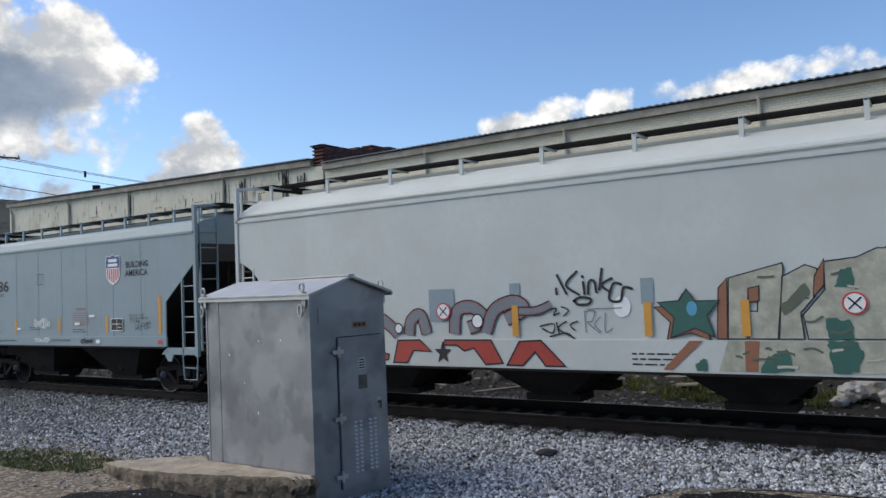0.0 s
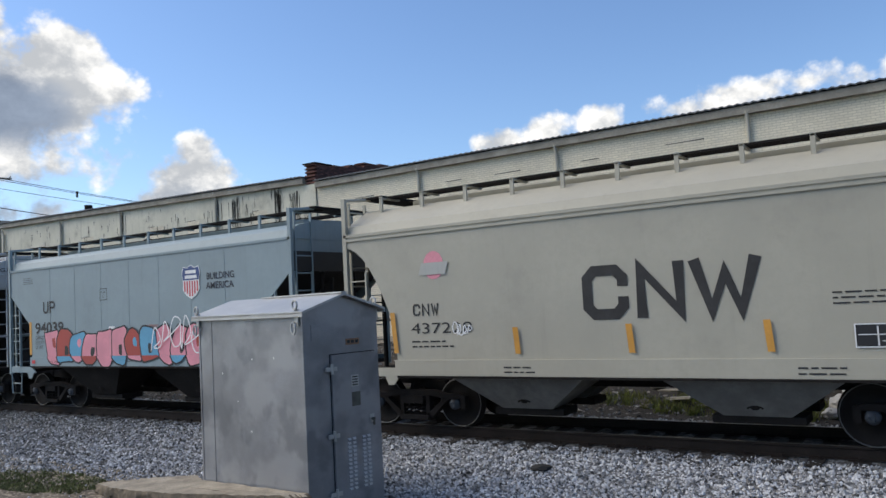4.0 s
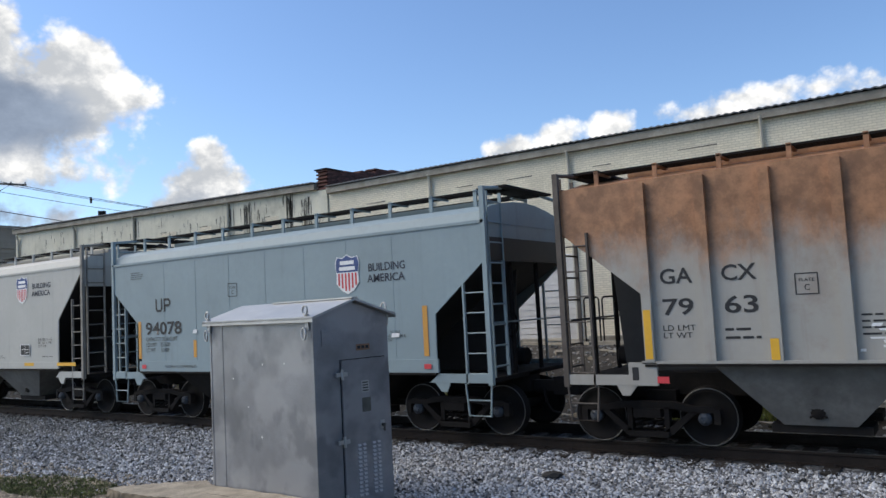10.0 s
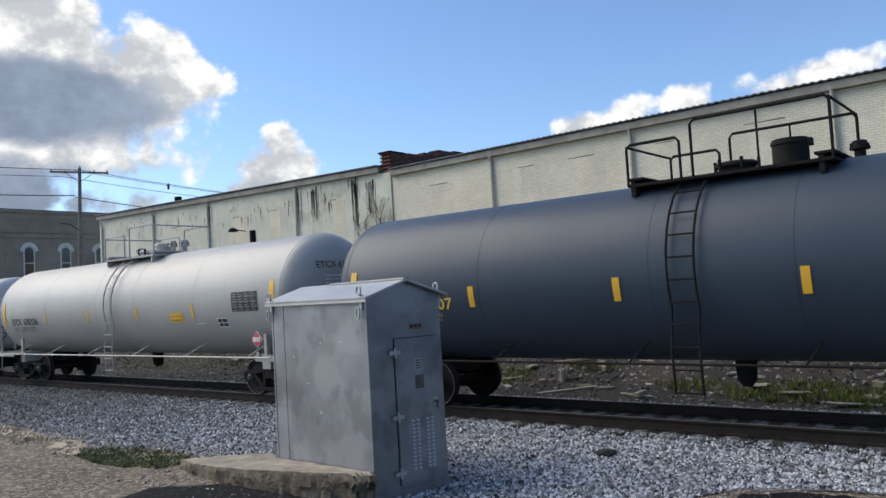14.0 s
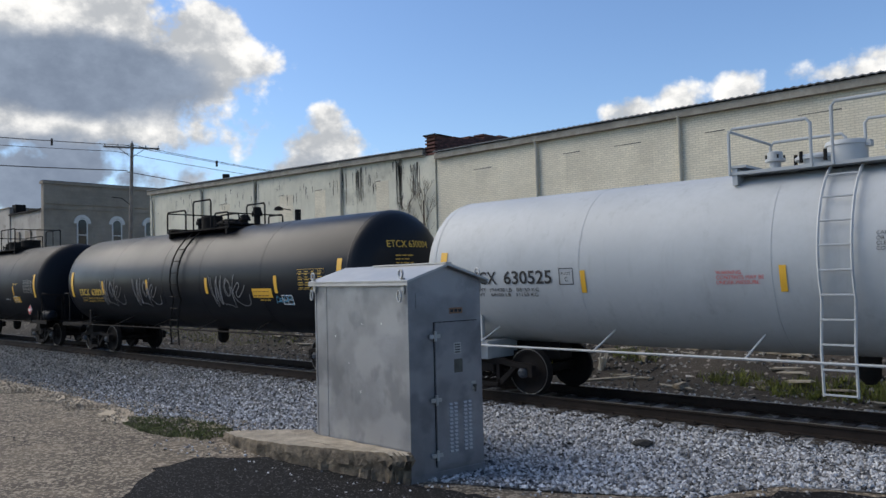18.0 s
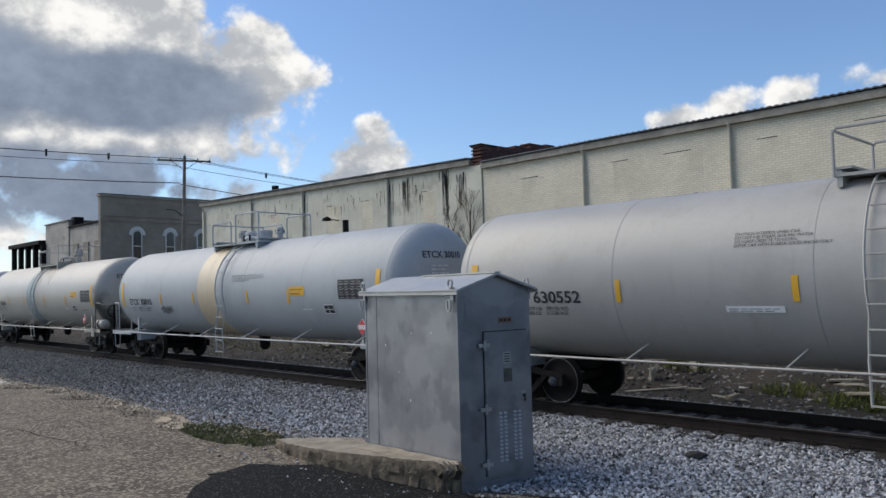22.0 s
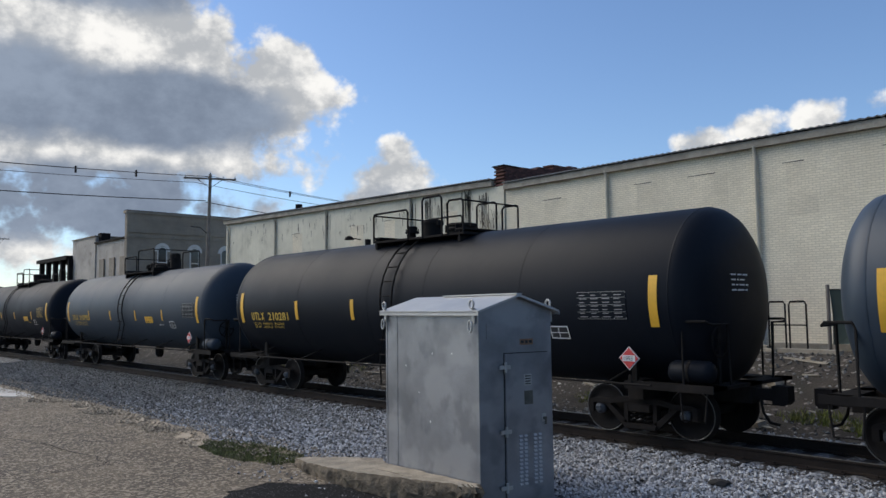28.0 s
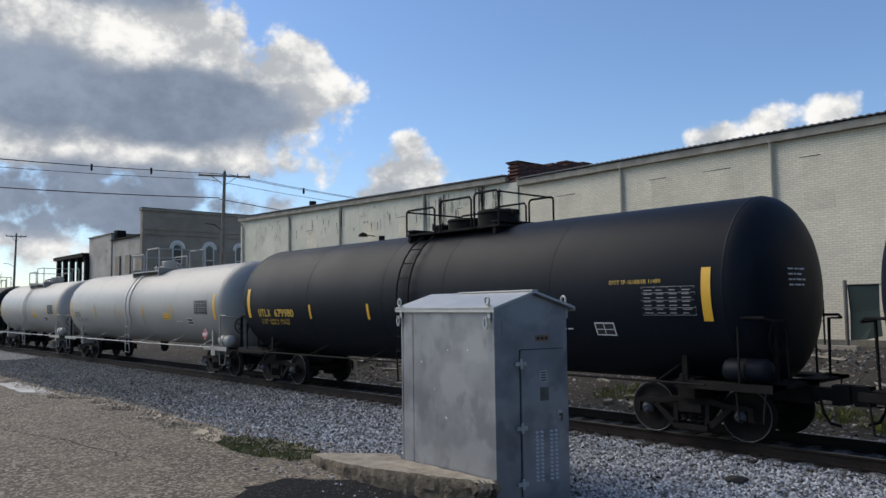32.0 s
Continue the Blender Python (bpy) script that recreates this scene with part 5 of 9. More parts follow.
def patch(name, parent, u0, u1, v0, v1, surf, mat, label="", n=6, m=1, lean=0.0):
    v, f = [], []
    for j in range(n + 1):
        for i in range(m + 1):
            vv = v0 + (v1 - v0) * j / n
            v.append(surf(u0 + (u1 - u0) * i / m + lean * (vv - v0), vv))
    for j in range(n):
        for i in range(m):
            a = j * (m + 1) + i
            f.append((a, a + 1, a + m + 2, a + m + 1))
    return part(name, Shape().add(v, f), mat, parent, label, clean=False)


def bars(parent, u, v, w, h, rows, surf, mat, seed=0, name="print_bar"):
    """Small print that cannot be read: a block of plain bars."""
    g = random.Random(seed)
    s = Shape()
    for r in range(rows):
        x, zz = u, v + h * (rows - 1 - r) / rows
        while x < u + w * g.uniform(0.7, 1.0):
            d = g.uniform(0.06, 0.22)
            s.add([surf(x, zz), surf(min(x + d, u + w), zz), surf(min(x + d, u + w), zz + h / rows * 0.30), surf(x, zz + h / rows * 0.30)], [(0, 1, 2, 3)])
            x += d + 0.035
    return part(name, s, mat, parent, smooth=False, clean=False)


def blob(parent, outline, surf, mat, name="spray_shape", label="", e=0.0):
    return part(name, Shape().add([surf(u, v) for u, v in outline], [tuple(range(len(outline)))]), mat, parent, label, smooth=False, clean=False)


def stroke(pts, w, surf, s):
    """A brushed line through points, rounded by a spline."""
    q = []
    P = [pts[0]] + pts + [pts[-1]]
    for i in range(1, len(P) - 2):
        for k in range(5):
            t = k / 5
            a, b, c, d = (Vector(p) for p in P[i - 1:i + 3])
            q.append(0.5 * ((2 * b) + (c - a) * t + (2 * a - 5 * b + 4 * c - d) * t * t + (3 * b - a - 3 * c + d) * t ** 3))
    q.append(Vector(P[-2]))
    v, f = [], []
    for i, p in enumerate(q):
        d = (q[min(i + 1, len(q) - 1)] - q[max(i - 1, 0)])
        n = Vector((-d.y, d.x)).normalized() * w / 2 if d.length > 1e-6 else Vector((0, w / 2))
        v += [surf(*(p + n)), surf(*(p - n))]
    for i in range(len(q) - 1):
        f.append((2 * i, 2 * i + 1, 2 * i + 3, 2 * i + 2))
    s.add(v, f)


def ribbon(pts, w, closed=False):
    """Corners and faces of a flat band along a line, its joints mitred."""
    q = [Vector(p) for p in pts]
    n = len(q)
    v = []
    for i in range(n):
        a = q[i] - q[i - 1] if i or closed else q[1] - q[0]
        b = q[(i + 1) % n] - q[i] if i < n - 1 or closed else q[-1] - q[-2]
        a, b = a.normalized(), b.normalized()
        m = Vector((-a.y - b.y, a.x + b.x))
        m = m.normalized() if m.length > 1e-5 else Vector((-a.y, a.x))
        k = w / 2 / max(0.5, m.dot(Vector((-a.y, a.x))))
        v += [q[i] + m * k, q[i] - m * k]
    f = [(2 * i, 2 * i + 1, 2 * ((i + 1) % n) + 1, 2 * ((i + 1) % n)) for i in range(n if closed else n - 1)]
    return v, f


def scrawl(parent, u, v, w, h, surf, mat, seed, n=6, width=0.035, name="spray_tag", label="sprayed scrawl"):
    """One unbroken line of loops and hooks, like a quick signature."""
    g = random.Random(seed)
    pts = []
    for k in range(n):
        x, d = u + w * (k + 0.5) / n, w / n
        top, low = v + h * g.uniform(0.65, 1.0), v + h * g.uniform(0.0, 0.3)
        if g.random() < 0.55:
            pts += [(x - 0.5 * d, low), (x - 0.1 * d, top), (x + g.uniform(0.1, 0.5) * d, (top + low) / 2), (x - 0.2 * d, low + 0.1 * h)]
        else:
            c, r = (top + low) / 2, (top - low) / 2
            pts += [(x + 0.55 * d * math.cos(t), c + r * math.sin(t)) for t in (0.6, 1.8, 3.1, 4.3, 5.5, 6.9)]
    s = Shape()
    count = [0]

    def lifted(a, b):
        count[0] += 1
        x, y, z = surf(a, b)
        return (x, y - 0.00002 * count[0], z)
    stroke(pts, width, lifted, s)
    return part(name, s, mat, parent, label, smooth=False, clean=False)


# ---------------------------------------------------------------- running gear shared by all cars
WHEEL_R = 0.457


def wheelset_mesh():
    s = Shape()
    for k in (-1, 1):
        prof = [(0.0, 0.16), (0.015, 0.17), (0.03, 0.36), (-0.005, 0.39), (-0.005, 0.43), (0.02, WHEEL_R - 0.006), (0.10, WHEEL_R), (0.115, WHEEL_R + 0.022), (0.135, WHEEL_R + 0.02), (0.135, 0.38), (0.10, 0.34), (0.10, 0.14)]
        s.lathe(prof, (0, k * 0.83, 0), (0, -k, 0), 32)
    s.rod((0, -1.02, 0), (0, 1.02, 0), 0.085, 12)
    return s.mesh("wheelset", M_WHEEL)


def rim_mesh(k):
    return Shape().lathe([(0.0, 0.432), (-0.004, 0.434), (-0.004, 0.449), (0.0, 0.4505)], (0, k * 0.838, 0), (0, -k, 0), 32, True).mesh("rim", M_RIM)


def cap_mesh(k):
    s = Shape().lathe([(0, 0.105), (0.09, 0.105), (0.10, 0.085), (0.13, 0.075), (0.135, 0.03)], (0, k * 0.96, 0), (0, k, 0), 16)
    for i in range(3):
        t = 2.1 * i
        s.rod((0.05 * math.cos(t), k * 1.09, 0.05 * math.sin(t)), (0.05 * math.cos(t), k * 1.115, 0.05 * math.sin(t)), 0.016, 6)
    return s.mesh("bearing_cap", M_CAP)


def side_frame_mesh(k):
    y0, y1 = (k * 0.93, k * 1.07)
    s = Shape()
    # built of bars so that the triangular windows stay open
    s.prism([(-1.13, 0.38), (-1.13, 0.60), (-1.0, 0.645), (-0.70, 0.64), (-0.74, 0.54), (-1.03, 0.555), (-1.03, 0.38)], y0, y1)
    s.prism([(1.13, 0.38), (1.03, 0.38), (1.03, 0.555), (0.74, 0.54), (0.70, 0.64), (1.0, 0.645), (1.13, 0.60)], y0, y1)
    s.prism([(-0.74, 0.54), (-0.70, 0.64), (-0.42, 0.705), (0.42, 0.705), (0.70, 0.64), (0.74, 0.54), (0.40, 0.60), (-0.40, 0.60)], y0, y1)
    s.prism([(-0.78, 0.56), (-0.66, 0.56), (-0.28, 0.26), (-0.30, 0.155), (-0.38, 0.19)], y0, y1)
    s.prism([(0.78, 0.56), (0.38, 0.19), (0.30, 0.155), (0.28, 0.26), (0.66, 0.56)], y0, y1)
    s.prism([(-0.32, 0.155), (0.32, 0.155), (0.34, 0.24), (-0.34, 0.24)], y0 - k * 0.04, y1 + k * 0.05)
    s.prism([(-0.34, 0.20), (-0.26, 0.20), (-0.26, 0.62), (-0.34, 0.62)], y0, y1)
    s.prism([(0.26, 0.20), (0.34, 0.20), (0.34, 0.62), (0.26, 0.62)], y0, y1)
    return s.mesh("side_frame", M_TRUCK)


def spring_mesh():
    pts = [(0.065 * math.cos(t), 0.065 * math.sin(t), 0.24 + 0.24 * i / 24) for i, t in enumerate([0.785 * j for j in range(25)])]
    return Shape().pipe(pts, 0.016, 4).mesh("spring", M_TRUCK)


def joined(name, meshes):
    """One mesh out of several, each keeping its material."""
    out = bpy.data.meshes.new(name)
    v, f, mi, sm = [], [], [], []
    for me in meshes:
        n = len(v)
        m = me.materials[0]
        if m.name not in [q.name for q in out.materials]:
            out.materials.append(m)
        k = [q.name for q in out.materials].index(m.name)
        v += [tuple(p.co) for p in me.vertices]
        for p in me.polygons:
            f.append(tuple(n + i for i in p.vertices))
            mi.append(k)
            sm.append(p.use_smooth)
    out.from_pydata(v, [], f)
    out.polygons.foreach_set("material_index", mi)
    out.polygons.foreach_set("use_smooth", sm)
    out.update()
    return out


MESH = dict(wheelset=joined("wheelset", [wheelset_mesh(), rim_mesh(-1), rim_mesh(1), cap_mesh(-1), cap_mesh(1)]), frame=[side_frame_mesh(-1), side_frame_mesh(1)], spring=spring_mesh())
MESH["bolster"] = Shape().box(-0.22, 0.22, -1.12, 1.12, 0.46, 0.60).box(-0.25, 0.25, -0.35, 0.35, 0.55, 0.80).box(-0.9, 0.9, -0.72, -0.66, 0.28, 0.36).box(-0.9, 0.9, 0.66, 0.72, 0.28, 0.36).mesh("truck", M_TRUCK, smooth=False)
MESH["coupler"] = Shape().box(0, 0.55, -0.10, 0.10, 0.72, 0.92).prism([(0.5, 0.66), (0.72, 0.66), (0.78, 0.72), (0.78, 0.98), (0.5, 0.98)], -0.14, 0.12).mesh("coupler", M_TRUCK, smooth=False)
hose = Shape().pipe([(0.45, -0.35, 0.80), (0.50, -0.36, 0.55), (0.58, -0.30, 0.38), (0.70, -0.20, 0.34)], 0.025, 6)
MESH["hose"] = hose.mesh("air_hose", M_STEELDARK)
WHEELSETS = []


def running_gear(car, x_trucks, half, kw=""):
    for x in x_trucks:
        tr = part("truck", MESH["bolster"], M_TRUCK, car, m=pose(x, 0, 0))
        for k in (0, 1):
            part("side_frame", MESH["frame"][k], None, tr)
            for x_ in (-0.17, 0.0, 0.17):
                part("spring", MESH["spring"], None, tr, m=pose(x_, 2.0 * k - 1.0, 0))
        for d in (-0.889, 0.889):
            w = part("wheelset", MESH["wheelset"], None, tr, m=pose(d, 0, WHEEL_R))
            w["spin"] = 1.0
            WHEELSETS.append((w, car, d))
    for k in (1, -1):
        part("coupler", MESH["coupler"], None, car, m=pose(k * (half - 0.05), 0, 0, 0, 0, 0 if k > 0 else 180))
        part("air_hose", MESH["hose"], None, car, m=pose(k * (half - 0.1), 0, 0, 0, 0, 0 if k > 0 else 180))


SIDE = 1.60
CARS = []


def ladder(s, x0, x1, y, z0, z1, n, r=0.018, stile=0.03):
    s.box(x0 - stile / 2, x0 + stile / 2, y - 0.03, y + 0.03, z0, z1)
    s.box(x1 - stile / 2, x1 + stile / 2, y - 0.03, y + 0.03, z0, z1)
    for i in range(n):
        z = z0 + (z1 - z0) * (i + 0.5) / n
        s.rod((x0, y, z), (x1, y, z), r, 6)
    return s


def hopper(label, s_front, s_rear, paint_, end="diag", ribs=False, top=3.85, roof=4.35, sill=1.22, board=4.52, group="hopper cars", sillpaint=None, dark=True, endcut=1.55, shoulder=2.75, cutfoot=2.45, sillh=0.24, bays=2, ladtop=2.78, ribx=(), bay_mat=None, post_top=None, lad_mat=None):
    """A covered hopper car: sides with cut-back ends, roof with hatches and running boards, slope sheets, bays, ladders, running gear."""
    half = (s_front - s_rear) / 2
    car = thing("hopper_car", label, "hopper car", group)
    CARS.append((car, (s_front + s_rear) / 2))
    xi = half - endcut
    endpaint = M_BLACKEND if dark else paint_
    lp = lad_mat or paint_
    sp = sillpaint or paint_

    def zb(x):
        a = abs(x)
        if a <= xi:
            return sill
        k = (a - xi) / (half - xi)
        if end == "arc":
            return cutfoot - 0.9 + (shoulder + 0.9 - cutfoot) * math.sin(min(1, k) * math.pi / 2) ** 0.8
        return cutfoot + (shoulder - cutfoot) * k

    def yw(z, k):
        b = 0.0 if ribs else 0.047
        return k * (SIDE - 0.05 + b)
    for k in (-1, 1):
        s = Shape()
        xs = [-half + (half - xi - 0.02) * i / 8 for i in range(9)] + [xi * (i - 8) / 8 for i in range(17)] + [xi + 0.02 + (half - xi - 0.02) * i / 8 for i in range(9)]
        low = [zb(x) for x in xs[:9]] + [sill] * 17 + [zb(x) for x in xs[26:]]
        rows_ = 7
        c_ = rows_ + 1
        v, f = [], []
        for x, z0 in zip(xs, low):
            for j in range(c_):
                z = z0 + (top - z0) * j / rows_
                v.append((x, yw(z, k), z))
        m_ = len(xs)
        for i in range(m_ - 1):
            for j in range(rows_):
                a = i * c_ + j
                f.append((a, a + c_, a + c_ + 1, a + 1))
        n = len(v)
        rim = [i * c_ for i in range(m_)] + [(m_ - 1) * c_ + j for j in range(1, c_)] + [i * c_ + rows_ for i in range(m_ - 2, -1, -1)] + [j for j in range(rows_ - 1, 0, -1)]
        f2 = [tuple(n + i for i in reversed(q)) for q in f]
        f3 = [(rim[i], n + rim[i], n + rim[(i + 1) % len(rim)], rim[(i + 1) % len(rim)]) for i in range(len(rim))]
        s.add(v + [(x, y - k * 0.03, z) for x, y, z in v], f + f2 + f3)
        part("side_panel", s, paint_, car, clean=False)
        part("side_sill", Shape().box(-xi - 0.05, xi + 0.05, min(k * (SIDE - 0.02), k * (SIDE + 0.03)), max(k * (SIDE - 0.02), k * (SIDE + 0.03)), sill - 0.02, sill + sillh), sp, car, smooth=False)
        part("sill_flange", Shape().box(-xi, xi, min(k * (SIDE - 0.12), k * (SIDE + 0.05)), max(k * (SIDE - 0.12), k * (SIDE + 0.05)), sill - 0.06, sill - 0.025), M_STEELDARK, car, smooth=False)
        if ribs:
            for x in ribx:
                z0 = max(sill + 0.02, zb(x) + 0.02)
                q = Shape().prism([(x - 0.075, z0), (x + 0.075, z0), (x + 0.075, top - 0.03), (x - 0.075, top - 0.03)], k * (SIDE - 0.05), k * (SIDE + 0.035))
                part("rib", q, paint_, car, smooth=False)
        else:
            part("eave_band", Shape().box(-half, half, min(k * (SIDE - 0.07), k * (SIDE + 0.02)), max(k * (SIDE - 0.07), k * (SIDE + 0.02)), top - 0.02, top + 0.035), paint_, car, smooth=False)
    # roof
    prof = [(-(SIDE - 0.05), top)]
    if ribs:
        prof += [(-(SIDE - 0.05), top + 0.03), (-1.1, top + 0.10), (-0.55, roof - 0.02), (0, roof)]
    else:
        prof += [(-(SIDE - 0.04), top + 0.02), (-(SIDE - 0.10), top + 0.20), (-(SIDE - 0.28), top + 0.30), (-0.9, roof - 0.08), (-0.45, roof - 0.02), (0, roof)]
    prof += [(-y, z) for y, z in reversed(prof[:-1])]
    n = len(prof)
    s = Shape()
    xs = [-half + 0.02, half - 0.02]
    v = [(x, y, z) for x in xs for y, z in prof]
    s.add(v, [(i, i + 1, n + i + 1, n + i) for i in range(n - 1)] + [tuple(range(n)), tuple(reversed(range(n, 2 * n)))])
    part("roof", s, paint_, car)
    for k in (-1, 1):
        s = Shape()
        y = SIDE - 0.06
        x_in, z_in = max(0.6, half - 3.3), 1.15
        s.add([(k * (half - 0.03), -y, shoulder + 0.0), (k * (half - 0.03), y, shoulder), (k * x_in, y * 0.75, z_in), (k * x_in, -y * 0.75, z_in),
               (k * (half - 0.08), -y, shoulder), (k * (half - 0.08), y, shoulder), (k * (x_in - 0.05), y * 0.75, z_in), (k * (x_in - 0.05), -y * 0.75, z_in)],
              [(0, 1, 2, 3), (7, 6, 5, 4), (0, 3, 7, 4), (1, 5, 6, 2), (0, 4, 5, 1), (3, 2, 6, 7)])
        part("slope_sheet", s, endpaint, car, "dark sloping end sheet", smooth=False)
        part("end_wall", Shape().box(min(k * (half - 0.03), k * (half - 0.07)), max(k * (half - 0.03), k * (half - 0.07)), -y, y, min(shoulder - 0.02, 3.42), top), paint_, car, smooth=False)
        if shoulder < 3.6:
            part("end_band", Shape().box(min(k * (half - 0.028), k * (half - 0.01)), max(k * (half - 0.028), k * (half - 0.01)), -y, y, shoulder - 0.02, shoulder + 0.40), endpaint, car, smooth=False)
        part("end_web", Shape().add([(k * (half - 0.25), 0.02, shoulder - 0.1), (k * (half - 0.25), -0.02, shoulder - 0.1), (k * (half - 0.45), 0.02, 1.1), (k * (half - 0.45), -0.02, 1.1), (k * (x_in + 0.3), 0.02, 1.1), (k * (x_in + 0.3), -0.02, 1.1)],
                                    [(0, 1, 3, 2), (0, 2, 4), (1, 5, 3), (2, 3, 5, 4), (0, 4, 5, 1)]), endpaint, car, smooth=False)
        # end platform, posts, ladders
        xe = k * (half - 0.0)
        part("end_sill", Shape().box(min(k * (half - 0.85), xe), max(k * (half - 0.85), xe), -SIDE + 0.05, SIDE - 0.05, 1.02, 1.10), M_STEELDARK, car, smooth=False)
        for yk in (-1, 1):
            yy = yk * (SIDE - 0.02)
            lad = ladder(Shape(), k * (half - 0.50), k * (half - 0.02), yy, 1.0, ladtop, 5 if ladtop < 3 else 6, 0.014, 0.035)
            part("side_ladder", lad, lp, car, smooth=False)
            pt = post_top or board - 0.03
            part("corner_post", Shape().prism([(k * (half - 0.06), 0.98), (k * (half + 0.03), 0.98), (k * (half + 0.03), pt), (k * (half - 0.06), pt)], yk * (SIDE - 0.06), yk * (SIDE + 0.02)), lp, car, smooth=False)
            part("post_brace", Shape().rod((k * (half - 0.01), yk * (SIDE - 0.03), pt - 0.03), (k * (half - 0.06), yk * 0.8, board + 0.02), 0.035, 6), lp, car)
            part("sill_step", Shape().pipe([(k * (half - 0.55), yy, 1.0), (k * (half - 0.50), yy, 0.45), (k * (half - 0.06), yy, 0.45), (k * (half - 0.02), yy, 1.0)], 0.016, 5).rod((k * (half - 0.52), yy, 0.72), (k * (half - 0.04), yy, 0.72), 0.014, 5), lp, car)
            pl = Shape().prism([(k * (half - 1.30), 1.02), (k * (half - 0.05), 1.02), (k * (half - 0.05), 1.18), (k * (half - 1.10), 1.18)], yy - yk * 0.0, yy + yk * 0.03)
            part("jacking_pad", pl, sp, car, smooth=False)
            part("pull_lug", Shape().prism([(k * (half - 1.22), 1.06), (k * (half - 1.06), 0.86), (k * (half - 0.94), 0.86), (k * (half - 0.84), 1.06)], yy, yy + yk * 0.025), sp, car, smooth=False)
        part("end_ladder", ladder(Shape(), -1.45, -0.95, 0, 1.1, board - 0.1, 9).turned(Matrix.Translation((xe - k * 0.02, 0, 0)) @ Matrix.Rotation(radians(90), 4, "Z")), lp, car, smooth=False)
        for yy in (-0.55, 0.5):
            part("end_post", Shape().rod((k * (half - 0.10), yy, 1.08), (k * (half - 0.10), yy, shoulder + 0.1), 0.045, 8), M_STEELDARK, car)
        part("end_rail", Shape().rod((k * (half - 0.06), -1.4, 2.05), (k * (half - 0.06), 1.4, 2.05), 0.018, 6), lp, car)
        part("brake_gear", Shape().lathe([(0, 0.16), (0.3, 0.16), (0.34, 0.1)], (k * (half - 0.55), 0.25, 1.35), (k, 0, 0), 12), M_STEELDARK, car)
    wheel_x = half - 0.14
    pts = [(wheel_x, -0.55 + 0.24 * math.cos(t), 2.0 + 0.24 * math.sin(t)) for t in [2 * math.pi * i / 14 for i in range(15)]]
    hb = Shape().pipe(pts, 0.018, 5)
    for i in range(4):
        hb.rod((wheel_x, -0.55, 2.0), pts[i * 3][:1] + pts[i * 3][1:], 0.012, 4)
    part("hand_brake", hb, M_STEELDARK, car, "dark hand-brake wheel")
    # running boards on brackets
    for yk in (-0.62, 0.62):
        b_ = Shape()
        for i in range(5):
            y0 = yk - 0.22 + i * 0.09
            b_.box(-half + 0.1, half - 0.1, y0, y0 + 0.06, board, board + 0.035)
        part("running_board", b_, M_STEELDARK, car, "dark open-grid running board", smooth=False)
        nb = 11
        for i in range(nb):
            x = -half + 0.5 + (2 * half - 1.0) * i / (nb - 1)
            out = 1 if yk > 0 else -1
            part("board_bracket", Shape().box(x - 0.035, x + 0.035, min(out * 0.98, out * 1.02), max(out * 0.98, out * 1.02), roof - 0.16, board + 0.02).box(x - 0.03, x + 0.03, min(out * 0.4, out * 1.02), max(out * 0.4, out * 1.02), board - 0.03, board), paint_, car, smooth=False)
    part("roof_hatch", Shape().box(-half + 0.8, half - 0.8, -0.32, 0.32, roof - 0.05, roof + 0.10), paint_, car, smooth=False)
    for k in (-1, 1):
        part("crossover_platform", Shape().box(min(k * (half - 0.5), k * (half + 0.12)), max(k * (half - 0.5), k * (half + 0.12)), -0.95, 0.95, board + 0.01, board + 0.05), M_STEELDARK, car, smooth=False)
    # discharge bays
    part("centre_sill", Shape().box(-half, half, -0.2, 0.2, 0.72, 1.08), M_STEELDARK, car, smooth=False)
    span = 2 * (xi - 0.9)
    for i in range(bays):
        c = -span / 2 + span * (i + 0.5) / bays if bays > 2 else 3.8 * i - 1.9
        w = span / bays / 2 * 0.6 if bays > 2 else 1.32
        for k in (-1, 1):
            s = Shape()
            y1, y0 = k * (SIDE - 0.10), k * 0.22
            t_, b_ = sill - 0.03, 0.42
            s.add([(c - w, y0, t_), (c + w, y0, t_), (c + w, y1, t_), (c - w, y1, t_), (c - w * 0.36, k * 0.45, b_), (c + w * 0.36, k * 0.45, b_), (c + w * 0.36, k * 1.05, b_), (c - w * 0.36, k * 1.05, b_)],
                  [(0, 1, 2, 3), (4, 7, 6, 5), (0, 4, 5, 1), (1, 5, 6, 2), (2, 6, 7, 3), (3, 7, 4, 0)])
            ch = part("discharge_bay", s, bay_mat or M_BAY, car, "dark grey discharge chute", smooth=False)
            part("outlet_gate", Shape().box(c - w * 0.5, c + w * 0.5, min(k * 0.40, k * 1.0), max(k * 0.40, k * 1.0), 0.30, 0.42), M_STEELDARK, car, smooth=False)
            gear = Shape().lathe([(0, 0.10), (0.05, 0.10), (0.08, 0.05)], (c, k * 1.10, 0.62), (0, k, 0), 10)
            for j in range(4):
                gear.rod((c, k * 1.16, 0.62), (c + 0.16 * math.cos(0.8 + j * 1.57), k * 1.16, 0.62 + 0.1 * math.sin(0.8 + j * 1.57)), 0.015, 5)
            part("gate_capstan", gear, M_TRUCK, car)
    running_gear(car, (-(half - 1.13), half - 1.13), half + 0.0)
    return car, half


M_BAY = material("grimy_grey_bay", (0.14, 0.138, 0.13), 0.8, vary=0.25, grain=9, bump=0.1, dirt=0.5, dirt_color=(0.04, 0.036, 0.03))


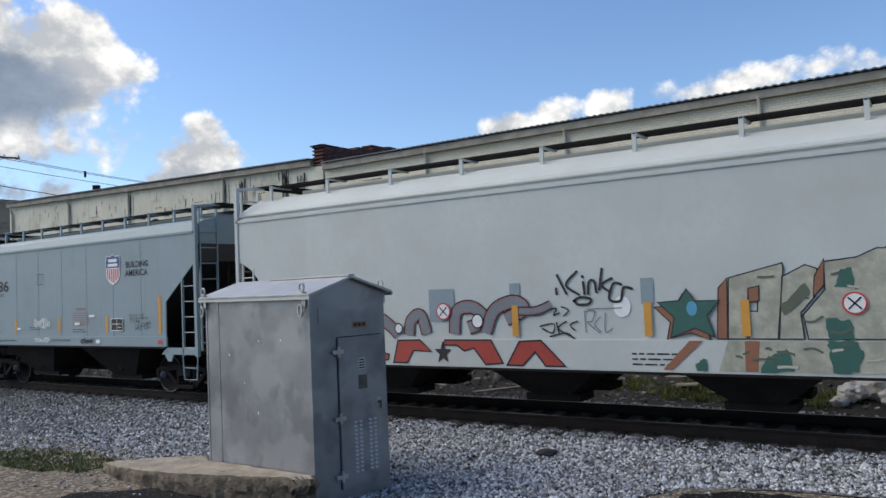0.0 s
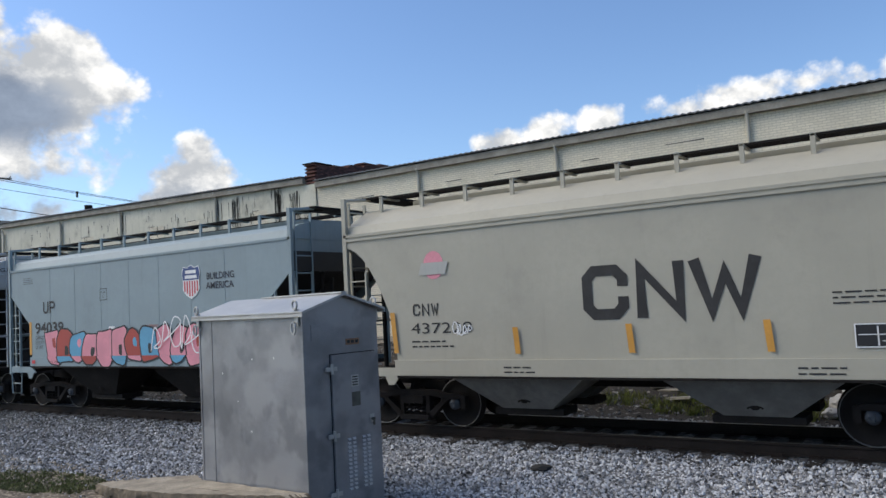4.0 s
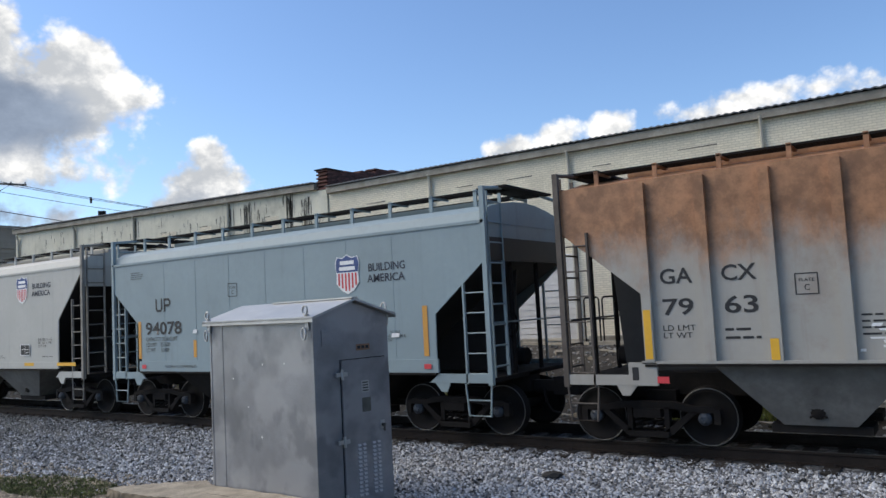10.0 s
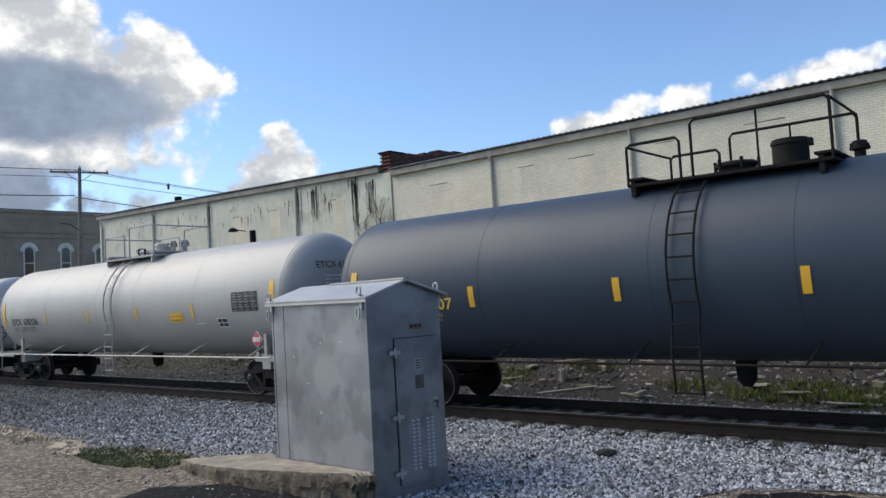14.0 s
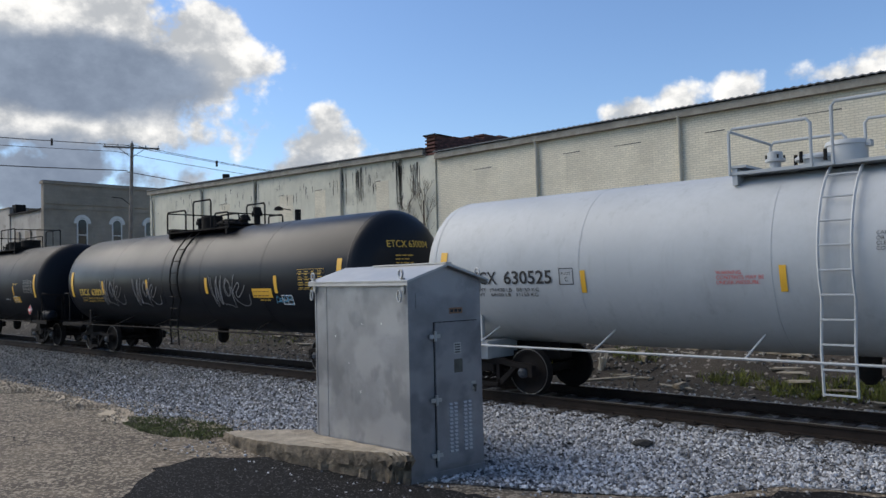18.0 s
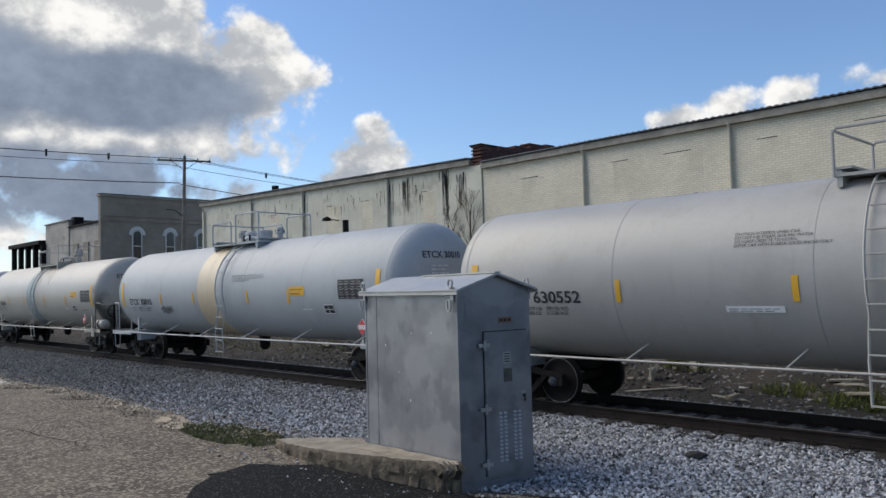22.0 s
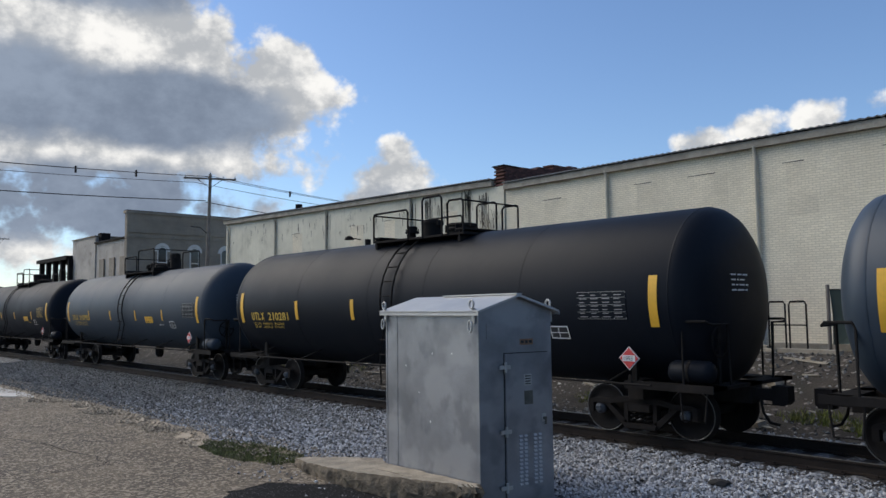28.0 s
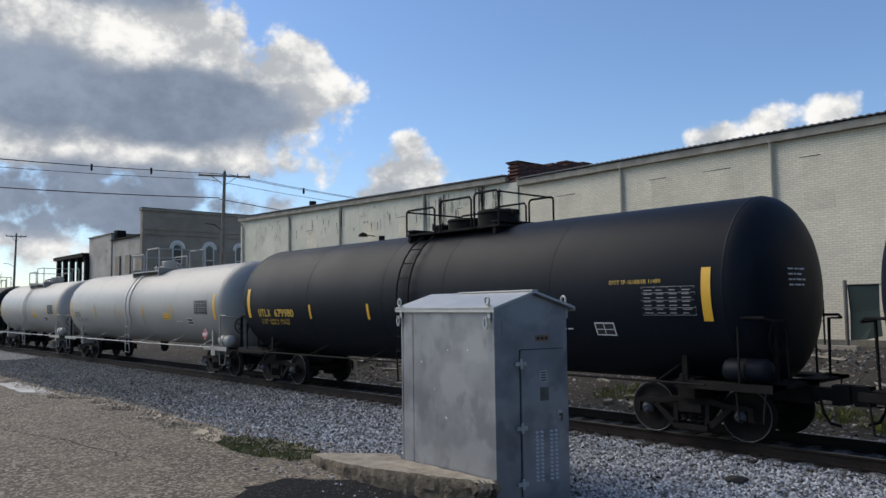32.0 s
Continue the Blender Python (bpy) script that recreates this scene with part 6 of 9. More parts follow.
def tank_car(label, s_front, s_rear, paint_, r=1.52, zc=2.48, band=None, fixtures=0, heads=None, group="tank cars", ladder_side=True, rail_paint=None, band_mat=None, band_x=(-0.6, 0.4), plat=(-1.4, 1.7), lad=0.0, loops=None, fits=None, manway=None):
    """A tank car: shell with domed heads, top platform with rails and fittings, ladder, side rail, saddles, running gear.
    s_front and s_rear are where the reflective end stripes stand."""
    half = (s_front - s_rear) / 2 + 0.28
    car = thing("tank_car", label, "tank car", group)
    CARS.append((car, (s_front + s_rear) / 2))
    rp = rail_paint or paint_
    prof = []
    dep = 0.58
    for i in range(8):
        a = math.pi / 2 * i / 7
        prof.append((-half - dep * math.cos(a) , r * math.sin(a) ** 0.75 if i else 0.01))
    xs = [-half + 2 * half * i / 6 for i in range(1, 6)]
    prof += [(x, r) for x in xs]
    prof += [(-d, q) for d, q in reversed(prof[:8])]
    part("shell", Shape().lathe([(d + half + dep, q) for d, q in prof], (-half - dep, 0, zc), (1, 0, 0), 56), paint_, car)

    def surf(u, v, e=0.010):
        ph = (v - zc) / r
        return (u, -(r + e) * math.cos(ph), zc + (r + e) * math.sin(ph))
    for x in (-half + 0.02, half - 0.02, -half * 0.55, half * 0.55, -half * 0.12, half * 0.16):
        part("weld_band", Shape().lathe([(0, r - 0.02), (0, r + 0.004), (0.03, r + 0.004), (0.03, r - 0.02)], (x, 0, zc), (1, 0, 0), 56), paint_, car)
    if band_mat:
        part("painted_band", Shape().lathe([(0, r - 0.02), (0, r + 0.004), (band_x[1] - band_x[0], r + 0.004), (band_x[1] - band_x[0], r - 0.02)], (band_x[0], 0, zc), (1, 0, 0), 56), band_mat, car, "repainted band round the shell")
    zt = zc + r
    dk = M_STEELDARK if rp in (T_BLACK, T_GLOSS, T_BROWN, T_SLATE, T_SLATE2) else rp
    # platform
    p0, p1 = plat
    for k in (-1, 1):
        part("walkway", Shape().box(p0, p1, min(k * 0.45, k * 0.95), max(k * 0.45, k * 0.95), zt - 0.10, zt - 0.05), dk, car, smooth=False)
    for x in (p0, p1 - 0.28):
        part("cross_walk", Shape().box(x, x + 0.28, -0.95, 0.95, zt + 0.01, zt + 0.05), dk, car, smooth=False)
        part("platform_bracket", Shape().box(x + 0.05, x + 0.13, -0.93, 0.93, zt - 0.26, zt - 0.0), dk, car, smooth=False)
    for k in (-1, 1):
        y = k * 0.95
        for a, b, hh in loops or ((p0 + 0.02, p0 + 1.45, 0.68), (p0 + 1.75, p1 - 0.02, 0.86)):
            part("handrail", Shape().pipe([(a, y, zt - 0.1), (a, y, zt + hh - 0.07), (a + 0.06, y, zt + hh), (b - 0.06, y, zt + hh), (b, y, zt + hh - 0.07), (b, y, zt - 0.1)], 0.024, 6), dk, car)
            if b - a > 1.6:
                part("handrail_post", Shape().rod(((a + b) / 2, y, zt - 0.08), ((a + b) / 2, y, zt + hh), 0.018, 5), dk, car)
    ends = loops or ((p0 + 0.02, 0, 0.68), (0, p1 - 0.02, 0.86))
    for x, z in ((ends[0][0], ends[0][2]), (ends[-1][1], ends[-1][2])):
        part("cross_rail", Shape().rod((x, -0.95, zt + z - 0.03), (x, 0.95, zt + z - 0.03), 0.022, 6), dk, car)
    mx = manway if manway is not None else p0 + (1.1 if fixtures != 1 else 1.75)
    part("manway", Shape().lathe([(0, 0.30), (0.18, 0.30), (0.18, 0.36), (0.22, 0.36), (0.26, 0.30), (0.28, 0.05)], (mx, 0, zt - 0.06), (0, 0, 1), 20), dk, car, "bolted manway cover")
    for i in range(6):
        t = i * 1.047
        part("manway_bolt", Shape().rod((mx + 0.36 * math.cos(t), 0.36 * math.sin(t), zt + 0.06), (mx + 0.36 * math.cos(t), 0.36 * math.sin(t), zt + 0.24), 0.03, 6), M_STEELDARK, car)
    fx = {0: [(0.45, 0.10, 0.42), (1.75, 0.24, 0.46), (2.3, 0.09, 0.30)], 1: [(0.45, 0.10, 0.40), (1.15, 0.30, 0.46), (2.5, 0.12, 0.24)], 2: [(1.75, 0.32, 0.45), (0.5, 0.16, 0.2), (2.8, 0.1, 0.3)], 3: [(0.4, 0.10, 0.32), (0.7, 0.10, 0.34), (1.6, 0.12, 0.28), (2.3, 0.18, 0.58)], 4: [(0.4, 0.12, 0.36), (1.75, 0.26, 0.40), (2.3, 0.10, 0.44), (2.9, 0.12, 0.42)]}[fixtures]
    for x, q, h in fits or [(p0 + x, q, h) for x, q, h in fx]:
        if q > 0.19:
            vh = part("valve_housing", Shape().lathe([(0, q), (h * 0.82, q), (h * 0.82, q * 1.06), (h * 0.88, q * 1.06), (h, q * 0.97), (h + 0.03, 0.02)], (x, 0.05, zt - 0.05), (0, 0, 1), 18), dk, car)
            part("housing_lid_hinge", Shape().box(x + q * 0.9, x + q * 1.2, -0.05, 0.15, zt - 0.05 + h * 0.72, zt - 0.05 + h * 0.95), dk, vh, smooth=False)
        else:
            vv = part("relief_valve", Shape().lathe([(0, q * 1.5), (0.05, q * 1.5), (0.06, q * 0.75), (h * 0.55, q * 0.75), (h * 0.58, q * 1.35), (h * 0.70, q * 1.35), (h * 0.72, q), (h, q), (h + 0.02, q * 0.5)], (x, 0.05, zt - 0.05), (0, 0, 1), 14), dk, car)
            for k in range(4):
                part("stud", Shape().rod((x + q * 1.2 * math.cos(k * 1.57 + 0.6), 0.05 + q * 1.2 * math.sin(k * 1.57 + 0.6), zt + h * 0.45), (x + q * 1.2 * math.cos(k * 1.57 + 0.6), 0.05 + q * 1.2 * math.sin(k * 1.57 + 0.6), zt + h * 0.74), 0.016, 5), M_STEELDARK, vv)
    # ladder following the shell
    if ladder_side:
        s = Shape()
        for x in (lad - 0.22, lad + 0.22):
            pts = []
            for i in range(9):
                ph = 1.15 - i * 0.19
                pts.append((x, -(r + 0.10) * math.cos(ph), zc + (r + 0.10) * math.sin(ph)))
            pts += [(x, -r - 0.10, 1.2), (x, -r - 0.06, 0.55)]
            s.pipe(pts, 0.022, 5)
        for i in range(10):
            z = 0.58 + i * 0.35
            y = -r - 0.10 if z < zc else -(r + 0.10) * math.cos(math.asin(min(0.95, (z - zc) / (r + 0.1))))
            s.rod((lad - 0.22, y, z), (lad + 0.22, y, z), 0.016, 5)
        part("side_ladder", s, dk, car)
    for k in (-1, 1):
        y = k * (r + 0.10)
        part("side_rail", Shape().rod((-half + 0.3, y, 1.02), (half - 0.3, y, 1.02), 0.022, 6), dk, car)
        for i in range(6):
            x = -half + 1.2 + (2 * half - 2.4) * i / 5
            part("rail_bracket", Shape().rod((x, y, 1.02), (x + 0.10, k * r * 0.66, zc - r * 0.76), 0.018, 5), dk, car)
    for k in (-1, 1):
        xe = k * (half + dep + 0.12)
        x0, x1 = sorted((k * (half - 2.2), xe))
        part("stub_sill", Shape().box(x0, x1, -0.22, 0.22, 0.66, 1.02), M_STEELDARK, car, smooth=False)
        xt = k * (half - 0.98)
        part("saddle", Shape().box(xt - 0.16, xt + 0.16, -1.20, 1.20, 0.70, 1.05).prism([(xt - 0.05, 0.95), (xt + 0.05, 0.95), (xt + 0.05, zc - r * 0.60), (xt - 0.05, zc - r * 0.60)], -1.22, -1.14).prism([(xt - 0.05, 0.95), (xt + 0.05, 0.95), (xt + 0.05, zc - r * 0.60), (xt - 0.05, zc - r * 0.60)], 1.14, 1.22), dk, car, smooth=False)
        p0, p1 = sorted((k * (half - 1.0), xe))
        part("end_platform", Shape().box(p0, p1, -1.50, -1.05, 0.96, 1.02).box(p0, p1, 1.05, 1.50, 0.96, 1.02).box(min(xe, xe - k * 0.35), max(xe, xe - k * 0.35), -1.5, 1.5, 0.96, 1.02).box(p0, p1, -1.52, -1.49, 0.92, 1.05), dk, car, smooth=False)
        for yk in (-1, 1):
            yy = yk * 1.48
            part("end_handrail", Shape().pipe([(k * (half + 0.15), yy, 1.0), (k * (half + 0.15), yy, 2.02), (k * (half + 0.20), yy, 2.10), (xe - k * 0.12, yy, 2.10), (xe - k * 0.05, yk * 1.40, 2.05), (xe - k * 0.05, yk * 0.85, 2.05), (xe - k * 0.05, yk * 0.80, 1.0)], 0.022, 6), dk, car)
            part("sill_step", Shape().pipe([(xe - k * 0.62, yy, 0.97), (xe - k * 0.58, yy, 0.45), (xe - k * 0.18, yy, 0.45), (xe - k * 0.12, yy, 0.97)], 0.016, 5), dk, car)
    # brake reservoir and hand brake at the front
    part("air_reservoir", Shape().lathe([(0, 0.05), (0.05, 0.16), (0.12, 0.20), (0.72, 0.20), (0.79, 0.16), (0.84, 0.05)], (half - 0.25, -1.22, 1.24), (1, 0, 0), 16), rp, car)
    part("reservoir_strap", Shape().lathe([(0, 0.19), (0, 0.208), (0.05, 0.208), (0.05, 0.19)], (half + 0.15, -1.22, 1.24), (1, 0, 0), 16), M_STEELDARK, car)
    xb = half + dep * 0.85
    pts = [(xb, -0.85 + 0.26 * math.cos(t), 1.75 + 0.26 * math.sin(t)) for t in [2 * math.pi * i / 14 for i in range(15)]]
    hb = Shape().pipe(pts, 0.018, 5)
    for i in range(4):
        hb.rod((xb, -0.85, 1.75), pts[i * 3], 0.012, 4)
    part("hand_brake", hb.rod((xb - 0.02, -0.85, 1.0), (xb - 0.02, -0.85, 2.1), 0.04, 6), M_STEELDARK, car)
    # hazard placard
    PL = half - 0.85
    part("placard_post", Shape().box(PL - 0.03, PL + 0.03, -1.56, -1.53, 1.0, 1.16), dk, car, smooth=False)
    part("valve_outlet", Shape().lathe([(0, 0.18), (0.35, 0.16), (0.45, 0.08)], (0, 0, zc - r + 0.02), (0, 0, -1), 12), M_STEELDARK, car)
    running_gear(car, (-(half - 0.98), half - 0.98), half + dep)
    for x in (-half + 0.28, half - 0.28):
        patch("reflective_stripe", car, x - 0.085, x + 0.085, zc - 0.52, zc + 0.38, surf, M_YELLOW, n=10)
    return car, half, surf


def placard(car, half, number, mat=None):
    x, z, s = half - 0.85, 1.45, 0.185
    pl = part("placard", Shape().prism([(x, z - s), (x + s, z), (x, z + s), (x - s, z)], -1.575, -1.56), mat or M_ERED, car, "red diamond hazard placard", smooth=False)
    part("placard_border", Shape().prism([(x, z - s - 0.025), (x + s + 0.025, z), (x, z + s + 0.025), (x - s - 0.025, z)], -1.56, -1.55), M_WHITE, pl, smooth=False)
    part("number_panel", Shape().box(x - 0.13, x + 0.13, -1.58, -1.576, z - 0.05, z + 0.055), M_WHITE, pl, smooth=False)
    decal("placard_number", letters(number, 0.075, M_BLACK), pl, x - 0.115, z - 0.036, lambda u, v: (u, -1.584, v))


def stencil(car, body, u, v, size, surf, mat, bold=0.01, name="lettering"):
    return decal(name, letters(body, size, mat, bold), car, u, v, surf)


def fitted(car, body, u0, u1, v, size, surf, mat, bold=0.01, name="lettering", label=""):
    """Lettering drawn out to a given width."""
    me = letters(body, size, mat, bold)
    w = max(p.co.x for p in me.vertices)
    return decal(name, me, car, u0, v, surf, label, (u1 - u0) / w)


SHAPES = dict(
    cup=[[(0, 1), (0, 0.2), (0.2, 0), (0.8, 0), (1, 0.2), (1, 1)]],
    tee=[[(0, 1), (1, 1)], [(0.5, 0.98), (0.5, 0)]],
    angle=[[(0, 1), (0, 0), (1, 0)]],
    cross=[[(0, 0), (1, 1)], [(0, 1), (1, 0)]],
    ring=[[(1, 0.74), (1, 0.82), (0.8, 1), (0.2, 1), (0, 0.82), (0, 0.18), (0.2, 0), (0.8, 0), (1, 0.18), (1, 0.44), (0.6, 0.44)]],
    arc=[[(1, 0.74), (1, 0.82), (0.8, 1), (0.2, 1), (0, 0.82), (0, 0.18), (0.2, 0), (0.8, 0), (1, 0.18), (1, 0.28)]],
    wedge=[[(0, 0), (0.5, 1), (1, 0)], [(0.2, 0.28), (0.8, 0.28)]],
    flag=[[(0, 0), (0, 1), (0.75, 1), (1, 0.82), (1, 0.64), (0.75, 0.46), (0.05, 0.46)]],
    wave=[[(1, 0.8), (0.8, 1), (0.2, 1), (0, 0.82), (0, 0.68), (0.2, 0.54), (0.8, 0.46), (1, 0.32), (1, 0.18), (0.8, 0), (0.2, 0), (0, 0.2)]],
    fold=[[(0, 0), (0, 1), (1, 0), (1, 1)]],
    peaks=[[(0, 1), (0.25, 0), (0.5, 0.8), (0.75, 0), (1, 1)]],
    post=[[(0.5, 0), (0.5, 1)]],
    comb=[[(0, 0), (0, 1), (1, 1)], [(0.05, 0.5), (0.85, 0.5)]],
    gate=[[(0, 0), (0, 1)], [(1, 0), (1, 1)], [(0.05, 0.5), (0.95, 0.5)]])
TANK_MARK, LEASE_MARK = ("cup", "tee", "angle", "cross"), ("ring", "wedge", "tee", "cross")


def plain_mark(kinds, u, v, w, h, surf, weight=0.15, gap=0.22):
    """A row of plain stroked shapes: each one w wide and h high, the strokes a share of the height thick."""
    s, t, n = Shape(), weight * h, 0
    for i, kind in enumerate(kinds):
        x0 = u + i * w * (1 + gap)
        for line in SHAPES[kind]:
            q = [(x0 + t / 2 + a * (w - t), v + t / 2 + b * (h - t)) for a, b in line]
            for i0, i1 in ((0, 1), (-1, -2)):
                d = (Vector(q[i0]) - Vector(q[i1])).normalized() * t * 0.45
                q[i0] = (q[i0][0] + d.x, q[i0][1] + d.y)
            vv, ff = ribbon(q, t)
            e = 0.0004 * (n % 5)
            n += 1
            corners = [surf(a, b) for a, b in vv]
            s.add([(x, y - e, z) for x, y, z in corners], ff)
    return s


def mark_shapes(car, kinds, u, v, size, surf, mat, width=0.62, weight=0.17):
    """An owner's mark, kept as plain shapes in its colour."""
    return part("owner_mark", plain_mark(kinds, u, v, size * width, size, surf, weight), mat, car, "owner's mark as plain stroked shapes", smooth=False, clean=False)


def data_block(car, u, v, w, h, surf, fg, bg):
    b = patch("data_panel", car, u, u + w, v, v + h, surf, bg, "table of small stencilled data")
    s = Shape()
    g = random.Random(int(u * 100))

    def out(a, c):
        x, y, z = surf(a, c)
        return (x, y - 0.004, z)
    for r in range(7):
        zz = v + h * (0.07 + 0.132 * r)
        for c in range(4):
            a = u + w * (0.05 + 0.24 * c)
            d = w * g.uniform(0.10, 0.17)
            s.add([out(a, zz), out(a + d, zz), out(a + d, zz + h * 0.030), out(a, zz + h * 0.030)], [(0, 1, 2, 3)])
    for zz in (0.0, 0.26, 0.52, 0.78, 0.985):
        z0 = v + h * zz
        s.add([out(u, z0), out(u + w, z0), out(u + w, z0 + h * 0.014), out(u, z0 + h * 0.014)], [(0, 1, 2, 3)])
    for a in (0.0, 0.25, 0.5, 0.75, 0.99):
        x0 = u + w * a
        s.add([out(x0, v), out(x0 + w * 0.008, v), out(x0 + w * 0.008, v + h), out(x0, v + h)], [(0, 1, 2, 3)])
    part("print_bar", s, M_PRINT if fg is M_WHITE else fg, b, smooth=False, clean=False)
    return b


# ---------------------------------------------------------------- the train, front to rear
def shield(car, u, v, s, surf=on_side):
    """A railway shield emblem as plain coloured shapes."""
    def f(a, b, e):
        return surf(u + a * s, v + b * s * 1.13, e)
    o = [(-0.5, 0.30), (-0.42, 0.50), (-0.2, 0.46), (0, 0.55), (0.2, 0.46), (0.42, 0.50), (0.5, 0.30), (0.44, 0.0), (0.46, -0.25), (0.25, -0.45), (0, -0.55), (-0.25, -0.45), (-0.46, -0.25), (-0.44, 0.0)]
    em = part("emblem", Shape().add([f(a * 1.06, b * 1.05, 0.010) for a, b in o], [tuple(range(14))]), M_WHITE, car, "blue, red and white shield emblem", smooth=False, clean=False)
    t = [(-0.5, 0.30), (-0.42, 0.50), (-0.2, 0.46), (0, 0.55), (0.2, 0.46), (0.42, 0.50), (0.5, 0.30), (0.46, 0.06), (-0.46, 0.06)]
    part("emblem_field", Shape().add([f(a, b, 0.013) for a, b in t], [tuple(range(9))]), M_NAVY, em, smooth=False, clean=False)
    for r, w in ((0.33, 0.30), (0.16, 0.34)):
        part("print_bar", Shape().add([f(-w, r - 0.05, 0.016), f(w, r - 0.05, 0.016), f(w, r + 0.06, 0.016), f(-w, r + 0.06, 0.016)], [(0, 1, 2, 3)]), M_WHITE, em, smooth=False, clean=False)
    for k in range(6):
        a = -0.40 + k * 0.145
        b = -0.28 - 0.24 * (1 - abs(a + 0.035) / 0.45)
        part("emblem_stripe", Shape().add([f(a, 0.03, 0.013), f(a + 0.075, 0.03, 0.013), f(a + 0.075, b, 0.013), f(a, b, 0.013)], [(0, 1, 2, 3)]), M_ERED, em, smooth=False, clean=False)


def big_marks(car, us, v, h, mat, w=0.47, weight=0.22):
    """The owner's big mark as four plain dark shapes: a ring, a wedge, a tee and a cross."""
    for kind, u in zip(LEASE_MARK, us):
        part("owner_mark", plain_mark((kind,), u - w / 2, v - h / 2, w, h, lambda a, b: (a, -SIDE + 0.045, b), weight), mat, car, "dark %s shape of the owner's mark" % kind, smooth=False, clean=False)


def boxed_c(car, c, v, P):
    s = Shape()
    for a, b, w, h in ((c - 0.15, v - 0.15, 0.30, 0.015), (c - 0.15, v + 0.135, 0.30, 0.015), (c - 0.15, v - 0.135, 0.015, 0.27), (c + 0.135, v - 0.135, 0.015, 0.27)):
        s.add([P(a, b), P(a + w, b), P(a + w, b + h), P(a, b + h)], [(0, 1, 2, 3)])
    part("plate_mark", s, M_BLACK, car, "small boxed stencil", smooth=False, clean=False)
    fitted(car, "PLATE", c - 0.10, c + 0.10, v + 0.03, 0.05, P, M_BLACK, 0.0)
    fitted(car, "C", c - 0.035, c + 0.035, v - 0.09, 0.085, P, M_BLACK, 0.0)


def data_panel(car, u, v, w, h, y):
    """Black panel with white rules and a white edge."""
    d = patch("data_panel", car, u - w / 2, u + w / 2, v - h / 2, v + h / 2, lambda a, b: (a, y, b), M_BLACK, "black consolidated data panel with white lines", n=1)
    s = Shape()
    for a, b, p, q in ((-0.5, -0.5, 1.0, 0.05), (-0.5, 0.45, 1.0, 0.05), (-0.5, -0.45, 0.03, 0.9), (0.47, -0.45, 0.03, 0.9), (-0.42, 0.02, 0.84, 0.04), (-0.02, -0.42, 0.035, 0.8), (0.08, -0.25, 0.3, 0.04)):
        x0, z0 = u + a * w, v + b * h
        s.add([(x0, y - 0.004, z0), (x0 + p * w, y - 0.004, z0), (x0 + p * w, y - 0.004, z0 + q * h), (x0, y - 0.004, z0 + q * h)], [(0, 1, 2, 3)])
    part("print_bar", s, M_WHITE, d, smooth=False, clean=False)


RIBX = [-4.1 + 0.911 * k for k in range(10)]


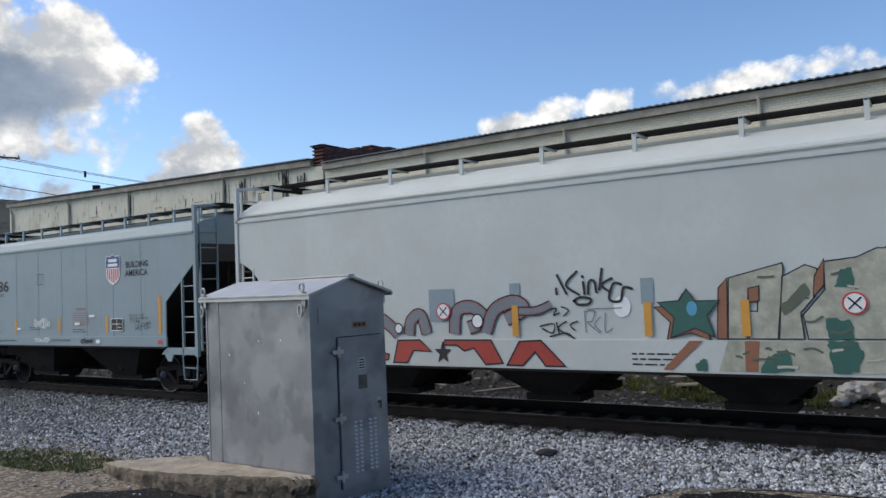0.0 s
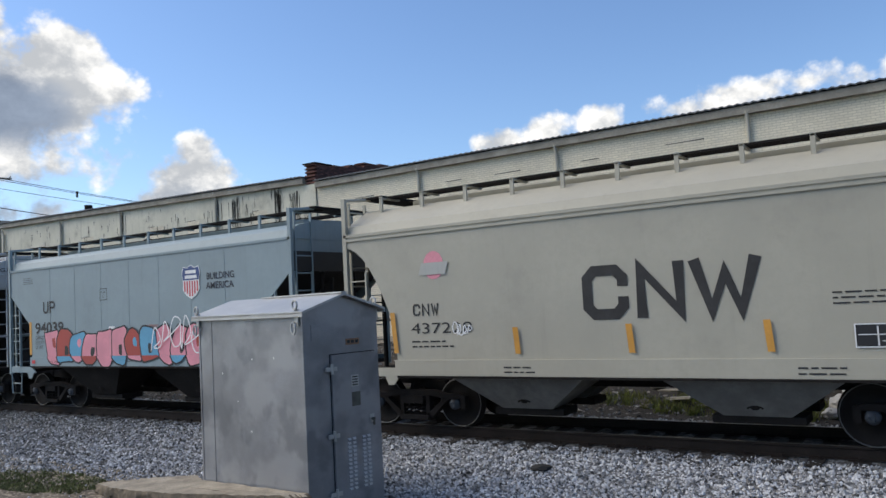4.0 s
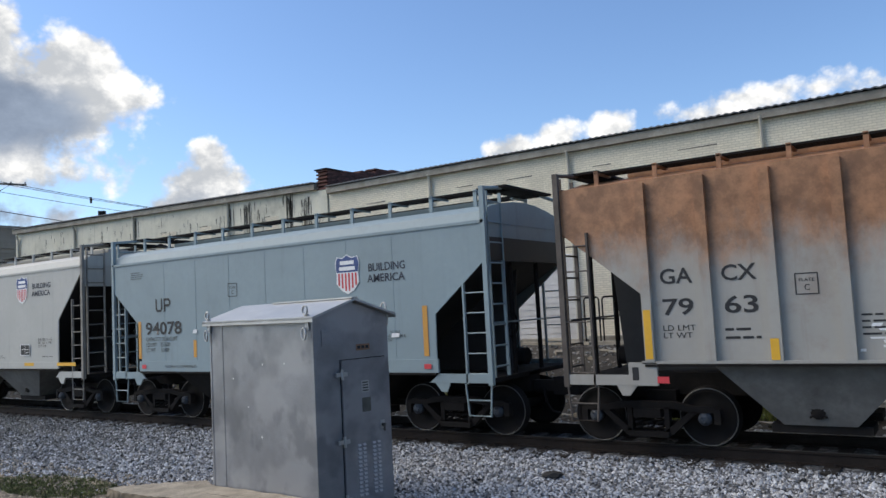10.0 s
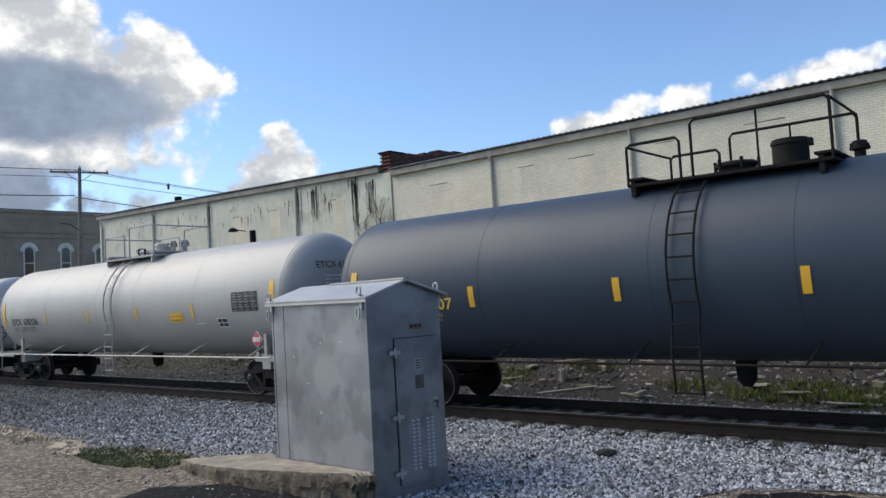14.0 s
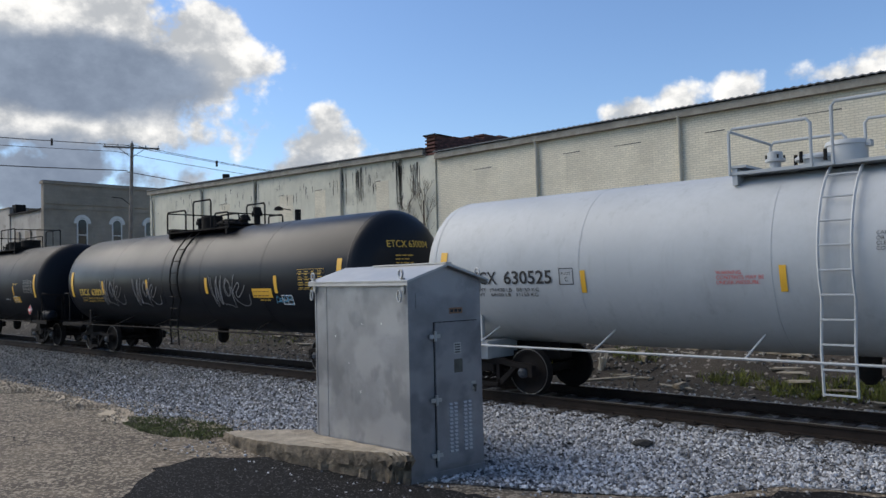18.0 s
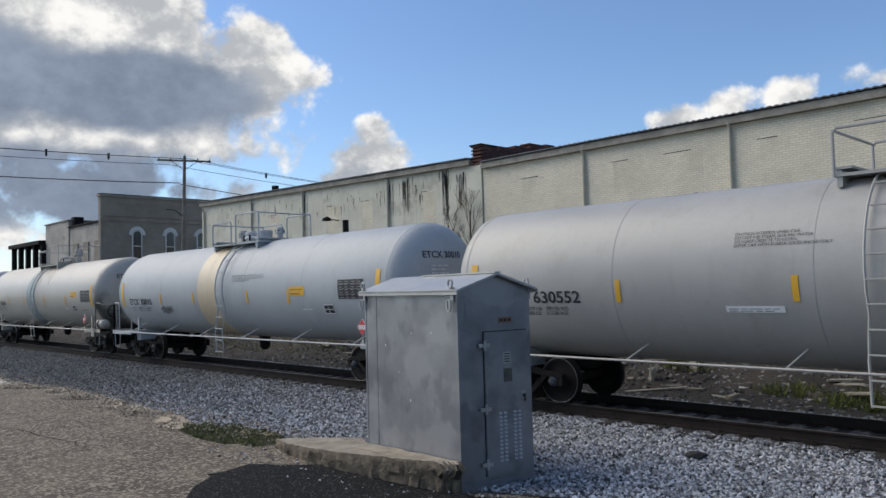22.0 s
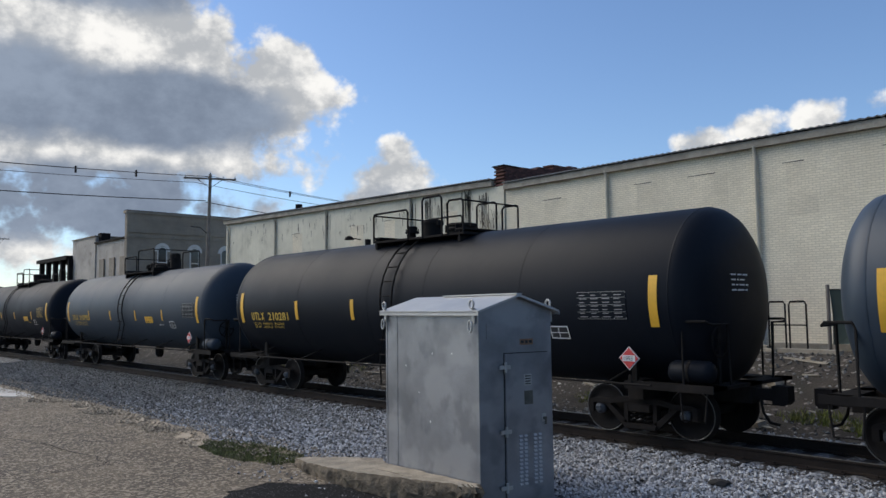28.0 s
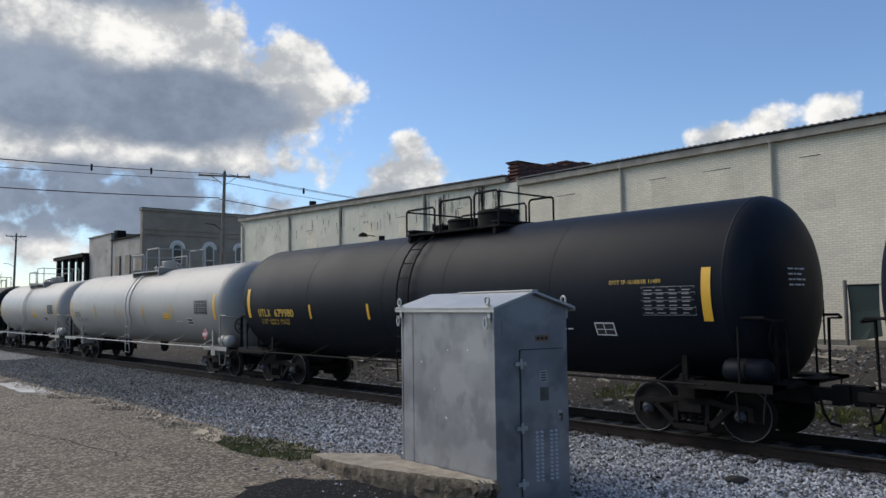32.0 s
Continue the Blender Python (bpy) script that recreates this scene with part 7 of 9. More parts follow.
def ribbed_car(label, f, r, paint_, number, marks=M_BLACK, stripes=(), seed=1, bay=None, first=6, bold=False, lad=None, cut=(2.66, 3.85), sizes=8, tape=None):
    car, half = hopper(label, f, r, paint_, ribs=True, top=4.16, roof=4.42, sill=1.37, board=4.50, shoulder=cut[1], cutfoot=cut[0], endcut=half_cut(f, r, 4.18), sillh=0.02, ribx=RIBX, ladtop=3.45, bay_mat=bay, lad_mat=lad)

    def mid(k):
        return -4.1 + 0.911 * (k + 0.5)
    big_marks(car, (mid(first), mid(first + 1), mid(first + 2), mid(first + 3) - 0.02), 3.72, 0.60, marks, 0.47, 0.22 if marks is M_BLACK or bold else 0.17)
    P = lambda u, v, e=0.0: (u, -SIDE + 0.044 - e, v)
    g0, g1 = (mid(0), mid(1)) if first == 6 else (-3.47, -2.90)
    fitted(car, "GA", g0 - 0.25, g0 + 0.25, 2.55, 0.235, P, M_BLACK, 0.02)
    fitted(car, "CX", g1 - 0.25, g1 + 0.25, 2.55, 0.235, P, M_BLACK, 0.02)
    fitted(car, number[:2], g0 - 0.24, g0 + 0.24, 2.08, 0.25, P, M_BLACK, 0.02)
    fitted(car, number[2:], g1 - 0.24, g1 + 0.24, 2.08, 0.25, P, M_BLACK, 0.02)
    fitted(car, "LD LMT\nLT WT", mid(0) - 0.25, mid(0) + 0.25, 1.84, 0.085, P, M_BLACK, 0.0)
    bars(car, mid(1) - 0.24, 1.70, 0.5, 0.24, 2, P, M_BLACK, seed)
    boxed_c(car, mid(2) - 0.02, 2.44, P)
    bars(car, mid(3) - 0.30, 1.72, 0.58, 0.34, 4, P, M_BLACK, seed + 1)
    bars(car, mid(4) - 0.22, 1.72, 0.42, 0.30, 6, P, M_DULLRED, seed + 2)
    bars(car, mid(4) - 0.30, 1.52, 0.55, 0.06, 1, P, M_BLACK, seed + 7)
    bars(car, mid(6) - 0.30, 1.74, 0.60, 0.16, 3, P, M_BLACK, seed + 3)
    fitted(car, "EXW 10-8  H  8-8\nEW    9-3  H 14-8\nCU FT 2980", mid(sizes) - 0.34, mid(sizes) + 0.34, 2.06 if sizes == 8 else 2.24, 0.08, P, M_BLACK, 0.0)
    bars(car, mid(8) - 0.30, 1.55, 0.6, 0.14, 2, P, M_BLACK, seed + 4)
    data_panel(car, mid(7), 1.82, 0.52, 0.34, -SIDE + 0.044)
    for u, z, h in stripes:
        patch("reflective_stripe", car, u - 0.058, u + 0.058, z, z + h, lambda a, b: (a, -SIDE - 0.04, b), tape or M_AMBER, n=1)
    for u in (-4.0, 4.62):
        patch("reflector", car, u, u + 0.18, 1.06, 1.16, lambda a, b: (a, -SIDE - 0.05, b), M_RED, n=1)
    for u in (-4.45, 4.05):
        g_ = part("jacking_pad", Shape().box(u, u + 0.45, -SIDE - 0.03, -SIDE + 0.02, 1.02, 1.37), paint_, car, smooth=False)
        part("pad_slot", Shape().box(u + 0.06, u + 0.16, -SIDE - 0.034, -SIDE - 0.028, 1.10, 1.30), M_BLACK, g_, smooth=False)
    fitted(car, "GA CX  " + number, -1.15, 0.1, 3.95, 0.12, lambda u, v, e=0.0: (half + 0.0, u, v), M_BLACK, 0.0, "end_lettering")
    return car, half


def half_cut(f, r, u):
    """How far an end is cut back when its cut starts at u from the middle."""
    return (f - r) / 2 - u


STRIPES = ((-4.1, 1.44, 0.85), (-2.28, 1.52, 0.40), (-0.46, 1.52, 0.36), (0.45, 1.52, 0.36), (2.27, 1.50, 0.40), (4.1, 1.48, 0.90))


def smooth_car(label, f, r, number, seed=1, paint_=None, low=True):
    car, half = hopper(label, f, r, paint_ or P_UP, end="diag", top=3.84, roof=4.30, sill=1.22, board=4.50, shoulder=3.18, cutfoot=2.24, endcut=half_cut(f, r, 4.37), sillh=0.22, bay_mat=M_STEELDARK)
    S = on_side
    shield(car, 2.34, 3.12, 0.60)
    fitted(car, "BUILDING", 2.86, 3.76, 3.14, 0.155, S, M_INK, 0.02)
    fitted(car, "AMERICA", 2.84, 3.74, 2.93, 0.155, S, M_INK, 0.02)
    zu, zn = (2.61, 2.08) if low else (3.28, 2.73)
    x0 = 0.12 if low else 0.0
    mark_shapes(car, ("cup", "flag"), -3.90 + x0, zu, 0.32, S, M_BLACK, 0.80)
    fitted(car, number, -4.24 + 0.05 * low, -2.72 - 0.1 * low, zn, 0.30, S, M_BLACK, 0.03)
    fitted(car, "CAPACITY 3250 CUFT\nLD LMT    232600\nLT WT      53400", -4.18, -2.98, zn - 0.16, 0.10, S, M_BLACK, 0.0)
    boxed_c(car, -1.03, 3.0, S)
    fitted(car, "WARNING", 0.66, 1.12, 2.12, 0.075, S, M_DULLRED, 0.01)
    bars(car, 0.50, 1.74, 0.80, 0.36, 6, S, M_DULLRED, seed)
    bars(car, 0.50, 1.55, 0.65, 0.12, 2, S, M_BLACK, seed + 8)
    fitted(car, "THIS CAR HAS 2 COMPARTMENTS", -3.44, -2.27, 1.29, 0.06, lambda a, b, e=0.0: (a, -SIDE - 0.036, b), M_BLACK, 0.0)
    fitted(car, "VENT CAR WHEN UNLOADING", -0.67, 0.44, 1.31, 0.06, lambda a, b, e=0.0: (a, -SIDE - 0.036, b), M_BLACK, 0.0)
    data_panel(car, 2.47, 1.74, 0.50, 0.31, -SIDE - 0.014)
    fitted(car, "EW 10-2   H 15-0\nEXW 10-6  EXW H 8\nCU FT 3250", 2.98, 3.70, 1.93, 0.055, S, M_BLACK, 0.0)
    bars(car, -4.75, 3.45, 0.5, 0.2, 4, S, M_BLACK, seed + 3)
    bars(car, -1.6, 1.62, 0.5, 0.12, 2, S, M_BLACK, seed + 4)
    for u, z, h in ((-4.42, 1.50, 0.90), (-2.35, 1.52, 0.40), (-0.14, 1.54, 0.40), (2.03, 1.54, 0.42), (4.16, 1.50, 0.92)):
        patch("reflective_stripe", car, u - 0.055, u + 0.055, z, z + h, S, M_AMBER, n=1)
    for u in (-4.30, 4.12):
        patch("reflector", car, u, u + 0.16, 1.27, 1.36, lambda a, b: (a, -SIDE - 0.045, b), M_RED, n=1)
    for k in range(3):
        g = random.Random(seed * 9 + k)
        u, v = g.uniform(-3, 3.6), g.uniform(1.55, 2.1)
        patch("sticker", car, u, u + g.uniform(0.12, 0.25), v, v + g.uniform(0.05, 0.10), lambda a, b: (a, -SIDE - 0.02, b), M_WHITE, n=1, lean=g.uniform(-0.4, 0.4))
    for k in range(7):
        x = -3.45 + 1.15 * k
        part("sheet_seam", Shape().box(x - 0.010, x + 0.010, -SIDE - 0.0015, -SIDE + 0.06, 1.45, 3.80), paint_ or P_UP, car, smooth=False)
    return car, half


def bubble(g, u, v, w, h, n=18):
    k = g.uniform(2.4, 4.0)
    p, q, a = g.uniform(0, 6), g.uniform(0, 6), g.uniform(-0.25, 0.25)
    out = []
    for i in range(n):
        t = 2 * math.pi * i / n
        c, s = math.cos(t), math.sin(t)
        x = math.copysign(abs(c) ** (2 / k), c) * (1 + 0.13 * math.sin(2 * t + p))
        y = math.copysign(abs(s) ** (2 / k), s) * (1 + 0.13 * math.sin(3 * t + q))
        out.append((u + x * w + a * y * w, v + y * h))
    return out


def sprayed(car, outline, surf, mat, line, label):
    """One sprayed shape with a dark outline brushed round it."""
    ob = blob(car, outline, surf, mat, "spray_fill", label)
    v, f = ribbon(outline, line, True)
    s = Shape().add([surf(a, b, 0.001) for a, b in v], f)
    part("spray_outline", s, M_BLACK, ob, "black sprayed outline", smooth=False, clean=False)
    return ob


def throw_up(car, u0, u1, z0, z1, n, seed, top_mats, low_mats, split, line=0.035, label="sprayed bubble letter shape"):
    """Overlapping sprayed bubble shapes with dark outlines; below the split they lie on the proud sill."""
    g = random.Random(seed)
    step = (u1 - u0) / n

    def y(b, e):
        return -SIDE - e - (0.030 if b < split else 0.0)
    for k in range(n):
        u, v = u0 + step * (k + 0.5), (z0 + z1) / 2 + g.uniform(-0.05, 0.05)
        w, h = step * g.uniform(0.52, 0.66), (z1 - z0) / 2 * g.uniform(0.82, 1.0)
        o = bubble(g, u, v, w, h)
        hole = [(u + (a - u) * 0.22 + w * 0.1, v + (b - v) * 0.3 + h * 0.25 * (-1) ** k) for a, b in o]
        for lowp, mats in ((False, top_mats), (True, low_mats)):
            def cut(poly):
                out = []
                for i, p in enumerate(poly):
                    q = poly[(i + 1) % len(poly)]
                    inside = (p[1] < split) == lowp
                    if inside:
                        out.append(p)
                    if ((p[1] < split) == lowp) != ((q[1] < split) == lowp):
                        t = (split - p[1]) / (q[1] - p[1])
                        out.append((p[0] + (q[0] - p[0]) * t, split))
                return out
            off = 0.034 if lowp else 0.012
            big = cut([(u + (a - u) * (1 + line / w), v + (b - v) * (1 + line / h)) for a, b in o])
            e0 = off + 0.0020 * k
            if len(big) > 2:
                ob = blob(car, big, lambda a, b, e0=e0: (a, -SIDE - e0, b), M_BLACK, "spray_outline", "black sprayed outline")
                small = cut(o)
                if len(small) > 2:
                    blob(ob, small, lambda a, b, e0=e0: (a, -SIDE - e0 - 0.0008, b), mats[k % len(mats)], "spray_fill", label)
                inner = cut(hole)
                if len(inner) > 2:
                    blob(ob, inner, lambda a, b, e0=e0: (a, -SIDE - e0 - 0.0014, b), M_BLACK if k % 2 else mats[(k + 1) % len(mats)], "spray_fill")


def train():
    S = on_side
    # long pale hopper with sprayed lettering
    car, half = hopper("long pale grey-white covered hopper covered in red and green graffiti", 4.6, -13.1, P_CR, end="arc", top=3.93, roof=4.55, sill=0.94, board=4.72, shoulder=3.05, cutfoot=2.5, endcut=1.2, sillh=0.46, bays=4, dark=False, ladtop=2.9, bay_mat=M_STEELDARK)
    LO = lambda a, b, e=0.0: (a, -SIDE - 0.036 - e, b)
    for z in (4.05, 4.14):
        part("roof_crease", Shape().box(-half + 0.03, half - 0.03, -SIDE + 0.02, -SIDE + 0.06, z - 0.1, z - 0.07), P_CR, car, smooth=False)
    fitted(car, "CRDX", -7.28, -6.58, 2.38, 0.23, S, M_BLACK, 0.0)
    fitted(car, "1013", -7.28, -6.56, 1.94, 0.23, S, M_BLACK, 0.0)
    fitted(car, "LD LMT   212300  LD\nLT WT    73700  HHC 11-63", -7.22, -5.85, 1.72, 0.075, S, M_BLACK, 0.0)
    bars(car, -6.2, 2.28, 0.3, 0.26, 3, S, M_SGREY, 3)
    bars(car, 0.0, 1.02, 0.75, 0.24, 3, LO, M_BLACK, 4)
    bars(car, -7.0, 1.12, 0.35, 0.10, 2, LO, M_BLACK, 14)
    for u in (-7.72, -5.47, -2.01, 0.28, 1.70, 4.6):
        patch("touched_up_paint", car, u - 0.10, u + 0.10, 1.95, 2.35, lambda a, b: (a, -SIDE - 0.008, b), P_UP, n=1)
        patch("reflective_stripe", car, u - 0.06, u + 0.06, 1.46, 1.98, lambda a, b: (a, -SIDE - 0.030, b), M_AMBER, n=1)
    for u in (-3.46, 3.09):
        pn = patch("touched_up_panel", car, u - 0.32, u + 0.22, 1.72, 2.30, lambda a, b: (a, -SIDE - 0.009, b), P_UP, n=1)
        c = (u, 1.90)
        ring = [0.39 * i for i in range(16)]
        blob(pn, [(c[0] + 0.155 * math.cos(t), c[1] + 0.155 * math.sin(t)) for t in ring], lambda a, b: (a, -SIDE - 0.034, b), M_ERED, "sign_disc", "round red-rimmed sign")
        blob(pn, [(c[0] + 0.13 * math.cos(t), c[1] + 0.13 * math.sin(t)) for t in ring], lambda a, b: (a, -SIDE - 0.037, b), M_WHITE, "sign_disc")
        s = Shape()
        for q in (-1, 1):
            stroke([(c[0] - 0.08 * q, c[1] - 0.08), (c[0], c[1]), (c[0] + 0.08 * q, c[1] + 0.08)], 0.022, lambda a, b: (a, -SIDE - 0.040, b), s)
        part("sign_cross", s, M_BLACK, pn, smooth=False, clean=False)
    # grey arcs with pink edging above, red legs on the sill below
    arcs = ([(-5.85, 1.46), (-5.5, 1.76), (-5.0, 1.82), (-4.65, 1.62), (-4.5, 1.48)], [(-4.25, 1.48), (-4.2, 1.74), (-3.98, 1.84), (-3.85, 1.5)], [(-3.25, 1.5), (-3.18, 1.9), (-2.85, 1.96), (-2.62, 1.74), (-2.95, 1.6)], [(-2.6, 1.52), (-2.42, 1.9), (-2.05, 2.04), (-1.85, 1.92), (-2.2, 1.74)], [(-1.95, 1.88), (-1.62, 1.88), (-1.34, 1.98)])
    for k, pts in enumerate(arcs):
        w = 0.20 if k < 4 else 0.11
        for q, (ww, mat, nm) in enumerate(((w + 0.05, M_BLACK, "black sprayed outline"), (w, M_PINKGREY, "dull pink sprayed edge"), (w * 0.62, M_SGREY, "grey sprayed letter stroke"))):
            s = Shape()
            stroke([(a, max(1.45, b)) for a, b in pts], ww, lambda a, b, e=0.012 + 0.002 * k + 0.0006 * q: (a, -SIDE - e, max(1.405, b)), s)
            part("spray_stroke", s, mat, car, nm, smooth=False, clean=False)
    legs = ([(-6.10, 0.97), (-6.04, 1.36), (-5.35, 1.39), (-5.05, 1.18), (-4.72, 1.12), (-4.75, 1.02), (-5.2, 0.98), (-5.45, 1.2), (-5.6, 0.97)], [(-4.62, 0.97), (-4.5, 1.38), (-4.0, 1.39), (-3.75, 1.18), (-4.15, 1.2), (-4.3, 0.97)], [(-3.5, 1.3), (-3.45, 1.39), (-2.5, 1.39), (-2.28, 1.0), (-2.62, 0.97), (-2.85, 1.25), (-3.05, 1.2), (-3.2, 1.3)], [(-2.2, 0.97), (-1.95, 1.37), (-1.55, 1.39), (-1.12, 0.97), (-1.48, 0.97), (-1.66, 1.2), (-1.9, 0.97)])
    for k, o in enumerate(legs):
        sprayed(car, o, LO, M_SRED, 0.03, "red sprayed letter shape")
    sprayed(car, [(-3.5 + (0.17 if i % 2 == 0 else 0.07) * math.cos(math.pi / 2 + i * math.pi / 5), 1.16 + (0.19 if i % 2 == 0 else 0.08) * math.sin(math.pi / 2 + i * math.pi / 5)) for i in range(10)], LO, M_BLACK, 0.02, "small black sprayed star")
    for u, z, r in ((-4.48, 1.60, 0.085), (-2.76, 1.72, 0.11)):
        sprayed(car, [(u + r * math.cos(t), z + r * 1.1 * math.sin(t)) for t in [0.39 * i for i in range(16)]], lambda a, b, e=0.0: (a, -SIDE - 0.028 - e, b), M_WHITE, 0.022, "plain white sprayed oval")
    star = [(0.88, 2.16), (1.0, 1.98), (1.35, 1.98), (1.16, 1.76), (1.26, 1.45), (0.98, 1.58), (0.62, 1.44), (0.68, 1.74), (0.44, 1.97), (0.77, 1.99)]
    sprayed(car, [(a - 0.06, b - 0.07) for a, b in star], lambda a, b, e=0.0: (a, -SIDE - 0.026 - e, min(2.2, max(1.41, b))), M_BRICKSPRAY, 0.018, "brown sprayed shadow of a star")
    sprayed(car, star, lambda a, b, e=0.0: (a, -SIDE - 0.030 - e, b), M_GRN, 0.018, "green sprayed star")
    blob(car, [(0.95 + 0.08 * math.cos(t), 1.87 + 0.11 * math.sin(t)) for t in [0.52 * i for i in range(12)]], lambda a, b: (a, -SIDE - 0.034, b), M_BLUE, "spray_fill", "pale sprayed dot")
    # angular camouflage letters rising towards the front
    camo = ([(1.49, 2.30), (2.22, 2.48), (2.23, 2.40), (2.11, 1.42), (1.73, 1.42), (1.73, 1.82), (1.86, 1.81), (1.89, 2.14), (1.75, 2.12), (1.70, 1.42), (1.44, 1.42)],
            [(2.21, 2.29), (2.51, 2.44), (2.66, 2.38), (2.61, 2.0), (2.42, 1.78), (2.45, 1.42), (2.13, 1.42)],
            [(2.74, 2.47), (3.14, 2.51), (3.39, 2.62), (3.46, 2.61), (3.60, 2.66), (3.58, 1.42), (2.5, 1.42), (2.45, 1.75), (2.74, 2.09)],
            [(3.72, 2.55), (4.3, 2.72), (4.28, 2.1), (4.1, 1.9), (4.3, 1.42), (3.66, 1.42)], [(4.4, 2.6), (5.2, 2.78), (5.15, 1.42), (4.8, 1.42), (4.8, 2.0), (4.6, 1.42), (4.38, 1.42)], [(5.3, 2.6), (6.3, 2.8), (6.4, 1.42), (5.3, 1.42)])
    for k, o in enumerate(camo):
        sprayed(car, o, lambda a, b, e=0.0, k=k: (a, -SIDE - 0.013 - 0.0004 * k - e, b), M_CAMO, 0.018, "cream and olive sprayed letter shape")
    for k, o in enumerate(([(1.34, 2.16), (1.47, 2.30), (1.43, 1.42), (1.29, 1.42)], [(1.75, 2.14), (1.90, 2.17), (1.89, 1.96), (1.75, 1.94)], [(2.62, 2.28), (2.75, 2.51), (2.73, 2.15), (2.59, 2.0)], [(3.60, 2.5), (3.72, 2.56), (3.66, 1.42), (3.58, 1.42)], [(4.28, 2.5), (4.40, 2.62), (4.38, 1.42), (4.30, 1.42)])):
        sprayed(car, o, lambda a, b, e=0.0, k=k: (a, -SIDE - 0.018 - 0.0004 * k - e, b), M_BRICKSPRAY, 0.016, "brown sprayed side of a letter")
    for k, o in enumerate(([(1.44, 1.395), (6.4, 1.395), (6.3, 0.96), (5.2, 1.05), (4.0, 0.95), (3.37, 0.97), (2.6, 0.95), (1.29, 0.96)],)):
        blob(car, o, LO, M_CAMO, "spray_fill", "cream and olive sprayed letter feet")
    for k, o in enumerate(([(1.67, 1.395), (1.87, 1.395), (1.83, 0.96), (1.66, 0.96)], [(0.48, 0.96), (0.89, 1.395), (1.09, 1.395), (0.62, 0.96)], [(4.30, 1.395), (4.44, 1.395), (4.42, 0.97), (4.30, 0.97)])):
        blob(car, o, lambda a, b, k=k: (a, -SIDE - 0.039 - 0.0004 * k, b), M_BRICKSPRAY, "spray_fill", "brown sprayed stroke")
    for k, o in enumerate(([(2.73, 1.395), (3.10, 1.395), (3.16, 1.23), (3.09, 0.97), (2.79, 0.97), (2.75, 1.23)], [(1.94, 1.16), (2.23, 1.28), (2.31, 0.96), (1.87, 0.96)], [(0.97, 1.08), (1.12, 1.13), (1.15, 0.96), (0.97, 0.96)], [(4.6, 1.3), (5.0, 1.36), (5.1, 0.98), (4.5, 0.98)])):
        blob(car, ragged(o, 60 + k, 5, 0.02), lambda a, b, k=k: (a, -SIDE - 0.042 - 0.0004 * k, b), M_GRN, "spray_fill", "green sprayed patch")
    for k, o in enumerate(([(2.92, 2.37), (3.08, 2.38), (3.11, 2.1), (2.86, 2.11)], [(2.73, 1.69), (3.03, 1.68), (3.08, 1.42), (2.76, 1.42)], [(2.18, 1.9), (2.5, 2.2), (2.55, 2.05), (2.2, 1.72)], [(4.5, 2.3), (4.9, 2.4), (4.85, 2.1), (4.5, 2.0)])):
        blob(car, ragged(o, 70 + k, 5, 0.02), lambda a, b, k=k: (a, -SIDE - 0.0215 - 0.0004 * k, b), (M_GRN, M_GRN, M_OLIVEDARK, M_GRN)[k], "spray_fill", "green sprayed patch")
    g = random.Random(17)
    for k in range(46):
        u, z = g.uniform(1.5, 6.2), g.choice((g.uniform(1.46, 2.35), g.uniform(1.0, 1.36)))
        w = g.uniform(0.08, 0.30)
        q = Shape()
        y = -SIDE - (0.0235 if z > 1.4 else 0.0445) - 0.00005 * k
        stroke([(u, z), (u + w * 0.5, z + g.uniform(-0.03, 0.03)), (u + w, z + g.uniform(-0.05, 0.05))], g.uniform(0.02, 0.05), lambda a, b, y=y: (a, y, b), q)
        part("spray_stroke", q, M_OLIVEDARK if k % 3 else M_CREAMSPRAY, car, smooth=False, clean=False)
    inks = ((M_BLACK, 0.042, "black sprayed tag", ([(-1.22, 2.47), (-1.05, 2.13)], [(-0.85, 2.51), (-1.06, 2.29), (-0.83, 2.12)], [(-0.76, 2.34), (-0.74, 2.12)], [(-0.78, 2.43), (-0.75, 2.39)], [(-0.68, 2.12), (-0.66, 2.32), (-0.57, 2.33), (-0.54, 2.14)], [(-0.43, 2.54), (-0.49, 2.18)],
                                             [(-0.26, 2.37), (-0.45, 2.27), (-0.31, 2.15)], [(-0.11, 2.26), (-0.25, 2.28), (-0.33, 2.04), (-0.15, 2.01), (-0.09, 2.21), (0.06, 2.19)], [(-1.24, 2.25), (-1.23, 2.13)], [(-0.95, 2.01), (-0.83, 2.08), (-0.64, 2.05), (-0.69, 1.97), (-0.87, 1.97), (-0.92, 2.04)])),
            (M_BLACK, 0.024, "small black sprayed tag", ([(-1.35, 1.9), (-1.25, 1.91), (-1.31, 1.8), (-1.2, 1.84)], [(-1.17, 1.94), (-1.04, 1.88), (-1.13, 1.78)], [(-1.57, 1.62), (-1.31, 1.66), (-1.34, 1.51), (-1.53, 1.59)], [(-1.26, 1.69), (-1.22, 1.48)], [(-1.08, 1.7), (-1.23, 1.58), (-0.94, 1.42)], [(-0.88, 1.7), (-1.02, 1.64), (-0.94, 1.55)], [(-1.39, 1.45), (-1.09, 1.51), (-0.97, 1.42)])),
            (M_SGREY, 0.016, "thin grey sprayed tag", ([(-0.76, 1.87), (-0.75, 1.52)], [(-0.76, 1.85), (-0.59, 1.86), (-0.64, 1.7), (-0.72, 1.68), (-0.52, 1.51)], [(-0.49, 1.77), (-0.6, 1.64), (-0.49, 1.53)], [(-0.41, 1.83), (-0.42, 1.53), (-0.29, 1.59)], [(-0.73, 1.89), (-0.13, 1.9)])))
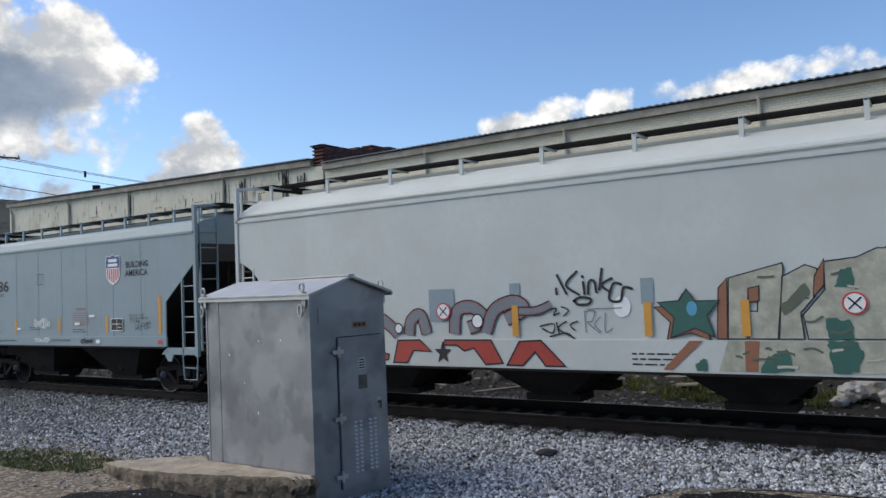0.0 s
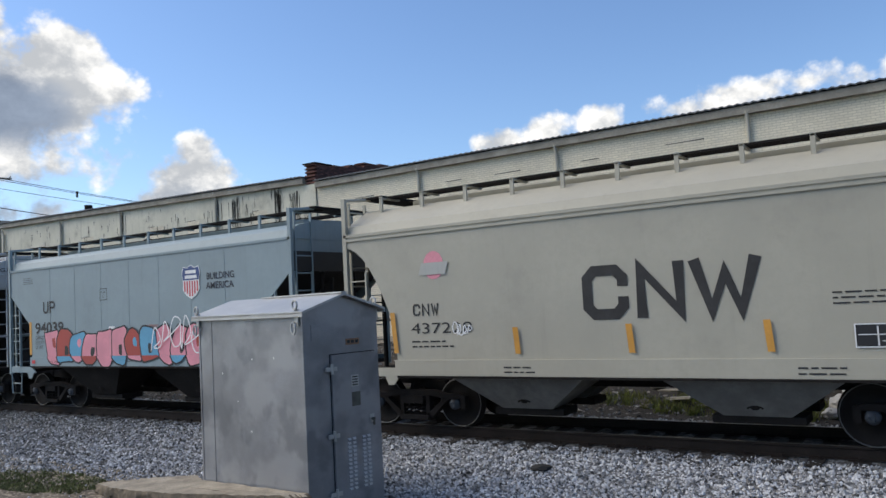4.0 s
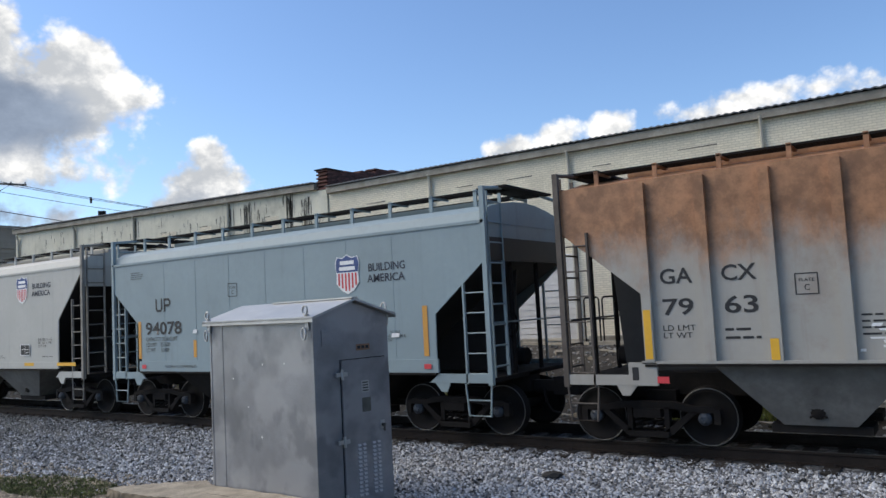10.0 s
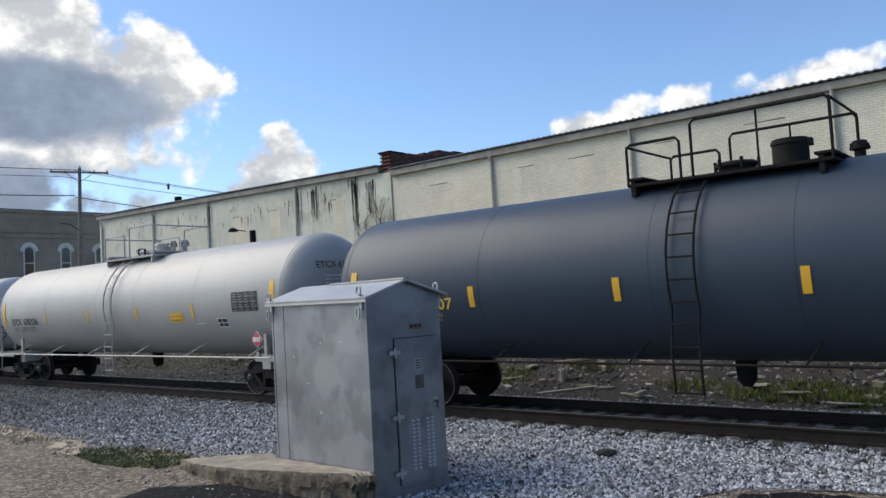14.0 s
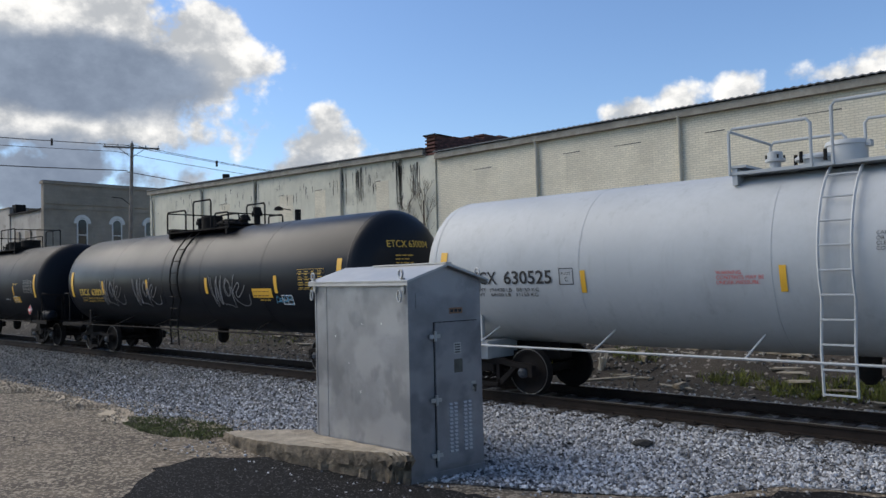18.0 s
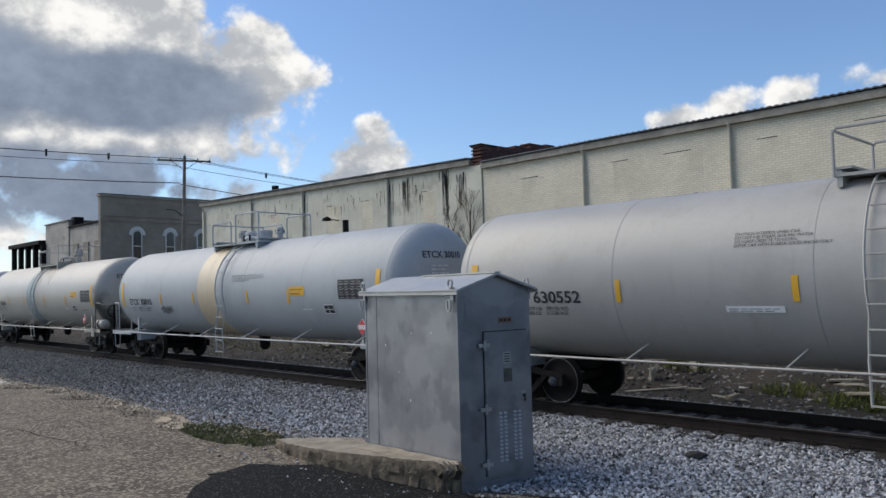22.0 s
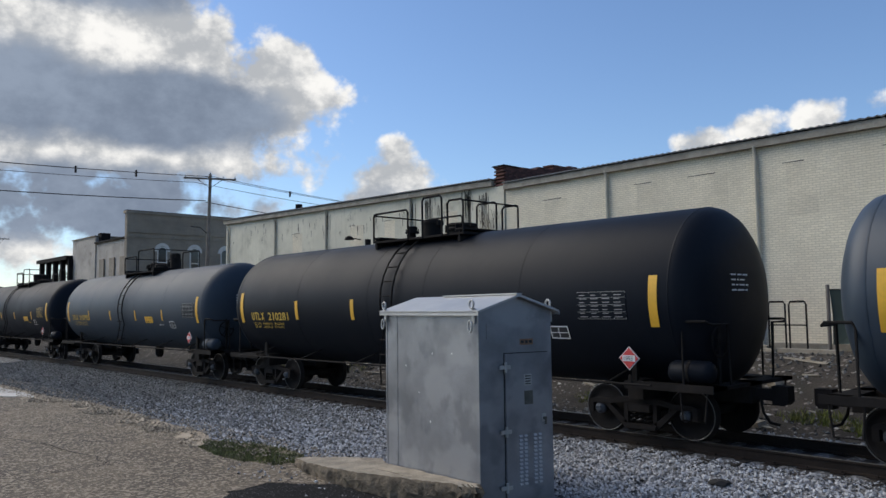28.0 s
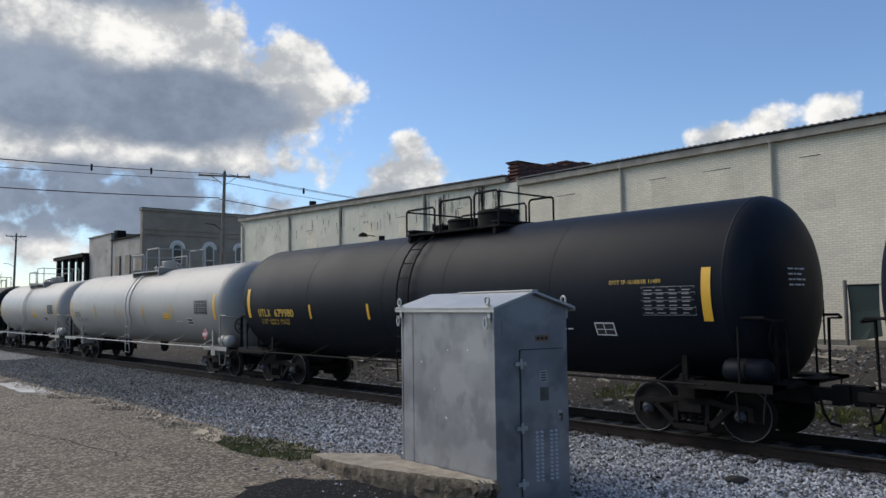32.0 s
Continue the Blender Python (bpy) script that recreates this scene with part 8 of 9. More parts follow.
    for mat, w, lab, lines in inks:
        for k, pts in enumerate(lines):
            tag = Shape()
            stroke(pts, w, lambda a, b, k=k: (a, -SIDE - 0.010 - 0.0003 * k, b), tag)
            part("spray_tag", tag, mat, car, lab, smooth=False, clean=False)
    blob(car, [(-0.13 + 0.14 * math.cos(t), 1.92 + 0.17 * math.sin(t)) for t in [0.45 * i for i in range(14)]], lambda a, b: (a, -SIDE - 0.007, b), M_WHITE, "spray_fill", "white sprayed oval")

    car, half = smooth_car("pale blue-grey smooth-sided covered hopper with a shield emblem", -14.5, -25.5, "93986", 3, low=False)
    scrawl(car, -3.9, 1.62, 0.7, 0.22, lambda a, b: (a, -SIDE - 0.02, b), M_WHITE, 23, 6, 0.022)
    scrawl(car, -1.35, 1.64, 0.8, 0.30, lambda a, b: (a, -SIDE - 0.02, b), M_WHITE, 24, 7, 0.024)
    scrawl(car, -1.30, 1.26, 0.8, 0.16, lambda a, b: (a, -SIDE - 0.045, b), M_WHITE, 25, 6, 0.022)
    scrawl(car, 0.92, 1.25, 0.55, 0.15, lambda a, b: (a, -SIDE - 0.045, b), M_BLACK, 21, 7, 0.024)
    patch("sticker", car, 1.6, 1.78, 1.27, 1.36, lambda a, b: (a, -SIDE - 0.045, b), M_WHITE, n=1)
    scrawl(car, 3.2, 1.58, 0.6, 0.26, S, M_BLACK, 22, 5, 0.010)
    car, half = ribbed_car("rust-streaked grey ribbed covered hopper with big dark lettering", -27.05, -38.0, P_GA_RUST, "3222", M_FADED, seed=5, bay=M_STEELDARK, lad=M_LADRUST)
    for k in range(9):
        g = random.Random(70 + k)
        u = -3.9 + (k % 3) * 2.73
        patch("torn_sticker", car, u + g.uniform(0, 0.3), u + 0.35 + g.uniform(0, 0.2), 1.48 + 0.14 * (k // 3), 1.53 + 0.14 * (k // 3), lambda a, b: (a, -SIDE + 0.04, b), M_WHITE, n=1, lean=g.uniform(-0.5, 0.5))
    car, half = ribbed_car("clean light grey ribbed covered hopper with big black lettering", -39.50, -50.41, P_GA, "8502", stripes=((-4.1, 1.44, 0.85), (-1.55, 1.50, 0.42), (0.2, 1.52, 0.42), (2.0, 1.52, 0.46), (3.86, 1.44, 1.0)), seed=6, first=5)
    for u, z in ((-1.55, 1.66), (2.05, 1.66)):
        patch("sticker", car, u - 0.3, u - 0.1, z, z + 0.08, lambda a, b: (a, -SIDE + 0.04, b), M_WHITE, n=1)
    scrawl(car, -0.95, 1.56, 0.45, 0.36, lambda a, b: (a, -SIDE + 0.04, b), M_SGREY, 91, 3, 0.010)

    car, half = hopper("beige covered hopper with rounded cut-away ends", -51.95, -62.8, P_CNW, end="arc", top=3.72, roof=4.35, sill=1.06, board=4.5, shoulder=3.5, cutfoot=2.6, endcut=half_cut(-51.95, -62.8, 4.25), sillh=0.26, ladtop=3.0)
    part("gutter", Shape().box(-half, half, -SIDE - 0.03, -SIDE + 0.03, 3.62, 3.66), P_CNW, car, smooth=False)
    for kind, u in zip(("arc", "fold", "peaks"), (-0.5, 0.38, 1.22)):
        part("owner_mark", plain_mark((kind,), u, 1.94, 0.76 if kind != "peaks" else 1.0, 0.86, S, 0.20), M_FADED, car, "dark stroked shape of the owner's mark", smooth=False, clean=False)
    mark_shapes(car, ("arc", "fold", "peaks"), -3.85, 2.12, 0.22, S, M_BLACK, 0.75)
    fitted(car, "437228", -3.91, -2.60, 1.80, 0.20, S, M_BLACK, 0.0)
    bars(car, -3.9, 1.55, 0.9, 0.18, 2, S, M_BLACK, 19)
    blob(car, [(-3.35 + 0.22 * math.cos(t), 3.03 + 0.26 * math.sin(t)) for t in [0.45 * i for i in range(14)]], S, M_PINK, "emblem", "faded round emblem")
    patch("emblem_bar", car, -3.68, -3.10, 2.86, 3.08, lambda a, b: (a, -SIDE - 0.018, b), P_CMO, "pale slanting bar across the emblem", n=1, lean=0.35)
    for u, z, h in ((-4.25, 1.45, 0.75), (-1.71, 1.42, 0.45), (0.27, 1.42, 0.45), (2.28, 1.42, 0.45), (4.12, 1.42, 0.85)):
        patch("reflective_stripe", car, u - 0.05, u + 0.05, z, z + h, lambda a, b: (a, -SIDE - 0.03, b), M_AMBER, n=1, lean=-0.08)
    data_panel(car, 3.60, 1.62, 0.55, 0.32, -SIDE - 0.014)
    bars(car, 3.1, 2.05, 0.7, 0.22, 3, S, M_BLACK, 9)
    bars(car, 2.6, 1.10, 0.7, 0.16, 2, LO, M_BLACK, 10)
    bars(car, -2.0, 1.10, 0.7, 0.16, 2, LO, M_BLACK, 11)
    scrawl(car, -3.0, 1.75, 0.4, 0.25, S, M_WHITE, 93, 4, 0.02)

    car, half = smooth_car("pale blue-grey covered hopper with pink and blue graffiti", -64.25, -75.2, "94039", 4)
    throw_up(car, -3.6, 4.0, 1.26, 2.15, 13, 5, (M_PINK, M_SRED, M_BLUE, M_PINK, M_PINK), (M_PINK, M_BLUE, M_PINK, M_SRED), 1.46, 0.04, label="pink and blue sprayed letter shape")
    scrawl(car, 0.9, 1.5, 2.6, 0.9, lambda a, b: (a, -SIDE - 0.064, b), M_WHITE, 32, 7, 0.03)
    ribbed_car("light grey ribbed covered hopper with big black lettering", -76.6, -87.56, P_GA, "8512", stripes=STRIPES, seed=7)
    car, half = smooth_car("pale blue-grey smooth-sided covered hopper with a red scrawl", -89.0, -100.0, "94071", 5)
    for pts in ([(1.05, 1.95), (1.25, 1.45), (1.38, 1.9)], [(1.5, 1.45), (1.42, 1.85), (1.62, 2.05), (1.66, 1.5), (1.5, 1.45)], [(1.72, 1.45), (1.78, 2.1), (1.98, 1.95), (1.8, 1.75), (2.0, 1.55), (1.72, 1.42)]):
        tag = Shape()
        stroke(pts, 0.035, lambda a, b: (a, -SIDE - 0.02, b), tag)
        part("spray_tag", tag, M_SRED, car, "red sprayed scrawl", smooth=False, clean=False)
    scrawl(car, 1.75, 1.26, 0.75, 0.14, lambda a, b: (a, -SIDE - 0.045, b), M_SRED, 42, 5, 0.02)
    scrawl(car, -1.55, 1.66, 1.1, 0.45, S, M_WHITE, 43, 8, 0.022, label="white sprayed scrawl")
    scrawl(car, -2.15, 1.58, 0.3, 0.35, S, M_BLACK, 45, 3, 0.014)
    scrawl(car, -1.5, 1.27, 0.45, 0.14, lambda a, b: (a, -SIDE - 0.045, b), M_BLACK, 44, 4, 0.03)
    patch("torn_sticker", car, 0.15, 0.36, 1.72, 2.0, lambda a, b: (a, -SIDE - 0.02, b), M_WHITE, n=1, lean=0.2)
    car, half = ribbed_car("light grey ribbed covered hopper with a scribbled signature", -101.5, -112.5, P_GA, "8465", stripes=STRIPES, seed=8)
    scrawl(car, 3.3, 1.85, 0.65, 0.14, lambda a, b: (a, -SIDE + 0.04, b), M_BLACK, 51, 6, 0.012)

    car, half = hopper("weathered pale blue covered hopper stained brown with rust", -114.05, -125.3, P_SP, end="diag", top=3.60, roof=4.40, sill=1.04, board=4.55, shoulder=3.47, cutfoot=2.39, endcut=half_cut(-114.05, -125.3, 4.38), sillh=0.36, ladtop=3.3)
    for z in (3.70, 3.80, 3.90):
        part("roof_crease", Shape().box(-half + 0.03, half - 0.03, -SIDE + 0.02 + (z - 3.6) * 0.32 - 0.02, -SIDE + 0.05 + (z - 3.6) * 0.32, z, z + 0.03), P_SP, car, smooth=False)
    g = random.Random(8)
    for k in range(26):
        u, z, r = g.uniform(-1.6, 2.4), g.uniform(1.46, 1.78), g.uniform(0.02, 0.06)
        o = [(u + r * math.cos(t) * g.uniform(0.6, 1.3), z + r * math.sin(t) * g.uniform(0.6, 1.3)) for t in [0.63 * i for i in range(10)]]
        blob(car, o, lambda a, b, k=k: (a, -SIDE - 0.013 - 0.0001 * k, b), M_DEEPRUST, "rust_spot")
    for k in range(22):
        u, z, h = g.uniform(-3.2, 3.8), g.uniform(2.4, 3.4), g.uniform(0.3, 1.3)
        w = g.uniform(0.008, 0.05)
        patch("rust_run", car, u, u + w, max(1.42, z - h), z, lambda a, b, k=k: (a, -SIDE - 0.0115 - 0.0001 * k, b), M_RUSTSTAIN if k % 3 else M_RUSTLIGHT, "brown rust run", n=1)
    for k in range(3):
        u, z = g.uniform(-half + 0.2, half - 0.4), g.uniform(4.05, 4.2)
        o = [(u + 0.3 * math.cos(t) * g.uniform(0.4, 1.2), z + 0.07 * math.sin(t) * g.uniform(0.4, 1.2)) for t in [0.52 * i for i in range(12)]]
        blob(car, o, lambda a, b: (a, -1.325 - (4.1 - b) * 0.9, b), P_SPRUST, "rust_patch", "rust-eaten brown patch of paint")
    patch("placard_board", car, 3.5, 3.9, 2.36, 2.60, lambda a, b: (a, -SIDE - 0.02, b), M_RUSTSTAIN, "small brown board", n=1)
    low = lambda a, b: (a, -SIDE - 0.018, b)
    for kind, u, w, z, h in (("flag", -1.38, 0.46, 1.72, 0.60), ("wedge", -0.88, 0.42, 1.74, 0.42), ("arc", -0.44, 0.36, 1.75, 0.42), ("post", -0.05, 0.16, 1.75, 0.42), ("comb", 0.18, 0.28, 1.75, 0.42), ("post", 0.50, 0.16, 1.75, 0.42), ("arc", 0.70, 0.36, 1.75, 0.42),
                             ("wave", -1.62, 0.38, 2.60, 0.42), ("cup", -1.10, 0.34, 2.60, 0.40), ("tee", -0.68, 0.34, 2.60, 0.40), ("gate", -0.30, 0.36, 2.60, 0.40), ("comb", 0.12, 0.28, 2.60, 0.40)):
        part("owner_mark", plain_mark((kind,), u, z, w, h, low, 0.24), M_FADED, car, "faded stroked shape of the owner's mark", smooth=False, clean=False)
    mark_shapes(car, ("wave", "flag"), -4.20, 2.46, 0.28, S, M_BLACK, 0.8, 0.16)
    for u, z in ((-1.75, 1.78), (1.65, 1.86)):
        patch("sticker", car, u, u + 0.20, z, z + 0.10, lambda a, b: (a, -SIDE - 0.02, b), M_WHITE, n=1, lean=-0.2)
    scrawl(car, -2.95, 1.62, 0.5, 0.32, lambda a, b: (a, -SIDE - 0.02, b), M_WHITE, 77, 6, 0.02)
    fitted(car, "490320", -4.41, -3.40, 2.08, 0.17, S, M_BLACK, 0.01)
    fitted(car, "CAPY  200000 LD\nLD LMT 207300\nLT WT    55700  NEW 2-75", -4.40, -3.05, 1.88, 0.075, S, M_BLACK, 0.0)
    for u, w in ((4.79, 0.42), (-4.99, 0.42), (-2.73, 0.4)):
        patch("reflective_stripe", car, u - w / 2, u + w / 2, 1.10, 1.28, lambda a, b: (a, -SIDE - 0.037, b), M_YELLOW, n=1)
    car, half = ribbed_car("orange-rusted ribbed covered hopper with big dark lettering", -126.9, -137.95, P_GA_RUST2, "7963", M_FADED, stripes=((-4.1, 1.42, 0.75), (-2.3, 1.40, 0.30), (-0.5, 1.40, 0.34), (1.33, 1.40, 0.36), (3.15, 1.40, 0.42), (4.05, 1.42, 1.0)), seed=9, bold=True, lad=M_LADRUST, cut=(2.40, 3.50), sizes=7, tape=M_YELLOW)
    g = random.Random(90)
    for k in range(16):
        u, z = (1.62 if k % 2 else -1.35) + g.uniform(0, 0.45), 1.50 + 0.055 * (k // 2)
        patch("torn_sticker", car, u, u + g.uniform(0.05, 0.22), z, z + g.uniform(0.02, 0.045), lambda a, b: (a, -SIDE + 0.042, b), M_WHITE, n=1, lean=g.uniform(-0.6, 0.6))
    smooth_car("pale blue-grey smooth-sided covered hopper with small stickers", -139.35, -150.37, "94078", 6)

    car, half = hopper("pale grey covered hopper with rounded end cut-outs and a shield emblem", -151.75, -162.85, P_CMO, end="diag", top=3.96, roof=4.42, sill=1.28, board=4.55, shoulder=3.86, cutfoot=2.55, endcut=half_cut(-151.75, -162.85, 4.36), sillh=0.16, dark=True, ladtop=3.1, lad_mat=M_LADGREY)
    shield(car, 2.54, 3.48, 0.60)
    fitted(car, "BUILDING", 3.07, 4.02, 3.49, 0.15, S, M_INK, 0.02)
    fitted(car, "AMERICA", 3.05, 4.0, 3.28, 0.15, S, M_INK, 0.02)
    boxed_c(car, -2.7, 2.45, S)
    fitted(car, "CMO", -4.20, -3.53, 2.52, 0.20, S, M_BLACK, 0.025)
    fitted(car, "15076", -4.18, -3.24, 2.09, 0.19, S, M_BLACK, 0.025)
    fitted(car, "LD LMT  233600\nLT WT    52400", -4.05, -3.1, 1.88, 0.08, S, M_BLACK, 0.0)
    fitted(car, "EXW 10-8   H    9-3\nEW    8-6   H  15-0\nCU FT 3281", 3.36, 4.06, 2.03, 0.07, S, M_BLACK, 0.0)
    bars(car, 3.55, 1.58, 0.6, 0.05, 1, S, M_BLACK, 17)
    data_panel(car, 2.69, 1.78, 0.50, 0.31, -SIDE - 0.014)
    for u, w in ((-3.44, 0.5), (-2.2, 0.5), (-0.96, 0.5), (0.79, 0.45), (2.93, 0.5), (4.8, 0.9)):
        patch("reflective_stripe", car, u - w / 2, u + w / 2, 1.335, 1.425, lambda a, b: (a, -SIDE - 0.036, b), M_YELLOW, n=1)
    for k in range(4):
        bars(car, -2.6 + k * 1.25, 1.56, 0.4, 0.10, 2, S, M_BLACK, 60 + k)

    # tank cars
    def marks(car, half, surf, owner, number, mat, owner_letters=True, v=2.02, size=0.23, sub=True, off=0.0):
        u = -half + 0.86 + off
        if owner_letters:
            fitted(car, owner, u, u + 0.78, v, size, surf, mat, 0.02)
        else:
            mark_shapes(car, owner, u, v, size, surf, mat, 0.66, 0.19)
        if number:
            fitted(car, number, u + 0.95, u + 0.95 + 0.185 * len(number), v, size, surf, mat, 0.025)
        if sub:
            fitted(car, "LD LMT  194400 LB   88150 KG\nLT WT    68600 LB   31150 KG", u + 0.06, u + 1.75, v - 0.15, 0.075, surf, mat, 0.0)

    def usual(car, half, surf, fg, bg, phone=True, stripes=(-4.4, -1.45, 1.45, 4.3), wide=0.05, zs=(2.02, 2.42), note=None, note_z=1.93, data=None):
        for u in stripes:
            patch("reflective_stripe", car, u - wide, u + wide, zs[0], zs[1], surf, M_YELLOW, n=5)
        n0, n1 = note or (half - 4.75, half - 4.15)
        if phone:
            b = patch("notice", car, n0, n1, note_z, note_z + 0.25, surf, M_YELLOW, "yellow emergency notice with plain bars")
            for k, hh in ((0, 0.09), (1, 0.05)):
                bars(b, n0 + 0.05, note_z + 0.04 + 0.12 * k, n1 - n0 - 0.1, hh, 1, lambda a, c: surf(a, c, 0.016), M_RUSTSTAIN, 3 + k)
        d0, d1 = data or (half - 1.88, half - 0.83)
        data_block(car, d0, 2.14, d1 - d0, 0.5, surf, fg, bg)
        # small print on the front head
        hx = lambda u, v: (half + 0.58 * math.sqrt(max(0.02, 1 - (u * u + (v - 2.5) ** 2) / 2.6)) + 0.06, u, v)
        bars(car, -0.55, 2.62, 0.55, 0.36, 4, hx, fg, 21, "end_print")
        d = patch("data_panel", car, half - 2.62, half - 2.18, 1.74, 2.0, surf, M_BLACK, "small black data panel with white rules", n=3)
        s = Shape()
        for a, b, w, h in ((0.0, 0.0, 0.44, 0.022), (0.0, 0.24, 0.44, 0.022), (0.0, 0.02, 0.02, 0.22), (0.42, 0.02, 0.02, 0.22), (0.03, 0.12, 0.38, 0.015), (0.2, 0.03, 0.015, 0.2)):
            q = [(half - 2.62 + a, 1.74 + b), (half - 2.62 + a + w, 1.74 + b), (half - 2.62 + a + w, 1.74 + b + h), (half - 2.62 + a, 1.74 + b + h)]
            s.add([surf(x, y, 0.016) for x, y in q], [(0, 1, 2, 3)])
        part("print_bar", s, M_WHITE, d, smooth=False, clean=False)
        bars(car, half - 3.6, 1.85, 0.5, 0.08, 1, surf, fg, 12)

    def end_marks(car, half, r, zc, owner, number, mat, letters_=True):
        x = half + 0.36
        if letters_:
            me = letters(owner + " " + number, 0.17, mat, 0.01)
            decal("end_lettering", me, car, -0.75, zc + 0.62, lambda u, v: (half + 0.58 * math.sqrt(max(0.02, 1 - (u * u + (v - zc) ** 2) / (r * r) * 0.98)) + 0.05, u, v))

    c, h, f = tank_car("black tank car with wide yellow reflective stripes", -164.9, -179.1, T_BLACK, r=1.42, zc=2.56, fixtures=1, lad=0.1, plat=(-1.45, 1.5), loops=((-1.43, -0.21, 0.64), (0.08, 1.48, 0.84)), fits=[(0.4, 0.3, 0.46), (-4.6, 0.14, 0.42), (1.1, 0.1, 0.3)], manway=-0.5)
    marks(c, h, f, LEASE_MARK, "56361", M_WHITE, False, 2.20, 0.25)
    usual(c, h, f, M_WHITE, T_BLACK, stripes=(-4.15, -0.97, 1.22, 4.41), wide=0.10, zs=(2.24, 2.70))
    patch("reflective_stripe", c, -h + 0.10, -h + 0.22, 2.05, 2.92, f, M_WHITE, n=8)
    stencil(c, "FRA AIP", 5.75, 1.86, 0.10, f, M_WHITE, 0.0)
    c, h, f = tank_car("slate blue-grey tank car with gold stencilling", -181.85, -197.1, T_SLATE, r=1.56, fixtures=1, lad=-0.35, plat=(-1.45, 1.8), loops=((-1.43, -0.5, 0.62), (-0.3, 1.78, 0.86)), fits=[(0.95, 0.28, 0.5), (1.95, 0.11, 0.3)], manway=0.1)
    marks(c, h, f, TANK_MARK, "668107", M_GOLD, False, 2.0)
    usual(c, h, f, M_WHITE, T_SLATE2, stripes=(-4.5, -1.5, 1.42, 4.4), wide=0.065)
    placard(c, h, "1123")
    c, h, f = tank_car("white tank car sooty at its front end", -199.95, -215.3, T_SOOTY, fixtures=4, plat=(-1.3, 1.6), loops=((-1.28, -0.08, 0.64), (0.21, 1.58, 0.84)))
    marks(c, h, f, "ETCX", "630126", M_BLACK)
    usual(c, h, f, M_WHITE, M_BLACK)
    placard(c, h, "1123")
    end_marks(c, h, 1.52, 2.48, "ETCX", "630126", M_BLACK)
    c, h, f = tank_car("short white tank car rust-streaked below its top platform", -218.3, -230.4, T_WHITE, r=1.44, fixtures=2)
    marks(c, h, f, "ETCX", "422507", M_BLACK, v=2.08, size=0.24)
    boxed_c(c, -3.15, 2.2, f)
    stencil(c, "CAUTION: DO NOT USE STEAM, BOILING WATER\nOR SHARP OBJECTS TO CLEAN. ENTER CAR WITH\nCLEAN, SOFT SOLED SHOES.\nCONTACT OWNER PRIOR TO WELDING ON TANK.", 0.3, 2.85, 0.055, f, M_BLACK, 0.0)
    usual(c, h, f, M_BLACK, T_WHITE, phone=False, stripes=(-3.4, -1.2, 1.2, 3.2))
    for k in range(12):
        g = random.Random(k)
        u = -1.3 + k * 0.22
        patch("rust_run", c, u, u + g.uniform(0.03, 0.12), 3.35 + g.uniform(-0.3, 0.3), 4.1, lambda a, b: f(a, b, 0.006), M_RUSTSTAIN, "rust streak", n=6)
    placard(c, h, "1275")
    c, h, f = tank_car("clean glossy white tank car", -233.85, -248.75, T_WHITE, r=1.50, fixtures=4, plat=(-1.7, 1.3), loops=((-1.68, -0.44, 0.64), (-0.14, 1.28, 0.84)), fits=[(-1.3, 0.12, 0.38), (-0.2, 0.3, 0.42), (0.5, 0.12, 0.4), (1.0, 0.12, 0.44)])
    marks(c, h, f, "ETCX", "630525", M_BLACK, v=2.20, size=0.25)
    boxed_c(c, -4.5, 2.32, f)
    stencil(c, "CAUTION: DO NOT USE STEAM, BOILING WATER\nOR SHARP OBJECTS TO CLEAN. ENTER CAR WITH\nCLEAN, SOFT SOLED SHOES.\nCONTACT OWNER PRIOR TO WELDING ON TANK.", 0.5, 2.80, 0.055, f, M_BLACK, 0.0)
    stencil(c, "WARNING.\nCONTENTS MAY BE\nUNDER PRESSURE.", -1.75, 2.30, 0.06, f, M_ERED, 0.0)
    usual(c, h, f, M_BLACK, M_WHITE, stripes=(-4.15, -0.74, 1.87, 4.38))
    stencil(c, "COATING PLASITE 3070\nAPPLIED RELT 06 - 2017", h - 3.3, 2.42, 0.06, f, M_BLACK, 0.0)
    placard(c, h, "1275")
    end_marks(c, h, 1.50, 2.48, "ETCX", "630525", M_BLACK)
    c, h, f = tank_car("glossy black tank car with white sprayed scrawls", -252.0, -266.95, T_GLOSS, r=1.56, fixtures=4, plat=(-1.65, 1.9), loops=((-1.63, -0.5, 0.58), (-0.05, 0.95, 0.8), (1.15, 1.88, 0.36)), fits=[(-1.35, 0.11, 0.46), (-0.65, 0.32, 0.5), (0.4, 0.24, 0.32), (1.2, 0.13, 0.4), (1.85, 0.12, 0.58)], manway=0.4)
    marks(c, h, f, "ETCX", "630004", M_GOLD)
    usual(c, h, f, M_GOLD, T_BLACK, stripes=(-5.0, -1.88, 1.63, 4.95), wide=0.065, zs=(2.05, 2.5), note=(3.87, 4.75))
